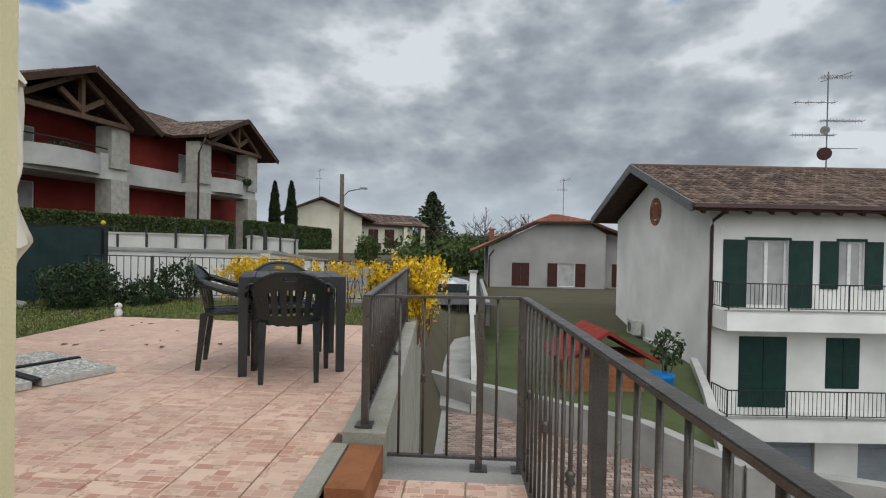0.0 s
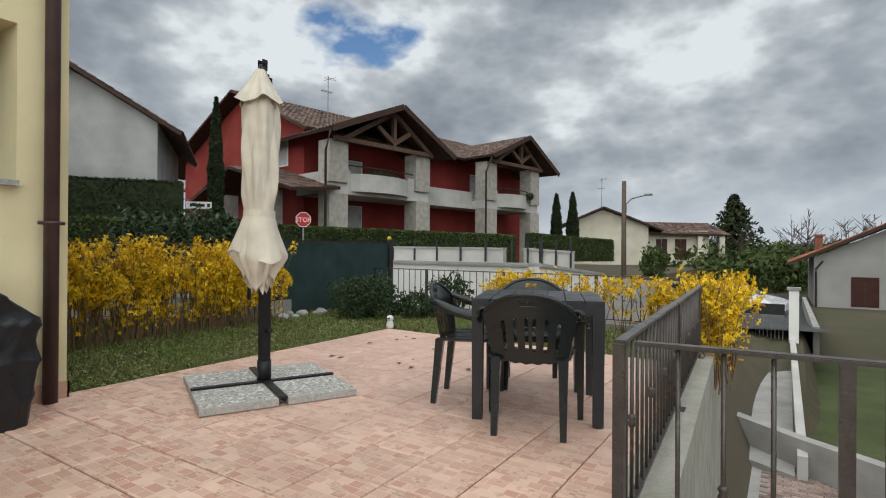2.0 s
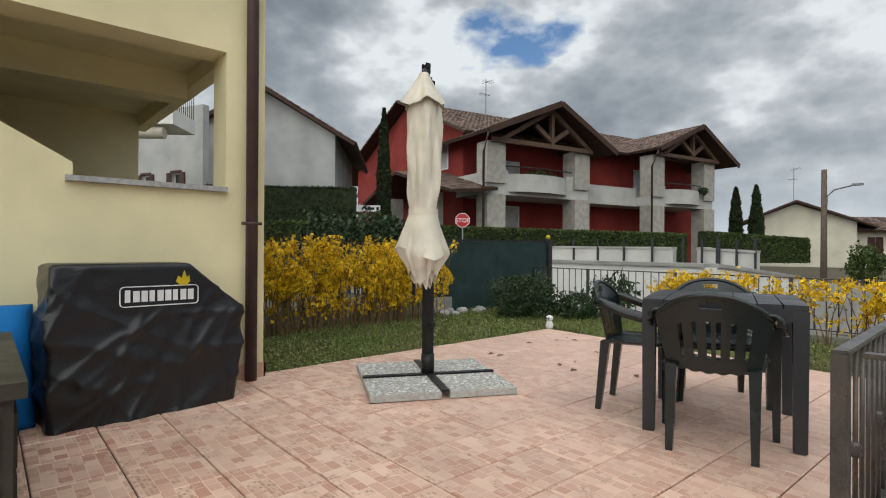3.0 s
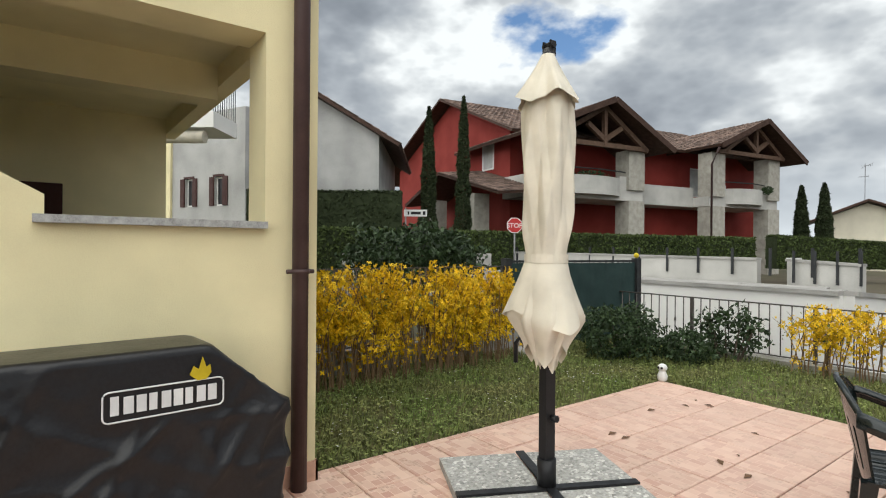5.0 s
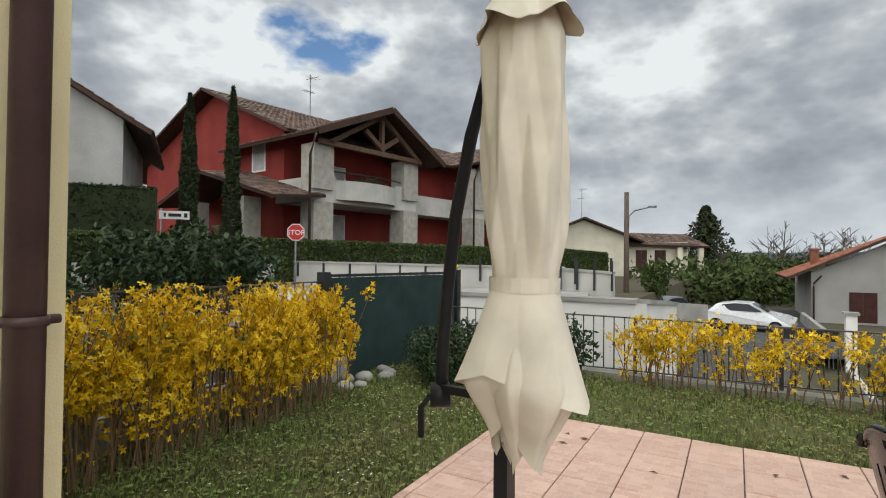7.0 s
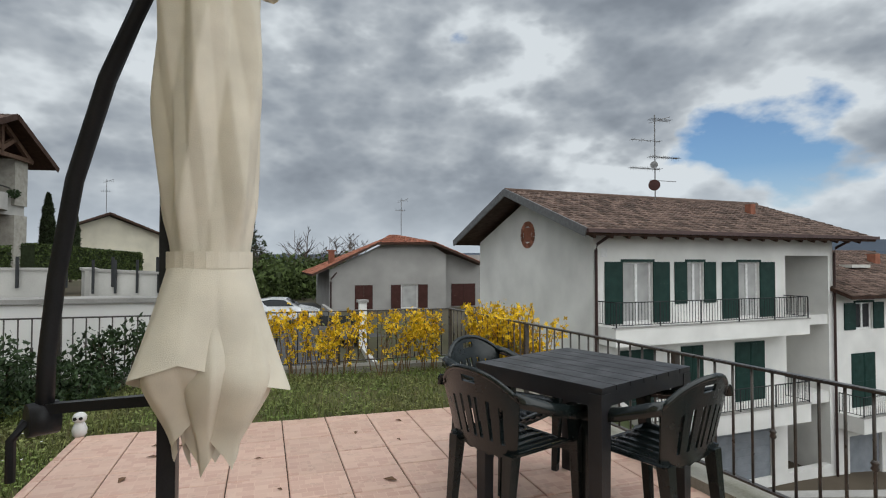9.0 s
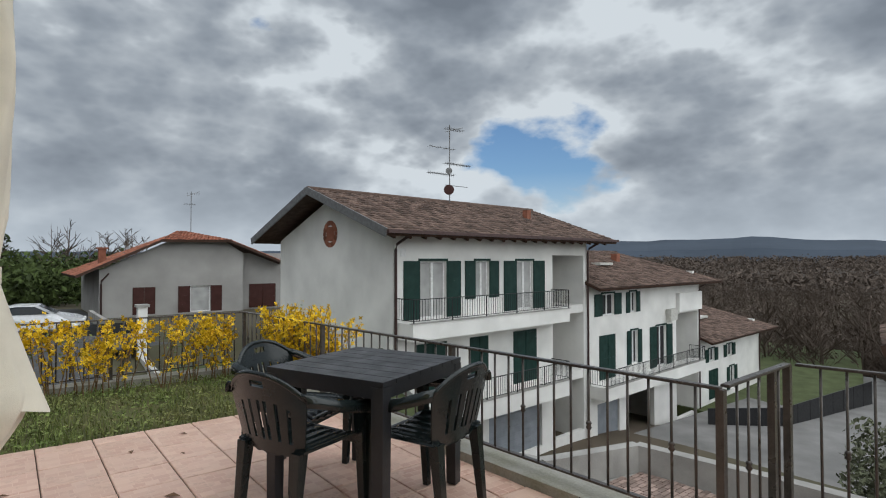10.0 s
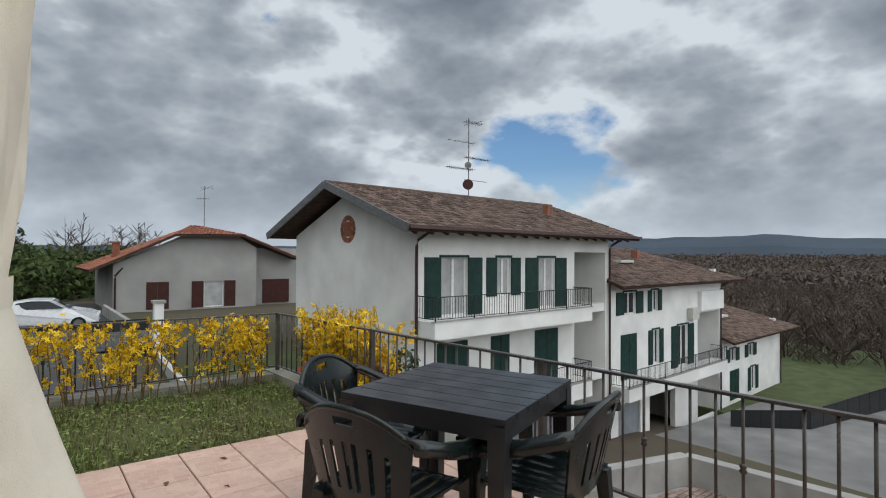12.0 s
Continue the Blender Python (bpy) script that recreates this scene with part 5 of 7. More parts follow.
def car(m, mat, label):
    c = thing("car", label, "car", m, group="parked cars")
    L, W = 2.1, 0.86
    prof = [(-L, 0.3), (-L, 0.72), (-L + 0.1, 0.92), (-1.7, 1.0), (-1.35, 1.36), (-0.6, 1.48), (0.2, 1.46), (1.0, 1.02), (1.75, 0.86), (L, 0.7), (L, 0.3)]
    bm = bmesh.new()
    extrude_poly(bm, prof, -W, W)
    for v in bm.verts:
        if v.co.z > 1.0:
            v.co.y *= 0.84
    part("body", bm, mat, c, bevel=0.05)
    for s in (-1, 1):
        bm = bmesh.new()
        extrude_poly(bm, [(-1.3, 1.03), (-1.05, 1.33), (-0.55, 1.41), (0.15, 1.39), (0.75, 1.04)], s * (W * 0.93), s * (W * 0.955))
        for v in bm.verts:
            if v.co.z > 1.1:
                v.co.y *= 0.93
        part("side_window", bm, M["car_glass"], c)
    bm = bmesh.new()
    a = [bm.verts.new(p) for p in ((0.27, -0.66, 1.43), (0.27, 0.66, 1.43), (0.99, 0.76, 1.06), (0.99, -0.76, 1.06))]
    bm.faces.new(a)
    part("windscreen", bm, M["car_glass"], c)
    for x in (-1.35, 1.3):
        for s in (-1, 1):
            bm = bmesh.new()
            tube(bm, [(x, s * (W - 0.18), 0.31), (x, s * (W + 0.01), 0.31)], 0.31, 18)
            w = part("wheel", bm, M["rubber"], c)
            bm = bmesh.new()
            tube(bm, [(x, s * (W + 0.01), 0.31), (x, s * (W + 0.02), 0.31)], 0.2, 14)
            part("rim", bm, M["galv"], w)
    for s in (-1, 1):
        part("headlight", B((L - 0.12, s * 0.66 - 0.14, 0.62, L + 0.01, s * 0.66 + 0.14, 0.74)), M["frame"], c)


def build_far():
    rng = random.Random(9)
    verts, faces = [], []
    N = 240
    for i in range(N):
        a = 2 * pi * i / N
        az = math.degrees(a)
        e = 0.85 + 0.6 * noise.noise(Vector((cos(a) * 4, sin(a) * 4, 1))) + 0.3 * noise.noise(Vector((cos(a) * 11, sin(a) * 11, 2))) + 0.12 * noise.noise(Vector((cos(a) * 34, sin(a) * 34, 3)))
        e += 1.0 * smooth(30, 62, az) * (1 - smooth(150, 190, az))
        r = 1350
        x, y = r * sin(a), r * cos(a)
        h = r * math.tan(radians(e))
        verts += [(x * 0.72, y * 0.72, -30), (x * 0.86, y * 0.86, h * 0.45), (x, y, h), (x * 1.05, y * 1.05, -40)]
    for i in range(N):
        j = (i + 1) % N
        faces += [(4 * i + k, 4 * j + k, 4 * j + k + 1, 4 * i + k + 1) for k in range(3)]
    tagged(soup("backdrop", verts, faces, M["hill"]), "long wooded hills on the horizon, tinted blue-grey for distance haze", "hills", kind="structure")
    verts, faces = [], []
    n = 60
    for i in range(n + 1):
        a = radians(40 + 100 * i / n)
        for r, e in ((430, -2.6), (600, -1.2), (930, -0.12 + 0.12 * noise.noise(Vector((i * 0.4, 0, 0)))), (960, -2.0)):
            verts.append((r * sin(a), r * cos(a), r * math.tan(radians(e))))
    faces = [(4 * i + k, 4 * i + 4 + k, 4 * i + 5 + k, 4 * i + 1 + k) for i in range(n) for k in range(3)]
    tagged(soup("backdrop_woods", verts, faces, M["far_wood"]), "distant brown leafless woodland below the hills", "woods", kind="structure")
    trees = []
    while len(trees) < 4200:
        a, r = radians(rng.uniform(50, 112)), rng.uniform(50, 420)
        x, y = r * sin(a), r * cos(a)
        if x < 44 or (y > 12 and x < 58) :
            continue
        if rng.random() > 1.2 - r / 600:
            continue
        trees.append((x, y, ground_z(x, y) - 0.5, rng.uniform(7, 13)))
    v, f = bare_tree_soup(trees, rng)
    tagged(soup("far_woods", v, f, M["wood_grey"]), "brown leafless woods on the far slope", "woods", kind="stuff")
    # twig haze of the woods, coarser with distance
    for r0, r1, count, size in ((55, 150, 42000, 0.17), (150, 420, 60000, 0.5), (420, 930, 50000, 1.7)):
        pts = []
        while len(pts) < count:
            a, r = radians(rng.uniform(44, 118)), rng.uniform(r0, r1)
            x, y = r * sin(a), r * cos(a)
            if x < 46 or (y > 10 and x < 60):
                continue
            z = ground_z(x, y) if r < 430 else r * math.tan(radians(-2.6 + 2.5 * smooth(380, 930, r)))
            if noise.noise(Vector((x * 0.03, y * 0.03, 4))) < -0.35:
                continue
            pts.append((x, y, z + rng.uniform(1.0, 11.0) * (0.75 + 0.5 * noise.noise(Vector((x * 0.05, y * 0.05, 1))))))
        v, f = leaf_soup(pts, size, rng, 1.5)
        tagged(soup("twig_haze", v, f, M["twigs_far"]), "dense brown leafless branches of the valley woods", "woods", kind="stuff")
    pts = []
    for k in range(120):
        y = rng.uniform(50, 110)
        x = rng.uniform(-0.13, 0.10) * y + rng.uniform(-3, 1)
        h = rng.uniform(2.6, 5.0) * (0.8 + y / 250)
        pts += blob_points((x, y, -2.8 + h * 0.5), (h * 0.55, h * 0.55, h * 0.6), 190, rng)
    v, f = leaf_soup(pts, 0.34, rng)
    tagged(soup("far_shrubs", v, f, M["hedge"]), "belt of dark green trees and shrubs behind the street", "trees", kind="stuff")
    trees = [(rng.uniform(-3, 9), rng.uniform(58, 80), -2.5, rng.uniform(5, 8)) for _ in range(22)]
    v, f = bare_tree_soup(trees, rng)
    tagged(soup("bare_trees", v, f, M["wood_grey"]), "bare winter trees behind the grey house", "trees", kind="stuff")


def build_plants():
    for k, (ya, yb) in enumerate(((2.45, 3.5), (3.4, 4.5), (4.4, 5.45))):
        forsythia((-5.05, ya), (-5.05, yb), 0.42, zf(-5, ya) - 0.02, 1.20 + 0.05 * (k % 2), 85, 6800, 40 + k, "yellow flowering forsythia along the garden fence")
    forsythia((-2.75, 7.45), (-1.9, 7.5), 0.45, 0.0, 0.98, 34, 1700, 51, "sprawling yellow forsythia at the street railing", droop=0.6)
    forsythia((-1.7, 7.5), (-0.25, 7.5), 0.48, 0.0, 0.92, 40, 1900, 52, "sprawling yellow forsythia at the street railing", droop=0.6)
    forsythia((0.24, 5.9), (0.18, 7.2), 0.40, -0.2, 0.94, 80, 4600, 53, "dense yellow forsythia outside the terrace railing", low=0.3)
    bush("rosemary_bush", "dark green needle-leaved shrub on the lawn", None, (-4.35, 6.55, 0.36), (0.62, 0.6, 0.42), 5200, M["leaf"], 0.026)
    bush("rosemary_bush", "dark green needle-leaved shrub on the lawn", None, (-3.75, 6.95, 0.22), (0.45, 0.4, 0.28), 2600, M["leaf"], 0.024)
    bush("evergreen_shrub", "small-leaved evergreen shrub against the street railing", None, (-3.5, 7.42, 0.42), (0.55, 0.16, 0.38), 900, M["leaf"], 0.034, stems=8)
    bush("laurel_hedge", "dense dark laurel shrub behind the garden fence", None, (-8.6, 6.4, 1.15), (1.3, 1.9, 0.75), 5200, M["leaf"], 0.06)
    clipped_hedge("clipped_hedge", "long clipped green hedge in front of the red villa", (-17.4, 6.5), (-13.0, 29.5), 0.9, 0.4, 1.95, M["hedge"], 26000, 0.075, 61)
    clipped_hedge("clipped_hedge", "clipped green hedge beside the villa steps", (-12.9, 32.0), (-9.4, 37.6), 0.9, 0.4, (2.15, 1.8), M["hedge"], 8000, 0.08, 62)
    clipped_hedge("dark_hedge", "tall dark hedge in front of the old grey house", (-20.2, 7.0), (-16.9, 11.4), 0.7, 0.0, 3.33, M["cypress"], 9000, 0.06, 63)
    cypress(-22.5, 16.5, 1.6, 8.4, 0.46, 1)
    cypress(-21.1, 17.6, 1.6, 8.8, 0.46, 2)
    cypress(-17.15, 52.55, 1.0, 6.9, 0.7, 3)
    cypress(-18.3, 51.1, 1.0, 6.7, 0.7, 4)
    spruce(-5.6, 89.5, -0.5, 9.6, 6.8, 8)
    bush("round_tree", "clipped round evergreen by the street lamp", None, (-5.6, 33.0, 0.4), (0.95, 0.95, 1.3), 1500, M["hedge"], 0.1)
    bush("olive_tree", "sparse grey-green olive tree below the landing", None, (11.0, 1.9, -2.0), (2.4, 2.0, 1.7), 9000, M["olive_leaf"], 0.065, stems=14, category="tree")
    bush("olive_tree", "low spreading grey-green olive shrub below the landing", None, (9.6, 3.2, -2.5), (1.5, 1.5, 1.2), 4500, M["olive_leaf"], 0.06, seed=8, stems=10, category="tree")
    # grass: blades and low leaves
    rng = random.Random(77)
    verts, faces = [], []
    n = 0
    while n < 30000:
        x, y = rng.uniform(XW - 1.95, 0.15), rng.uniform(2.32, 7.58)
        if x > XW + 0.05 * noise.noise(Vector((0, y * 4, 0))) and y < YN + 0.06 * noise.noise(Vector((x * 4, 0, 1))):
            continue
        if x > rail_x(y) - 0.12:
            continue
        dens = 0.55 + 0.6 * noise.noise(Vector((x * 1.3, y * 1.3, 5))) - (0.25 if x > -3.0 else 0)
        if rng.random() > dens + 0.25:
            continue
        n += 1
        z = zf(x, y) - 0.03
        h = rng.uniform(0.025, 0.075) * (1.25 + 0.7 * noise.noise(Vector((x * 2, y * 2, 9))))
        a = rng.uniform(0, 6.28)
        if rng.random() < 0.5:
            w, l = 0.004, rng.uniform(0.01, 0.04)
            o = len(verts)
            px, py = -sin(a) * w, cos(a) * w
            verts += [(x - px, y - py, z), (x + px, y + py, z), (x + cos(a) * l * 0.4 + px * 0.6, y + sin(a) * l * 0.4 + py * 0.6, z + h * 0.7), (x + cos(a) * l, y + sin(a) * l, z + h)]
            faces += [(o, o + 1, o + 2), (o, o + 2, o + 3)]
        else:
            s = rng.uniform(0.010, 0.022)
            o = len(verts)
            zz = z + h * 0.6
            verts += [(x - cos(a) * s, y - sin(a) * s, zz), (x - sin(a) * s * 0.7, y + cos(a) * s * 0.7, zz + 0.006), (x + cos(a) * s, y + sin(a) * s, zz + rng.uniform(-0.01, 0.015)), (x + sin(a) * s * 0.7, y - cos(a) * s * 0.7, zz + 0.006)]
            faces += [(o, o + 1, o + 2, o + 3)]
    tagged(soup("grass", verts, faces, M["blade"]), "uneven green grass and clover round the terrace", "grass", kind="stuff")
    verts, faces = [], []
    for k in range(260):
        x, y = rng.uniform(XW - 1.5, XW - 0.1), rng.uniform(2.5, 6.0)
        if noise.noise(Vector((x * 2, y * 2, 3))) < 0.05:
            continue
        z = zf(x, y) + rng.uniform(0.03, 0.06)
        o = len(verts)
        verts += [(x - 0.008, y, z), (x, y - 0.008, z), (x + 0.008, y, z + 0.003), (x, y + 0.008, z + 0.003)]
        faces.append((o, o + 1, o + 2, o + 3))
    tagged(soup("daisies", verts, faces, M["frame"]), "tiny white flowers in the grass", "flowers", kind="stuff")


def build_net_fence():
    t = thing("screened_fence", "iron fence panel covered with dark green shade net", "fence")
    a, b = (-5.50, 5.80), (-5.12, 8.05)
    bm = bmesh.new()
    n = 40
    for layer in (0,):
        rows = []
        for i in range(n + 1):
            k = i / n
            x, y = a[0] + (b[0] - a[0]) * k, a[1] + (b[1] - a[1]) * k
            w = 0.012 * sin(k * 55) + 0.008 * noise.noise(Vector((k * 20, 0, 0)))
            rows.append([bm.verts.new((x + w + 0.02, y, z)) for z in (0.06, 0.4, 0.8, 1.16)])
        for r0, r1 in zip(rows, rows[1:]):
            for j in range(3):
                bm.faces.new((r0[j], r1[j], r1[j + 1], r0[j + 1])).smooth = True
    part("net", bm, M["net"], t, "dark green shade net")
    for k in range(21):
        q = k / 20
        x, y = a[0] + (b[0] - a[0]) * q, a[1] + (b[1] - a[1]) * q
        bm = bmesh.new()
        tube(bm, [(x - 0.02, y, 0.02), (x - 0.02, y, 1.2)], 0.009, 6)
        part("bar", bm, M["dark_iron"], t)
    for z in (0.05, 1.18):
        bm = bmesh.new()
        bar(bm, (a[0] - 0.02, a[1], z), (b[0] - 0.02, b[1], z), 0.03, 0.03)
        part("rail", bm, M["dark_iron"], t)
    for x, y in (a, b):
        part("post", B((x - 0.05, y - 0.05, -0.6, x + 0.05, y + 0.05, 1.22)), M["dark_iron"], t)
    bm = bmesh.new()
    bmesh.ops.create_icosphere(bm, subdivisions=2, radius=0.04, matrix=Matrix.Translation((b[0], b[1], 1.26)))
    part("cap", bm, M["flame"], t, "yellow cap on the fence post", smooth=True)
    rng = random.Random(12)
    for k in range(7):
        x, y = -5.2 + rng.uniform(-0.12, 0.3), 5.7 + 0.14 * k
        bm = bmesh.new()
        bmesh.ops.create_icosphere(bm, subdivisions=2, radius=rng.uniform(0.05, 0.09), matrix=Matrix.Translation((x, y, zf(x, y) + 0.02)) @ Matrix.Diagonal((1.3, 1, 0.7, 1)))
        for v in bm.verts:
            v.co += Vector((1, 1, 1)) * 0.012 * noise.noise(v.co * 14)
        o = part("stone", bm, M["concrete"], None, smooth=True)
        tagged(o, "rounded grey stone at the lawn's edge", "stone", group="edging stones")


def build_tiles():
    fl = bpy.data.objects["floor"]
    cache = {}
    rng = random.Random(3)
    xs = [XW] + [-3.36 + TILE * k for k in range(0 if XW < -3.37 else 1, 13)]
    ys = [YN] + [5.75 - TILE * k for k in range(24)]
    for yb, ya in zip(ys, ys[1:]):
        for xa, xb in zip(xs, xs[1:]):
            right = (rail_x(max(ya, 2.4)) - 0.1) if ya > 2.2 else 0.16
            if xa > right - 0.03:
                continue
            xb = min(xb, right)
            # broken corner pieces along the ragged north edge
            key = (round(xb - xa, 3), round(yb - ya, 3))
            if key not in cache:
                cache[key] = tile_mesh(*key)
            o = new("tile", cache[key])
            o.matrix_basis = pose(xa, ya, zf(xa, ya) + rng.uniform(-0.0012, 0.0012), math.degrees(0.0071) + rng.uniform(-0.12, 0.12), math.degrees(0.0095) + rng.uniform(-0.12, 0.12), 0)
            o.parent = fl


def build_landing_tiles():
    """Terracotta tiles on the landing, one step below the terrace."""
    w = bpy.data.objects["walkway"]
    me = tile_mesh(0.29, 0.29)
    rng = random.Random(15)
    for i in range(3):
        for j in range(16):
            o = new("tile", me)
            o.matrix_basis = pose(0.262 + 0.29 * i, 1.93 - 0.29 * j, -0.118 + rng.uniform(-0.001, 0.001))
            o.parent = w


def tile_mesh(w, h):
    bm = bmesh.new()
    g, d = 0.0035, 0.004
    a = [bm.verts.new(p) for p in ((g, g, -0.012), (w - g, g, -0.012), (w - g, h - g, -0.012), (g, h - g, -0.012))]
    m = [bm.verts.new(p) for p in ((g, g, -d), (w - g, g, -d), (w - g, h - g, -d), (g, h - g, -d))]
    t = [bm.verts.new(p) for p in ((g + d, g + d, 0), (w - g - d, g + d, 0), (w - g - d, h - g - d, 0), (g + d, h - g - d, 0))]
    bm.faces.new(t)
    for i in range(4):
        k = (i + 1) % 4
        bm.faces.new((a[i], a[k], m[k], m[i]))
        bm.faces.new((m[i], m[k], t[k], t[i]))
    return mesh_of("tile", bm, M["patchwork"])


def build_small_things():
    """Dry leaves, a wooden block on the step, an arched iron gate across the street."""
    rng = random.Random(21)
    for k in range(14):
        x, y = rng.uniform(-3.2, -1.0), rng.uniform(4.2, 5.8)
        bm = bmesh.new()
        s = rng.uniform(0.02, 0.045)
        a = [bm.verts.new(p) for p in ((-s, 0, 0.004), (0, -s * 0.45, 0.012), (s, 0, 0.006), (0, s * 0.45, 0.016))]
        bm.faces.new(a)
        b = [bm.verts.new(v.co - Vector((0, 0, 0.002))) for v in a]
        bm.faces.new(b[::-1])
        for i in range(4):
            bm.faces.new((a[i], b[i], b[(i + 1) % 4], a[(i + 1) % 4]))
        o = part("dry_leaf", bm, M["dry"])
        o.matrix_basis = on_floor(x, y, rng.uniform(0, 360))
        tagged(o, "small curled dry brown leaf on the tiles", "leaf", group="dry leaves")
    o = part("wooden_block", B((0.265, 1.78, -0.13, 0.43, 2.26, 0.03)), M["shed"], None, bevel=0.008)
    tagged(o, "worn wooden block on the landing step", "wooden block")
    g = thing("iron_gate", "arched wrought iron gate with spear bars across the street", "gate", pose(-13.2, 9.6, 0, 0, 0, 52))
    for k in range(17):
        x = -1.6 + 0.2 * k
        h = 1.15 + 0.75 * max(0, 1 - (x / 1.7) ** 2)
        bm = bmesh.new()
        tube(bm, [(x, 0, -0.4), (x, 0, h), (x, 0, h + 0.14)], [0.016, 0.016, 0.003], 5)
        part("bar", bm, M["dark_iron"], g)
    bm = bmesh.new()
    tube(bm, [(-1.7 + 0.17 * k, 0, 1.05 + 0.75 * max(0, 1 - ((-1.7 + 0.17 * k) / 1.7) ** 2)) for k in range(21)], 0.025, 6)
    part("arch", bm, M["dark_iron"], g)
    for x in (-1.9, 1.9):
        part("pillar", B((x - 0.2, -0.2, -0.6, x + 0.2, 0.2, 1.2)), M["concrete"], g)


# ---- houses ----
def facade(parent, mat, u0, u1, z0, z1, v0, v1, openings=(), label=""):
    """A wall between v0 and v1, with openings (u0, u1, z0, z1) cut through it."""
    us = sorted({u0, u1, *[o[0] for o in openings], *[o[1] for o in openings]})
    zs = sorted({z0, z1, *[o[2] for o in openings], *[o[3] for o in openings]})
    bm = bmesh.new()
    for a, b in zip(us, us[1:]):
        run = None
        for c, d in zip(zs, zs[1:]):
            cu, cz = (a + b) / 2, (c + d) / 2
            hole = any(o[0] < cu < o[1] and o[2] < cz < o[3] for o in openings)
            if hole:
                if run:
                    box(bm, a, v0, run[0], b, v1, run[1])
                run = None
            else:
                run = (run[0], d) if run else (c, d)
        if run:
            box(bm, a, v0, run[0], b, v1, run[1])
    bmesh.ops.remove_doubles(bm, verts=bm.verts, dist=1e-4)
    return part("wall", bm, mat, parent, label)


def window(parent, u0, u1, z0, z1, v=0.0, shutters=None, mat_s=None, dark=False, leaves=2, lintel=True, closed=False):
    """Frame, panes and open or closed shutters in an opening of a wall whose face is at v (it faces -y)."""
    w = 0.07
    if closed:
        n = 2
        for k in range(n):
            a = u0 + (u1 - u0) * k / n
            part("shutter", B((a + 0.01, v - 0.03, z0 + 0.02, a + (u1 - u0) / n - 0.01, v + 0.03, z1 - 0.01), (a + 0.06, v - 0.038, z0 + 0.1, a + (u1 - u0) / n - 0.06, v - 0.03, (z0 + z1) / 2 - 0.05), (a + 0.06, v - 0.038, (z0 + z1) / 2 + 0.05, a + (u1 - u0) / n - 0.06, v - 0.03, z1 - 0.1)), mat_s, parent)
        return
    bm = bmesh.new()
    box(bm, u0, v + 0.1, z0, u0 + w, v + 0.16, z1)
    box(bm, u1 - w, v + 0.1, z0, u1, v + 0.16, z1)
    box(bm, u0 + w, v + 0.1, z1 - w, u1 - w, v + 0.16, z1)
    box(bm, u0 + w, v + 0.1, z0, u1 - w, v + 0.16, z0 + w)
    for k in range(1, leaves):
        c = u0 + (u1 - u0) * k / leaves
        box(bm, c - w * 0.8, v + 0.09, z0 + w, c + w * 0.8, v + 0.15, z1 - w)
    fr = part("window", bm, M["frame"], parent, "white window frame")
    for k in range(leaves):
        a, b = u0 + (u1 - u0) * k / leaves, u0 + (u1 - u0) * (k + 1) / leaves
        part("pane", B((a + w, v + 0.12, z0 + w, b - w, v + 0.13, z1 - w)), M["dark"] if dark else M["curtain"], fr)
    if shutters:
        for a, b in ((u0 - shutters, u0 - 0.02), (u1 + 0.02, u1 + shutters)):
            bm = B((a, v - 0.05, z0, b, v - 0.008, z1))
            h = (z1 - z0) / 3
            for k in range(3):
                box(bm, a + 0.07, v - 0.057, z0 + k * h + 0.06, b - 0.07, v - 0.05, z0 + (k + 1) * h - 0.06)
            part("shutter", bm, mat_s, parent)
    if lintel:
        part("lintel", B((u0 - 0.08, v - 0.04, z1, u1 + 0.08, v + 0.1, z1 + 0.09)), mat_s or M["frame"], parent)


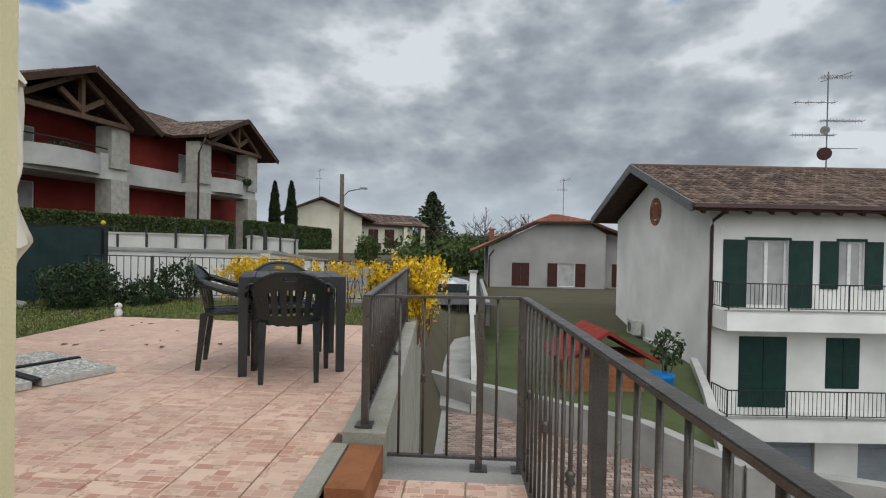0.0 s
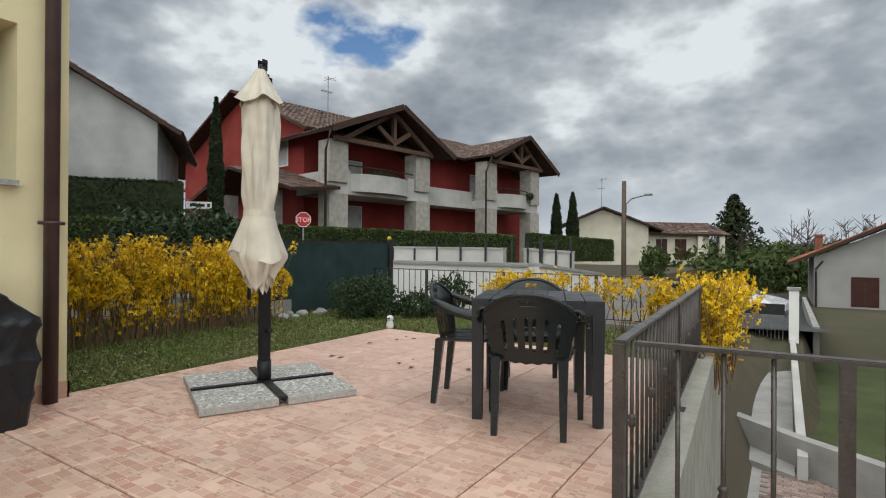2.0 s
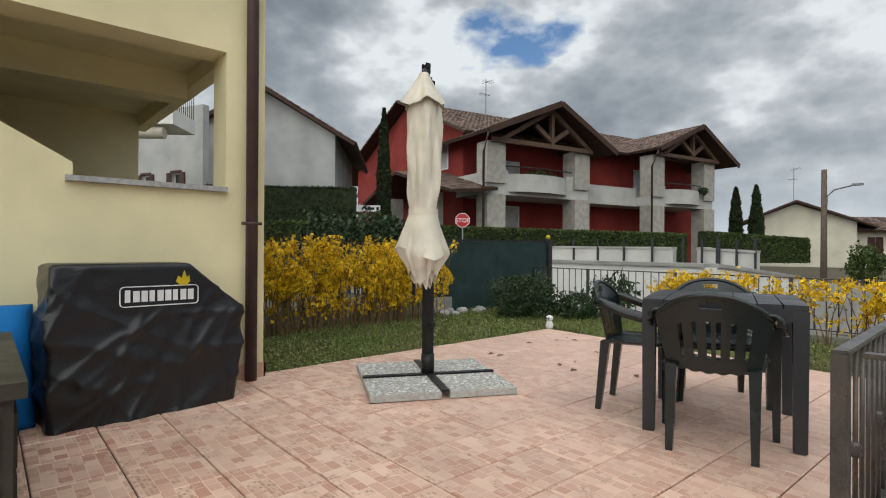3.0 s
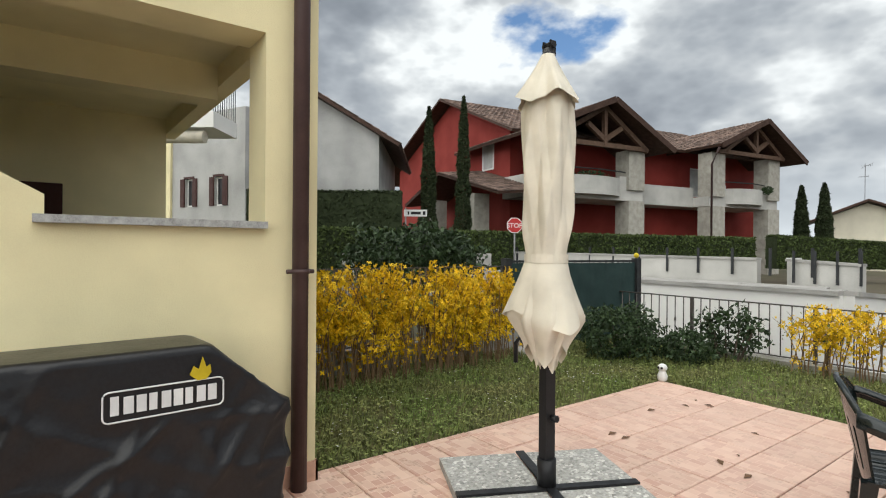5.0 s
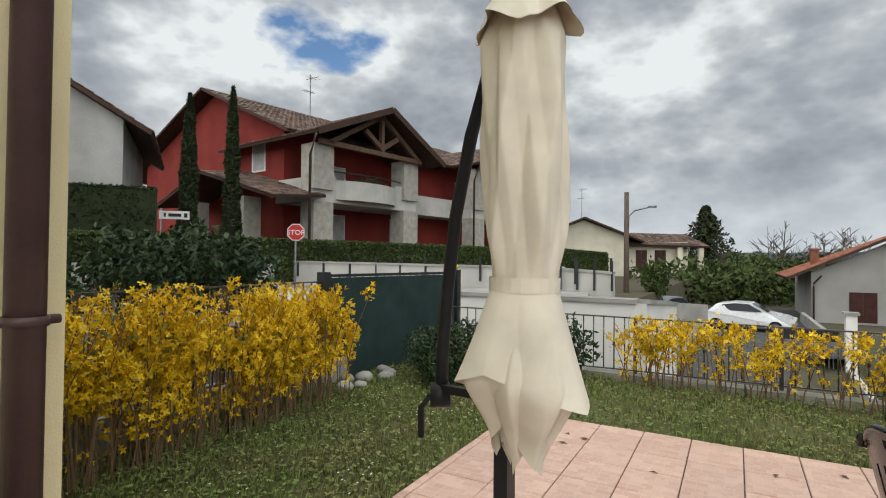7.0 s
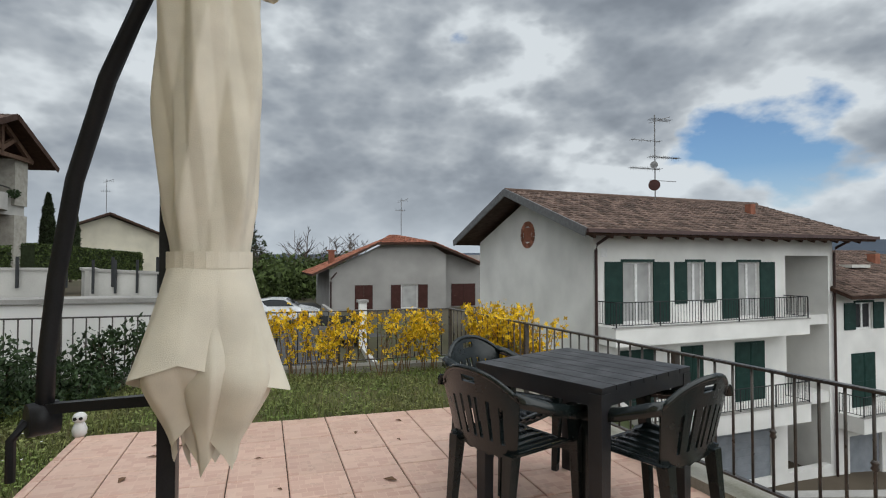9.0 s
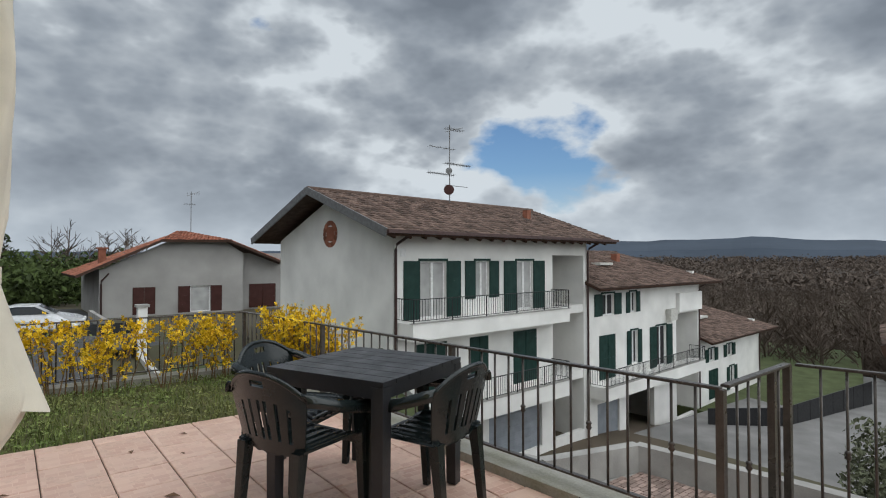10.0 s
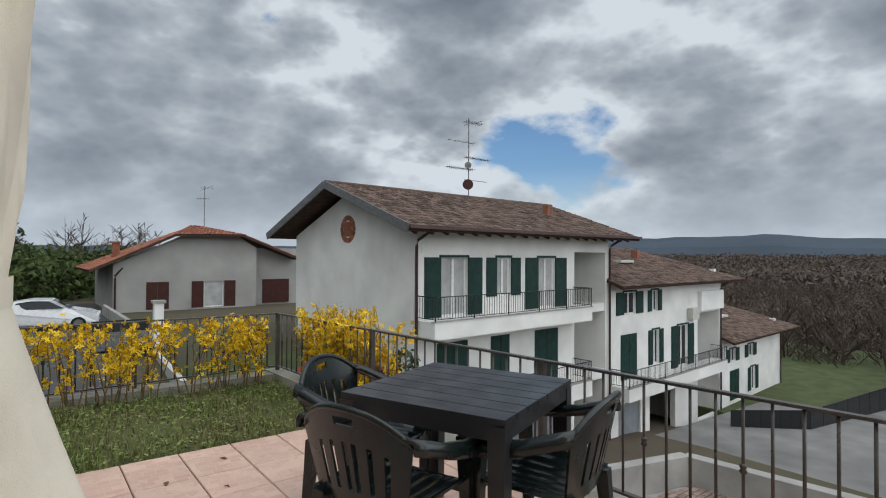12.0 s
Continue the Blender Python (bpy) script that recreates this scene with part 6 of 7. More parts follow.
def tiled(parent, p0, p1, p2, p3, mat, step=0.36, wide=0.24, seed=1, under=None):
    """A roof slope from eave p0-p1 up to ridge p3-p2: a board below and rows of curved tiles."""
    p0, p1, p2, p3 = (Vector(p) for p in (p0, p1, p2, p3))
    n = (p1 - p0).cross(p3 - p0).normalized()
    if n.z < 0:
        n = -n
    rng = random.Random(seed)
    bm = bmesh.new()
    a = [bm.verts.new(p) for p in (p0, p1, p2, p3)]
    b = [bm.verts.new(p - n * 0.14) for p in (p0, p1, p2, p3)]
    fs = [bm.faces.new(a), bm.faces.new(b[::-1])] + [bm.faces.new((a[i], b[i], b[(i + 1) % 4], a[(i + 1) % 4])) for i in range(4)]
    bmesh.ops.recalc_face_normals(bm, faces=fs)
    roof = part("roof", bm, under or M["wood_dark"], parent)
    up = max((p3 - p0).length, (p2 - p1).length)
    rows = max(2, int(up / step))
    verts, faces = [], []
    for i in range(rows):
        k0, k1 = i / rows, min(1.0, (i + 1.12) / rows)
        l0, r0 = p0.lerp(p3, k0), p1.lerp(p2, k0)
        l1, r1 = p0.lerp(p3, k1), p1.lerp(p2, k1)
        cols = max(2, int(max((r0 - l0).length, 0.3) / wide))
        for j in range(cols):
            c0, c1 = j / cols, (j + 1) / cols
            jig = rng.uniform(-0.02, 0.02)
            q = len(verts)
            lift = 0.045 + rng.uniform(-0.008, 0.012)
            for (L, R, h) in ((l0, r0, 0.03), (l1, r1, 0.0)):
                A, Bq = L.lerp(R, c0 + 0.04 / cols), L.lerp(R, c1 - 0.04 / cols)
                d = (p3 - p0).normalized() * jig
                for f, z in ((0, 0.006), (0.3, lift), (0.7, lift), (1, 0.006)):
                    verts.append(A.lerp(Bq, f) + n * (z + h) + d)
            faces += [(q + e, q + e + 1, q + 5 + e, q + 4 + e) for e in range(3)] + [(q, q + 1, q + 2, q + 3)]
    t = soup("roof_tiles", verts, faces, mat, roof)
    t["kind"] = "stuff"
    return roof


def downpipe(parent, u, v, z0, z1, lean=0.75):
    bm = bmesh.new()
    tube(bm, [(u, v, z0), (u, v, z1 - 0.7), (u, v - 0.08, z1 - 0.5), (u + 0.3, v - lean, z1 - 0.05), (u + 0.3, v - lean, z1)], 0.055, 8)
    part("downpipe", bm, M["brown_pipe"], parent)


def balcony(parent, u0, u1, top, deep=1.0, thick=0.6, rail=0.85):
    s = part("balcony", B((u0, -deep, top - thick, u1, 0.0, top)), M["white"], parent, "white balcony slab with a dark iron railing")
    part("balcony_cap", B((u0 - 0.03, -deep - 0.03, top, u1 + 0.03, -deep + 0.16, top + 0.03)), M["concrete"], s)
    for path in (((u0 + 0.05, 0), (u0 + 0.05, -deep + 0.03)), ((u0 + 0.05, -deep + 0.03), (u1 - 0.05, -deep + 0.03)), ((u1 - 0.05, -deep + 0.03), (u1 - 0.05, 0))):
        (xa, ya), (xb, yb) = path
        L = hypot(xb - xa, yb - ya)
        bm = bmesh.new()
        bar(bm, (xa, ya, top + rail), (xb, yb, top + rail), 0.045, 0.03)
        bar(bm, (xa, ya, top + 0.1), (xb, yb, top + 0.1), 0.03, 0.02)
        n = max(2, int(L / 0.13))
        for i in range(n + 1):
            k = i / n
            x, y = xa + (xb - xa) * k, ya + (yb - ya) * k
            big = i % 14 == 0
            bar(bm, (x, y, top - (0.12 if big else -0.1)), (x, y, top + rail), 0.035 if big else 0.014, 0.035 if big else 0.014)
        part("balcony_rail", bm, M["dark_iron"], s)


def white_house_one():
    h = thing("white_house", "white plastered house with dark green shutters and balconies", "house", pose(8.52, 17.3, 0.2, 0, 0, 3.0), group="white row houses")
    D, E, R, Lr = 8.7, 2.22, 4.05, 13.6
    base = -7.9
    ops = [(1.25, 2.57, -1.05, 1.12), (4.2, 5.02, -0.42, 1.12), (6.8, 7.95, -1.05, 1.12), (1.06, 2.6, -4.3, -1.99), (3.87, 4.96, -3.65, -1.99), (6.58, 8.19, -4.3, -1.99), (9.45, 12.05, -7.4, 1.38), (1.0, 3.6, -7.4, -5.25), (5.0, 8.6, -7.4, -5.25)]
    facade(h, M["white"], 0, 12.35, base, E, 0, 0.3, ops)
    # gable walls
    for u in (0.0, 12.05):
        bm = bmesh.new()
        m = Matrix(((0, 1, 0, u), (1, 0, 0, 0.3), (0, 0, 1, 0), (0, 0, 0, 1)))
        extrude_poly(bm, [(0, base), (D, base), (D, E - 0.15), (D / 2, R - 0.42), (0, E - 0.15)], 0, 0.3, m)
        part("wall", bm, M["white"], h)
    part("wall", B((0.3, D, base, 12.05, D + 0.3, E)), M["white"], h)
    part("inner_wall", B((9.15, 0.3, base, 9.45, 4.0, 1.9), (9.45, 3.7, base, 12.05, 4.0, 1.9)), M["white"], h)
    part("inner_floor", B((9.45, 0.05, -1.5, 12.05, 3.7, -1.1)), M["white"], h)
    part("inner_floor", B((9.45, 0.05, -4.8, 12.05, 3.7, -4.35)), M["white"], h)
    o = 1.0
    tiled(h, (-o, -o, E - 0.12), (Lr, -o, E - 0.12), (Lr, D / 2 + 0.15, R), (-o, D / 2 + 0.15, R), M["roof"], seed=2)
    tiled(h, (Lr, D + 1.3, E - 0.12), (-o, D + 1.3, E - 0.12), (-o, D / 2 + 0.15, R), (Lr, D / 2 + 0.15, R), M["roof"], seed=3)
    for k in range(20):
        u = -0.6 + k * 0.7
        bm = bmesh.new()
        bar(bm, (u, -0.9, E - 0.27), (u, 0.2, E + 0.02 + 0.14), 0.1, 0.14)
        part("rafter", bm, M["wood_dark"], h)
    bm = bmesh.new()
    bar(bm, (-o, -o - 0.05, E - 0.1), (Lr, -o - 0.05, E - 0.1), 0.14, 0.12)
    part("gutter", bm, M["brown_pipe"], h)
    for y0, y1 in ((-o, D / 2 + 0.15), (D + 1.3, D / 2 + 0.15)):
        bm = bmesh.new()
        bar(bm, (-o - 0.02, y0, E - 0.15), (-o - 0.02, y1, R - 0.04), 0.06, 0.3)
        part("verge_board", bm, M["galv"], h)
    bm = bmesh.new()
    tube(bm, [(-o, D / 2 + 0.15, R + 0.03), (Lr, D / 2 + 0.15, R + 0.03)], 0.11, 8)
    part("ridge", bm, M["roof"], h)
    # round brick rose in the gable
    bm = bmesh.new()
    m = Matrix.Translation((0, D / 2, 2.25))
    for k in range(16):
        a = 2 * pi * k / 16
        box(bm, -0.03, -0.09, 0.36, 0.05, 0.09, 0.56, m @ Matrix.Rotation(a, 4, "X"))
    rose = part("brick_rose", bm, M["roof_red"], h, "ring of red bricks round a vent")
    part("vent", B((-0.02, D / 2 - 0.3, 1.95, 0.02, D / 2 + 0.3, 2.55)), M["roof_red"], rose)
    S = M["shutter"]
    window(h, 1.25, 2.57, -1.05, 1.12, shutters=0.78, mat_s=S)
    window(h, 4.2, 5.02, -0.42, 1.12, shutters=0.6, mat_s=S)
    window(h, 6.8, 7.95, -1.05, 1.12, shutters=0.85, mat_s=S)
    for q in ((1.06, 2.6, -4.3, -1.99), (3.87, 4.96, -3.65, -1.99), (6.58, 8.19, -4.3, -1.99)):
        window(h, *q, mat_s=S, closed=True)
    for a, b in ((1.0, 3.6), (5.0, 8.6)):
        gd = part("garage_door", B((a, 0.12, -7.4, b, 0.16, -5.25)), M["garage"], h, "pale grey panelled garage door")
        for k in range(7):
            part("panel", B((a + 0.05, 0.1, -7.35 + k * 0.3, b - 0.05, 0.12, -7.1 + k * 0.3)), M["garage"], gd)
    balcony(h, 0.12, 9.4, -1.08)
    balcony(h, 0.15, 9.4, -4.35, thick=0.7)
    downpipe(h, 0.05, -0.1, base, E)
    downpipe(h, 12.3, -0.1, base, E)
    part("house_number", B((0.32, -0.02, 1.28, 0.58, 0.0, 1.58)), M["frame"], h, "small white house number plate")
    for k, (v, z) in enumerate(((5.6, -2.4), (3.7, -2.9))):
        a = thing("air_conditioner", "off-white outdoor air conditioning unit on the gable wall", "air conditioner", pose(8.4, 17.3, 0, 0, 0, 3.0) @ pose(-0.02, v, z), group="air conditioners")
        part("casing", B((-0.34, -0.42, -0.3, -0.02, 0.42, 0.3)), M["ac"], a, bevel=0.02)
        bm = bmesh.new()
        tube(bm, [(-0.35, 0.08, 0), (-0.36, 0.08, 0)], 0.22, 18)
        part("fan_grille", bm, M["galv"], a)
        part("bracket", B((-0.34, -0.35, -0.36, 0.0, -0.31, -0.3), (-0.34, 0.31, -0.36, 0.0, 0.35, -0.3)), M["galv"], a)
    part("chimney", B((10.3, 2.2, 2.9, 10.6, 2.5, 3.75)), M["roof_red"], h)
    antenna("roof_antenna", pose(15.1, 22.0, 4.1), 4.1, True)


def antenna(name, m, high, dish=False):
    t = thing(name, "thin metal television aerial on a roof", "antenna", m, group="aerials")
    bm = bmesh.new()
    tube(bm, [(0, 0, 0), (0, 0, high)], 0.028, 6)
    part("mast", bm, M["galv"], t)
    levels = ((0.95, 0.9, 12), (0.7, 1.3, 4), (0.52, 1.4, 14), (0.38, 1.4, 13), (0.25, 1.2, 0)) if dish else ((0.95, 0.6, 6), (0.7, 0.5, 5))
    for k, (f, ln, n) in enumerate(levels):
        bm = bmesh.new()
        z = high * f
        tl = 0.2 if k == 0 else 0.0
        s = -1 if k % 2 else 1
        tube(bm, [(-0.3 * s, 0, z - tl), (ln * s, 0, z + tl)], 0.016, 5)
        for i in range(n):
            x = s * (-0.25 + (ln + 0.2) * i / max(1, n - 1))
            tube(bm, [(x, -0.22, z), (x, 0.22, z)], 0.008, 4)
            tube(bm, [(x, 0, z - 0.1), (x, 0, z + 0.1)], 0.007, 4)
        part("aerial", bm, M["galv"], t)
    if dish:
        for z, r, mat in ((high * 0.19, 0.26, M["shutter_red"]), (high * 0.42, 0.17, M["galv"])):
            bm = bmesh.new()
            tube(bm, [(-0.18, -0.16, z), (-0.13, -0.10, z), (-0.10, -0.06, z)], [r, r * 0.7, 0.03], 18)
            part("dish", bm, mat, t)


def white_row():
    S = M["shutter"]
    for idx, (u0, u1, E, base, floors) in enumerate(((12.4, 26.1, 0.0, -9.0, ((-1.62, -0.45), (-5.0, -2.65))), (26.2, 37.8, -4.15, -10.2, ((-5.8, -4.9), (-8.45, -6.4))))):
        h = thing("white_house", "smaller white plastered row house with green shutters stepping downhill", "house", pose(8.4, 17.3, 0, 0, 0, 3.0), group="white row houses")
        D, R = 8.7, E + 1.95
        q = u0 + 0.5
        if idx == 0:
            wins = [(q + 1.0, q + 2.2, *floors[0], True), (q + 3.9, q + 4.6, *floors[0], True)]
            low = [(q + 0.7, q + 2.3, floors[1][0], floors[1][1], False), (q + 4.0, q + 4.75, -4.55, -2.65, True), (q + 7.0, q + 8.3, -5.1, -2.65, True)]
            rec = [(22.6, 25.8, -8.8, -2.1)]
            gar = [(13.4, 15.6, -8.8, -6.2), (16.6, 19.6, -8.8, -6.2)]
        else:
            wins = [(q + 0.9, q + 1.9, *floors[0], True), (q + 4.2, q + 5.2, *floors[0], True)]
            low = [(q + 0.9, q + 2.5, floors[1][0], floors[1][1], False), (q + 4.7, q + 5.6, -8.3, -6.6, True)]
            rec, gar = [], []
        allw = wins + low
        facade(h, M["white"], u0, u1, base, E, 0, 0.3, [w[:4] for w in allw] + rec + gar)
        part("wall", B((u1 - 0.3, 0.3, base, u1, D, E + 0.6), (u0, D, base, u1, D + 0.3, E)), M["white"], h)
        if rec:
            part("inner_wall", B((22.3, 0.3, base, 22.6, 3.4, E - 0.3), (22.6, 3.1, base, 25.8, 3.4, E - 0.3)), M["white"], h)
            part("balcony", B((22.6, -0.25, -1.95, 26.0, 0.0, -0.75)), M["white"], h)
            part("garage_door", B((13.4, 0.12, -8.8, 15.6, 0.16, -6.2)), M["garage"], h, "pale grey garage door")
            # near-black panel stands in for the shade deep in the open bay
            part("dark_bay", B((16.3, 3.0, -8.8, 19.9, 3.1, -6.2)), M["dark"], h)
            balcony(h, 12.7, 24.6, -5.1, thick=0.65)
            a = thing("air_conditioner", "off-white outdoor air conditioning unit on the facade", "air conditioner", pose(8.4, 17.3, 0, 0, 0, 3.0) @ pose(21.6, -0.02, -2.05), group="air conditioners")
            part("casing", B((-0.45, -0.34, -0.35, 0.45, -0.02, 0.35)), M["ac"], a, bevel=0.02)
        for w in allw:
            if w[4]:
                window(h, *w[:4], shutters=(w[1] - w[0]) * 0.62, mat_s=S, dark=True)
            else:
                window(h, *w[:4], mat_s=S, closed=True)
        o = 0.9
        tiled(h, (u0 - 0.1, -o, E - 0.1), (u1 + 1.8, -o, E - 0.1), (u1 - 3.0 if idx else u1 - 4.0, D / 2, R), (u0 - 0.1, D / 2, R), M["roof"], seed=4 + idx)
        tiled(h, (u1 + 1.8, D + o, E - 0.1), (u0 - 0.1, D + o, E - 0.1), (u0 - 0.1, D / 2, R), (u1 - 3.0, D / 2, R), M["roof"], seed=6 + idx)
        for k in range(2):
            part("chimney", B((u1 - 6.5 + 1.2 * k, 2.4 + k, E + 0.4, u1 - 6.1 + 1.2 * k, 2.8 + k, E + 1.75)), M["roof_red"], h)
        part("skylight", B((u0 + 4.0, 1.6, E + 1.05, u0 + 5.4, 2.6, E + 1.2)), M["ac"], h)
        downpipe(h, u1 - 0.2, -0.1, base, E, 0.7)


def grey_house():
    h = thing("grey_house", "grey rendered house with brown shutters and a red tiled roof", "house", pose(0, 0, 0))
    y, b = 40.0, -5.2
    w = [(4.0, 5.3, -2.1, -0.35), (7.4, 8.7, -2.1, -0.35), (6.9, 9.1, -4.2, -3.3)]
    facade(h, M["greywall"], 2.2, 10.9, b, 0.75, y, y + 0.3, w)
    bm = bmesh.new()
    extrude_poly(bm, [(2.2, 0.75), (10.9, 0.75), (10.9, 1.9), (9.6, 2.7), (6.2, 2.7), (4.6, 1.9)], y, y + 0.3)
    part("wall", bm, M["greywall"], h)
    part("wall", B((2.2, y + 0.3, b, 2.5, y + 10, 0.8)), M["greywall"], h)
    part("wall", B((10.9, y + 0.8, b, 14.5, y + 1.1, 1.9)), M["greywall"], h)
    window(h, 4.0, 5.3, -2.1, -0.35, v=y, mat_s=M["shutter_red"], closed=True)
    window(h, 7.4, 8.7, -2.1, -0.35, v=y, shutters=0.75, mat_s=M["shutter_red"], leaves=1, lintel=False)
    window(h, 11.6, 13.6, -2.1, -0.35, v=y + 0.75, mat_s=M["shutter_red"], closed=True)
    part("window_sill", B((3.9, y - 0.08, -2.2, 5.4, y, -2.1)), M["concrete"], h)
    part("window_sill", B((6.6, y - 0.08, -2.2, 9.5, y, -2.1)), M["concrete"], h)
    part("vent_grille", B((6.95, y + 0.1, -4.2, 9.05, y + 0.2, -3.3)), M["dark_iron"], h)
    R = M["roof_red"]
    tiled(h, (0.9, y + 9, 0.45), (0.9, y - 0.8, 0.45), (5.6, y - 0.8, 2.75), (7.6, y + 4, 3.45), R, seed=11)
    tiled(h, (5.4, y - 0.8, 2.68), (9.9, y - 0.8, 2.75), (8.0, y + 4, 3.5), (7.4, y + 4, 3.5), R, seed=12)
    tiled(h, (13.9, y - 0.4, 1.2), (13.9, y + 9, 1.2), (7.8, y + 4, 3.45), (9.8, y - 0.8, 2.75), R, seed=13)
    part("chimney", B((2.3, y + 1.2, 1.0, 2.7, y + 1.7, 2.1), (2.2, y + 1.1, 2.1, 2.8, y + 1.8, 2.2)), R, h)
    downpipe(h, 2.3, y - 0.1, b, 0.6, 0.6)
    antenna("roof_antenna", pose(8.4, 44, 3.3), 3.2)
    part("garden_wall", B((1.6, 24.0, -4, 1.8, 39.5, -1.6)), M["concrete"], h)


def old_house():
    ex, ey = -21.6, 13.7
    a = atan2(-2.6, -1.9)
    h = thing("old_house", "old grey house gable with stained bare plaster", "house", pose(ex, ey, 0, 0, 0, math.degrees(a)))
    bm = bmesh.new()
    extrude_poly(bm, [(0.5, 0), (7.2, 0), (7.2, 6.6), (3.7, 8.35), (0.5, 6.5)], 0, -0.4)
    part("wall", bm, M["oldwall"], h)
    part("wall", B((0.5, -9, 0, 0.8, -0.4, 6.5), (6.9, -9, 0, 7.2, -0.4, 6.5)), M["oldwall"], h)
    tiled(h, (-0.5, -9, 6.0), (-0.5, 0.5, 6.0), (3.7, 0.5, 8.55), (3.7, -9, 8.55), M["roof"], seed=21)
    tiled(h, (8.0, 0.5, 6.3), (8.0, -9, 6.3), (3.7, -9, 8.55), (3.7, 0.5, 8.55), M["roof"], seed=22)
    bm = B((4.0, 0.0, 5.3, 4.9, 0.03, 6.3))
    part("patch", bm, M["cream_slab"], h, "bricked-up window patch")


def town_row():
    """Old facades in a street, with a white balcony and an awning, seen through the loggia."""
    h = thing("town_houses", "row of old plastered town houses in a side street", "house", pose(-24.0, 6.6, 0, 0, 0, 24))
    facade(h, M["oldwall"], -2.6, 2.0, 0, 6.9, 0, 0.3, [(-1.7, -1.2, 3.0, 4.2), (0.2, 0.7, 3.0, 4.2)])
    for u in (-1.7, 0.2):
        window(h, u, u + 0.5, 3.0, 4.2, shutters=0.3, mat_s=M["shutter_red"], dark=True, leaves=1)
    facade(h, M["yellow"], -6.0, -2.6, 0, 7.2, -0.1, 0.3, [(-5.2, -4.7, 2.9, 4.2), (-3.9, -3.4, 2.9, 4.2)])
    for u in (-5.2, -3.9):
        window(h, u, u + 0.5, 2.9, 4.2, v=-0.1, mat_s=M["shutter_red"], closed=True)
    facade(h, M["cream"], -11.0, -6.0, 0, 7.0, 0.05, 0.3, [(-9.0, -8.4, 2.9, 4.2), (-7.4, -6.9, 2.9, 4.2)])
    for u in (-9.0, -7.4):
        window(h, u, u + 0.5, 2.9, 4.2, v=0.05, mat_s=M["shutter_red"], closed=True)
    n = thing("balcony_house", "house with a white balcony, iron railing and rolled awning", "house", pose(-15.3, 5.1, 0, 0, 0, 180 + 52))
    part("wall", B((3.2, -0.5, 0.0, 8.0, -0.2, 8.5)), M["yellow"], n)
    s = part("balcony", B((0.0, -0.2, 4.25, 5.0, 1.2, 4.65)), M["white"], n)
    bm = bmesh.new()
    bar(bm, (0.03, 1.15, 5.65), (5.0, 1.15, 5.65), 0.04, 0.03)
    bar(bm, (0.03, -0.15, 5.65), (0.03, 1.2, 5.65), 0.04, 0.03)
    for i in range(40):
        bar(bm, (0.03 + 0.125 * i, 1.15, 4.65), (0.03 + 0.125 * i, 1.15, 5.65), 0.018, 0.018)
    for i in range(10):
        bar(bm, (0.03, -0.15 + 0.13 * i, 4.65), (0.03, -0.15 + 0.13 * i, 5.65), 0.018, 0.018)
    part("balcony_rail", bm, M["dark_iron"], s)
    bm = bmesh.new()
    tube(bm, [(0.3, 1.0, 4.05), (4.8, 1.0, 4.05)], 0.16, 12)
    part("awning", bm, M["canvas"], n, "rolled cream awning")


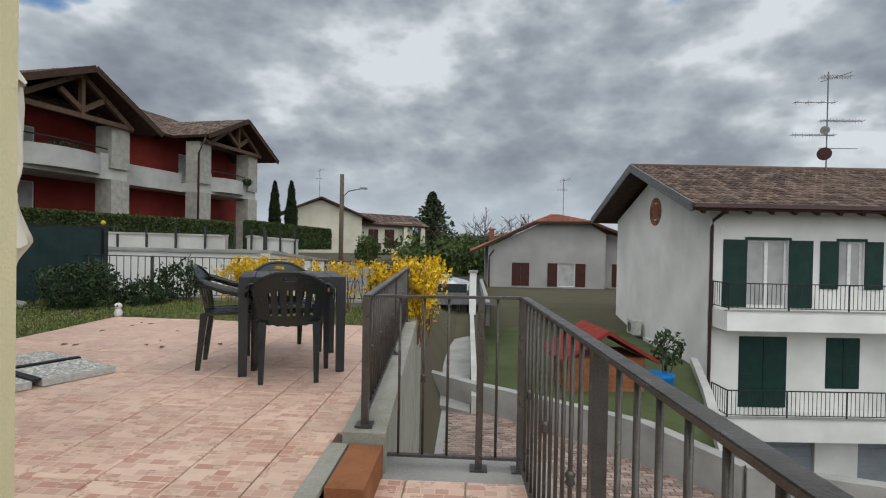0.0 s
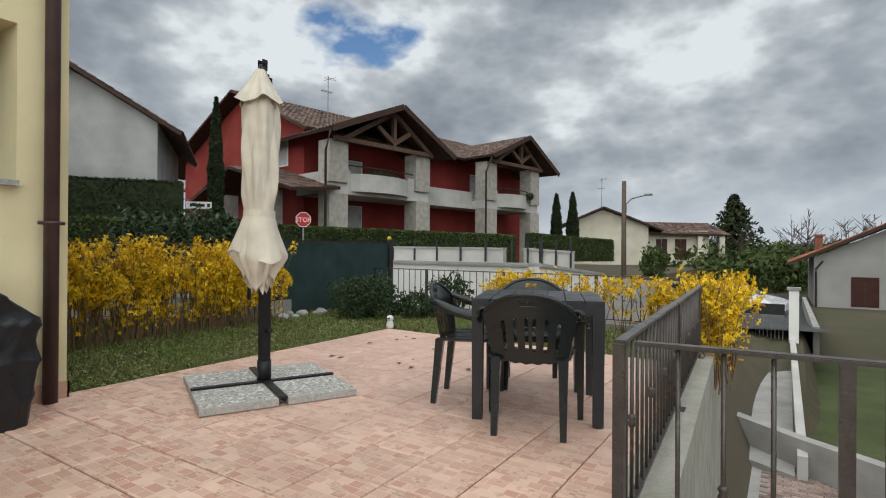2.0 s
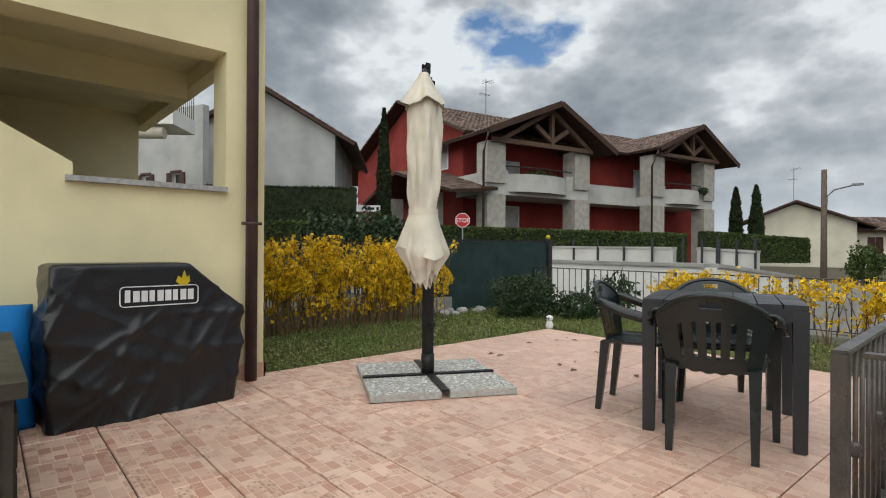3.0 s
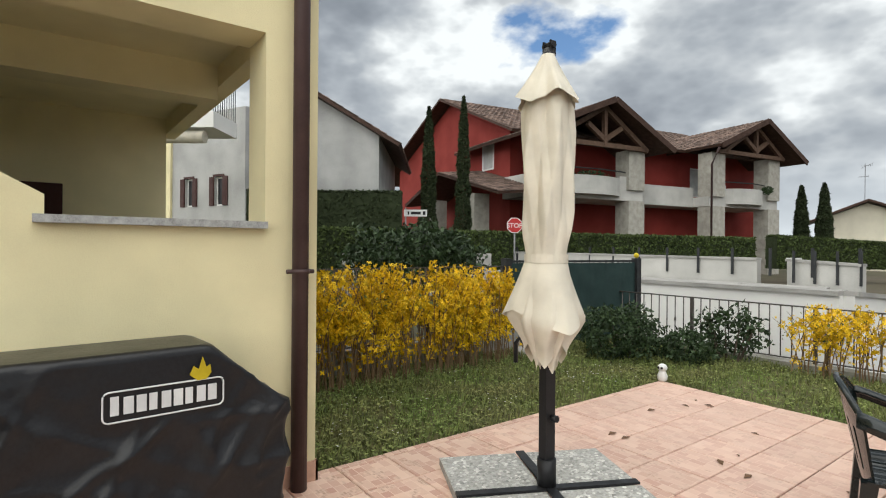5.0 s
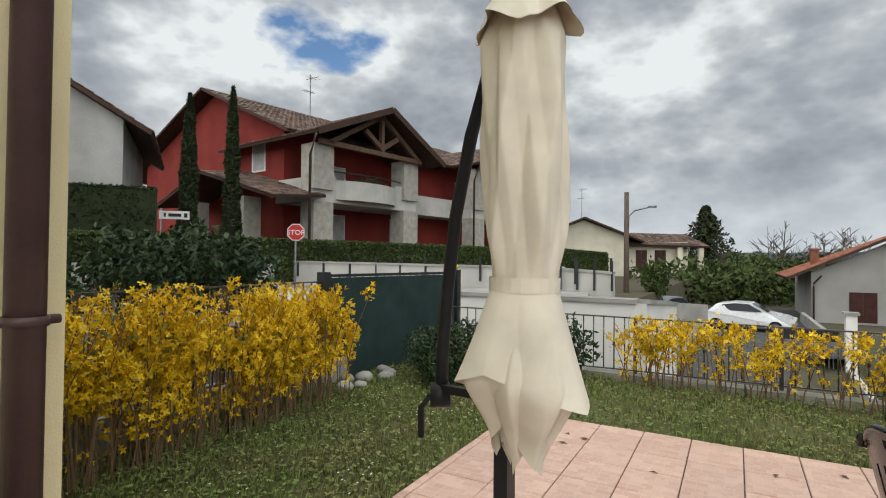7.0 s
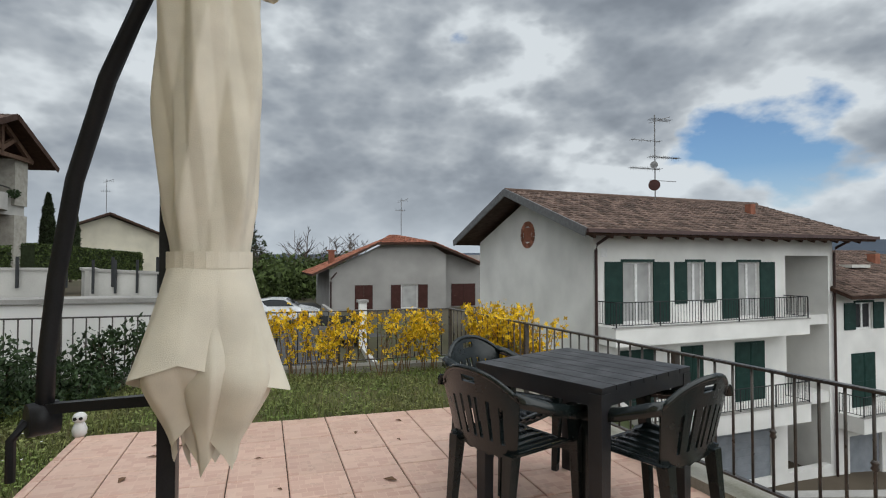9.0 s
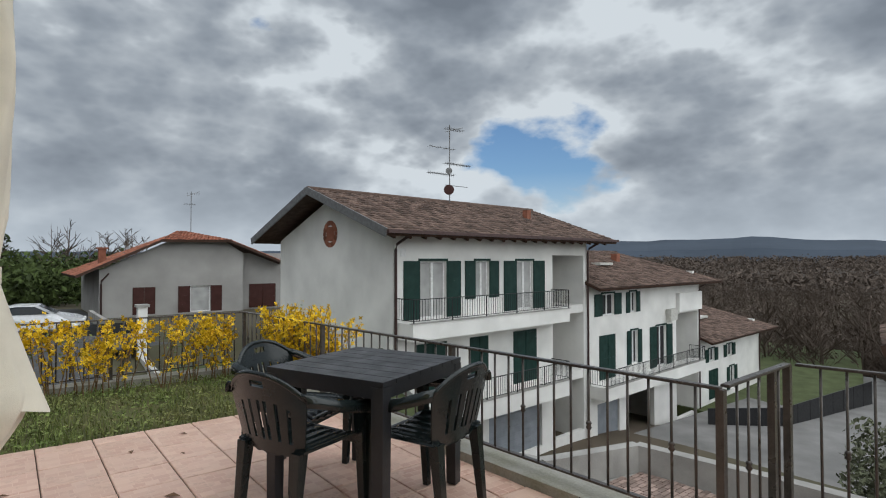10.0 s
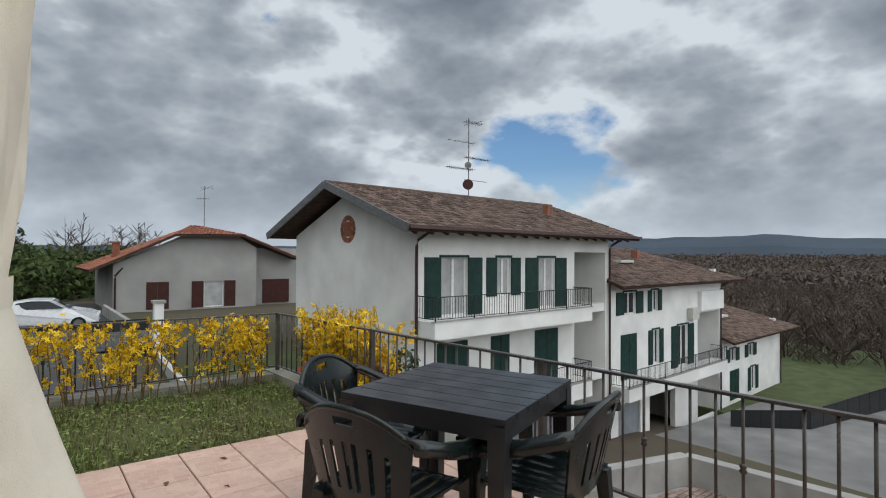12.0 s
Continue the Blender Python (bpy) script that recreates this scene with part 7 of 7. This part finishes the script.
def red_house():
    h = thing("red_house", "red plastered villa with stone piers, balconies and timber gables", "house", pose(-20.8, 23.0, 0, 0, 0, 80))
    r, g = M["red"], -0.5
    # main body: gable end, front wall set back behind the balconies
    bm = bmesh.new()
    m = Matrix(((0, 1, 0, 0.0), (1, 0, 0, 0), (0, 0, 1, 0), (0, 0, 0, 1)))
    extrude_poly(bm, [(3.3, g), (21.0, g), (21.0, 8.1), (11.0, 11.9), (3.3, 8.7)], 0, 0.35, m)
    part("wall", bm, r, h)
    fr = [(1.6, 4.6, 5.0, 7.0), (1.8, 4.6, 1.8, 4.0), (8.5, 9.9, 1.8, 4.0), (15.8, 18.2, 5.3, 7.4)]
    facade(h, r, 0.35, 24, g, 8.7, 3.3, 3.6, fr)
    for q in fr:
        window(h, *q, v=3.3, leaves=2, lintel=False)
    part("wall", B((23.65, 3.6, g, 24.0, 19.0, 8.7)), r, h)
    w = [(5.1, 6.5, 6.4, 8.25)]
    fr = part("window", B((-0.04, 5.1, 6.37, 0.0, 6.5, 6.47), (-0.04, 5.1, 8.17, 0.0, 6.5, 8.27), (-0.04, 5.1, 6.47, 0.0, 5.22, 8.17), (-0.04, 6.38, 6.47, 0.0, 6.5, 8.17)), M["frame"], h)
    part("pane", B((-0.02, 5.22, 6.47, -0.004, 6.38, 8.17)), M["curtain"], fr)
    # main roof
    tiled(h, (-1.0, 1.6, 8.15), (24.5, 1.6, 8.15), (24.5, 11.0, 12.15), (-1.0, 11.0, 12.15), M["roof"], step=0.5, wide=0.34, seed=31)
    tiled(h, (24.5, 24.0, 7.3), (-1.0, 24.0, 7.3), (-1.0, 11.0, 12.15), (24.5, 11.0, 12.15), M["roof"], step=0.5, wide=0.34, seed=32)
    for s0, s1, sp, zl, zr, zp, piers, top in ((-1.1, 9.0, 4.2, 7.75, 7.4, 9.95, (0.18, 7.0), 7.35), (13.3, 22.6, 18.1, 8.2, 7.75, 10.3, (14.5, 20.5), 7.9)):
        tiled(h, (s0, 8.5, zl), (s0, -1.1, zl), (sp, -1.1, zp), (sp, 8.5, zp), M["roof"], step=0.5, wide=0.34, seed=int(s0 + 40))
        tiled(h, (s1, -1.1, zr), (s1, 8.5, zr), (sp, 8.5, zp), (sp, -1.1, zp), M["roof"], step=0.5, wide=0.34, seed=int(s0 + 50))
        for p in piers:
            part("pier", B((p - 0.65, 0.0, g, p + 0.65, 1.1, 4.3)), M["pier_stone"], h, "grey stone pier", bevel=0.04)
            part("pier", B((p - 0.65, 0.0, 4.95, p + 0.65, 1.1, top)), M["pier_stone"], h, "grey stone pier", bevel=0.04)
        a, b = piers
        zt = top + 0.05
        for q in (((s0 + 0.8, -0.2, zt), (s1 - 1.6, -0.2, zt)), ((sp, -0.2, zt), (sp, -0.2, zp - 0.3)), ((s0 + 1.4, -0.2, zt), (sp, -0.2, zp - 0.35)), ((s1 - 1.4, -0.2, zt - 0.1), (sp, -0.2, zp - 0.35)), ((sp, -0.2, zt + 0.3), (sp - 1.3, -0.2, zt + 1.15)), ((sp, -0.2, zt + 0.3), (sp + 1.3, -0.2, zt + 1.1))):
            bm = bmesh.new()
            bar(bm, *q, 0.22, 0.26)
            part("truss_beam", bm, M["wood_truss"], h)
        for e in ((s0, zl), (s1, zr)):
            bm = bmesh.new()
            bar(bm, (e[0], -1.12, e[1] - 0.1), (sp, -1.12, zp - 0.1), 0.07, 0.34)
            part("verge_board", bm, M["wood_dark"], h)
        # balcony slab with a bowed middle
        out = [(a - 0.7, 0.2), (b + 0.7, 0.2), (b + 0.7, 3.3), (a - 0.7, 3.3)]
        bm = bmesh.new()
        slab(bm, out, 4.3, 4.95)
        part("balcony", bm, M["cream_slab"], h, "light concrete balcony slab")
        bm = bmesh.new()
        n = 12
        c0, c1 = a + 1.0, b - 1.2
        arc = [(c0 + (c1 - c0) * k / n, 0.2 - 0.75 * sin(pi * k / n) ** 0.6) for k in range(n + 1)]
        slab(bm, arc + [(c1, 0.45), (c0, 0.45)], 4.5, 5.55)
        part("balcony_front", bm, M["cream_slab"], h, "bowed light balcony parapet")
        part("balcony_front", B((a + 0.65, 0.2, 4.95, c0, 0.4, 5.75)), M["cream_slab"], h)
        part("balcony_front", B((c1, 0.2, 4.95, b - 0.65, 0.4, 5.75)), M["cream_slab"], h)
        bm = bmesh.new()
        tube(bm, [(a + 0.7, 0.25, 6.0), (c0, 0.1, 6.0), ((c0 + c1) / 2, -0.4, 5.95), (c1, 0.1, 6.0), (b - 0.7, 0.25, 6.0)], 0.04, 6)
        part("balcony_rail", bm, M["dark_iron"], h)
    part("balcony", B((7.7, 1.4, 4.3, 13.8, 3.3, 4.95), (7.7, 1.4, 4.95, 13.8, 1.6, 5.6)), M["cream_slab"], h, "light concrete balcony parapet")
    part("balcony", B((-0.4, 1.1, 4.3, 0.0, 3.3, 5.6)), M["cream_slab"], h, "light concrete balcony parapet")
    for s, z in ((-0.95, 7.6), (13.4, 8.0)):
        bm = bmesh.new()
        tube(bm, [(s, -0.3, g), (s, -0.3, z - 1.0), (s - 0.1, -0.9, z)], 0.07, 8)
        part("downpipe", bm, M["brown_pipe"], h)
    # entrance porch on the gable end
    tiled(h, (-3.2, -0.4, 4.3), (-3.2, 6.6, 6.1), (0.0, 6.6, 6.4), (0.0, -0.4, 4.6), M["roof"], step=0.4, wide=0.3, seed=61)
    tiled(h, (-3.2, 6.6, 6.1), (-3.2, 12.0, 4.4), (0.0, 12.0, 4.7), (0.0, 6.6, 6.4), M["roof"], step=0.4, wide=0.3, seed=62)
    for wv in (3.2, 8.6):
        part("pier", B((-2.8, wv - 0.5, g, -1.8, wv + 0.5, 4.5)), M["pier_stone"], h, "grey stone pier")
    # lower wing behind
    part("wing", B((2.0, 19.0, g, 9, 25, 6.3)), r, h)
    tiled(h, (1.0, 26, 6.2), (1.0, 18.4, 6.2), (5.5, 18.4, 8.4), (5.5, 26, 8.4), M["roof_red"], step=0.5, wide=0.34, seed=63)
    # flower boxes
    for s in (3.4, 19.4):
        bush("balcony_plant", "green potted plant on the villa balcony", h, (s, -0.2, 5.6), (1.6 if s < 5 else 0.8, 0.35, 0.35), 260, M["leaf"], 0.09, part_of=True)
    antenna("roof_antenna", pose(-20.8, 23.0, 0, 0, 0, 80) @ pose(1.5, 3.0, 8.6), 3.4)


def far_white_house():
    h = thing("far_white_house", "low white house with arched porch behind the street", "house", pose(-18.4, 59.5, 0, 0, 0, 22))
    bm = bmesh.new()
    extrude_poly(bm, [(-1.5, -1), (7.0, -1), (7.0, 3.9), (2.2, 5.7), (-1.5, 4.2)], 0, 0.4)
    part("wall", bm, M["cream"], h)
    facade(h, M["cream"], 7.0, 13.5, -1, 3.4, 1.2, 1.5, [(8.0, 9.2, 0.2, 2.5), (10.0, 11.2, 0.2, 2.5)])
    for u in (8.0, 10.0):
        window(h, u, u + 1.2, 0.2, 2.5, v=1.2, mat_s=M["shutter_red"], closed=True)
    tiled(h, (8.5, -0.8, 3.4), (8.5, 10, 3.4), (2.2, 10, 6.0), (2.2, -0.8, 6.0), M["roof"], step=0.5, wide=0.4, seed=71)
    tiled(h, (-2.6, 10, 3.9), (-2.6, -0.8, 3.9), (2.2, -0.8, 6.0), (2.2, 10, 6.0), M["roof"], step=0.5, wide=0.4, seed=72)
    tiled(h, (7.0, 0.2, 3.1), (15.5, 0.2, 2.9), (14.5, 5, 4.4), (7.0, 5, 4.6), M["roof"], step=0.5, wide=0.4, seed=73)
    for u in (12.2, 14.4):
        part("pier", B((u, 0.4, -1, u + 0.5, 0.9, 3.0)), M["cream"], h)
    antenna("roof_antenna", pose(-17, 62, 5.5), 4.0)


def yellow_corner_house():
    h = thing("yellow_corner_house", "low yellow house with a brown tiled overhanging roof", "house", pose(14.04, 4.63, 0, 0, 0, -78))
    slope = lambda u: -0.78 + 0.31 * u
    facade(h, M["yellow"], 1.3, 9.0, -6, -1.0, 0.9, 1.2, [(2.55, 5.0, -2.6, -1.0)])
    bm = bmesh.new()
    extrude_poly(bm, [(1.3, -1.0), (9.0, -1.0), (9.0, 0.4), (6.0, slope(6.0) - 0.15), (1.3, slope(1.3) - 0.1)], 0.9, 1.2)
    part("wall", bm, M["yellow"], h)
    part("wall", B((1.3, 1.2, -6, 1.6, 4.2, -0.75)), M["yellow"], h)
    window(h, 2.55, 5.0, -2.6, -1.0, v=0.9, dark=True, mat_s=M["shutter_red"])
    tiled(h, (0, 4.5, -0.70), (0, -0.1, -0.70), (6.5, -0.1, 1.3), (6.5, 4.5, 1.3), M["roof"], seed=81)
    tiled(h, (13, -0.1, -0.70), (13, 4.5, -0.70), (6.5, 4.5, 1.3), (6.5, -0.1, 1.3), M["roof"], seed=82)
    bm = bmesh.new()
    bar(bm, (0, -0.13, -0.85), (6.5, -0.13, 1.15), 0.06, 0.3)
    part("verge_board", bm, M["wood_dark"], h)


white_house_one()
white_row()
grey_house()
old_house()
town_row()
red_house()
far_white_house()
yellow_corner_house()
build_surroundings()
car(pose(-1.2, 33.6, -2.2, 0, 0, -8), M["car_white"], "white hatchback parked by the street")
car(pose(-6.2, 31.2, -2.2, 0, 0, 12), M["car_white"], "pale estate car parked under the lamp")
car(pose(-5.2, 36.0, -2.2, 0, 0, 60), M["garage"], "grey car parked further up the street")
build_far()
build_plants()
build_net_fence()
build_small_things()
build_tiles()
build_landing_tiles()
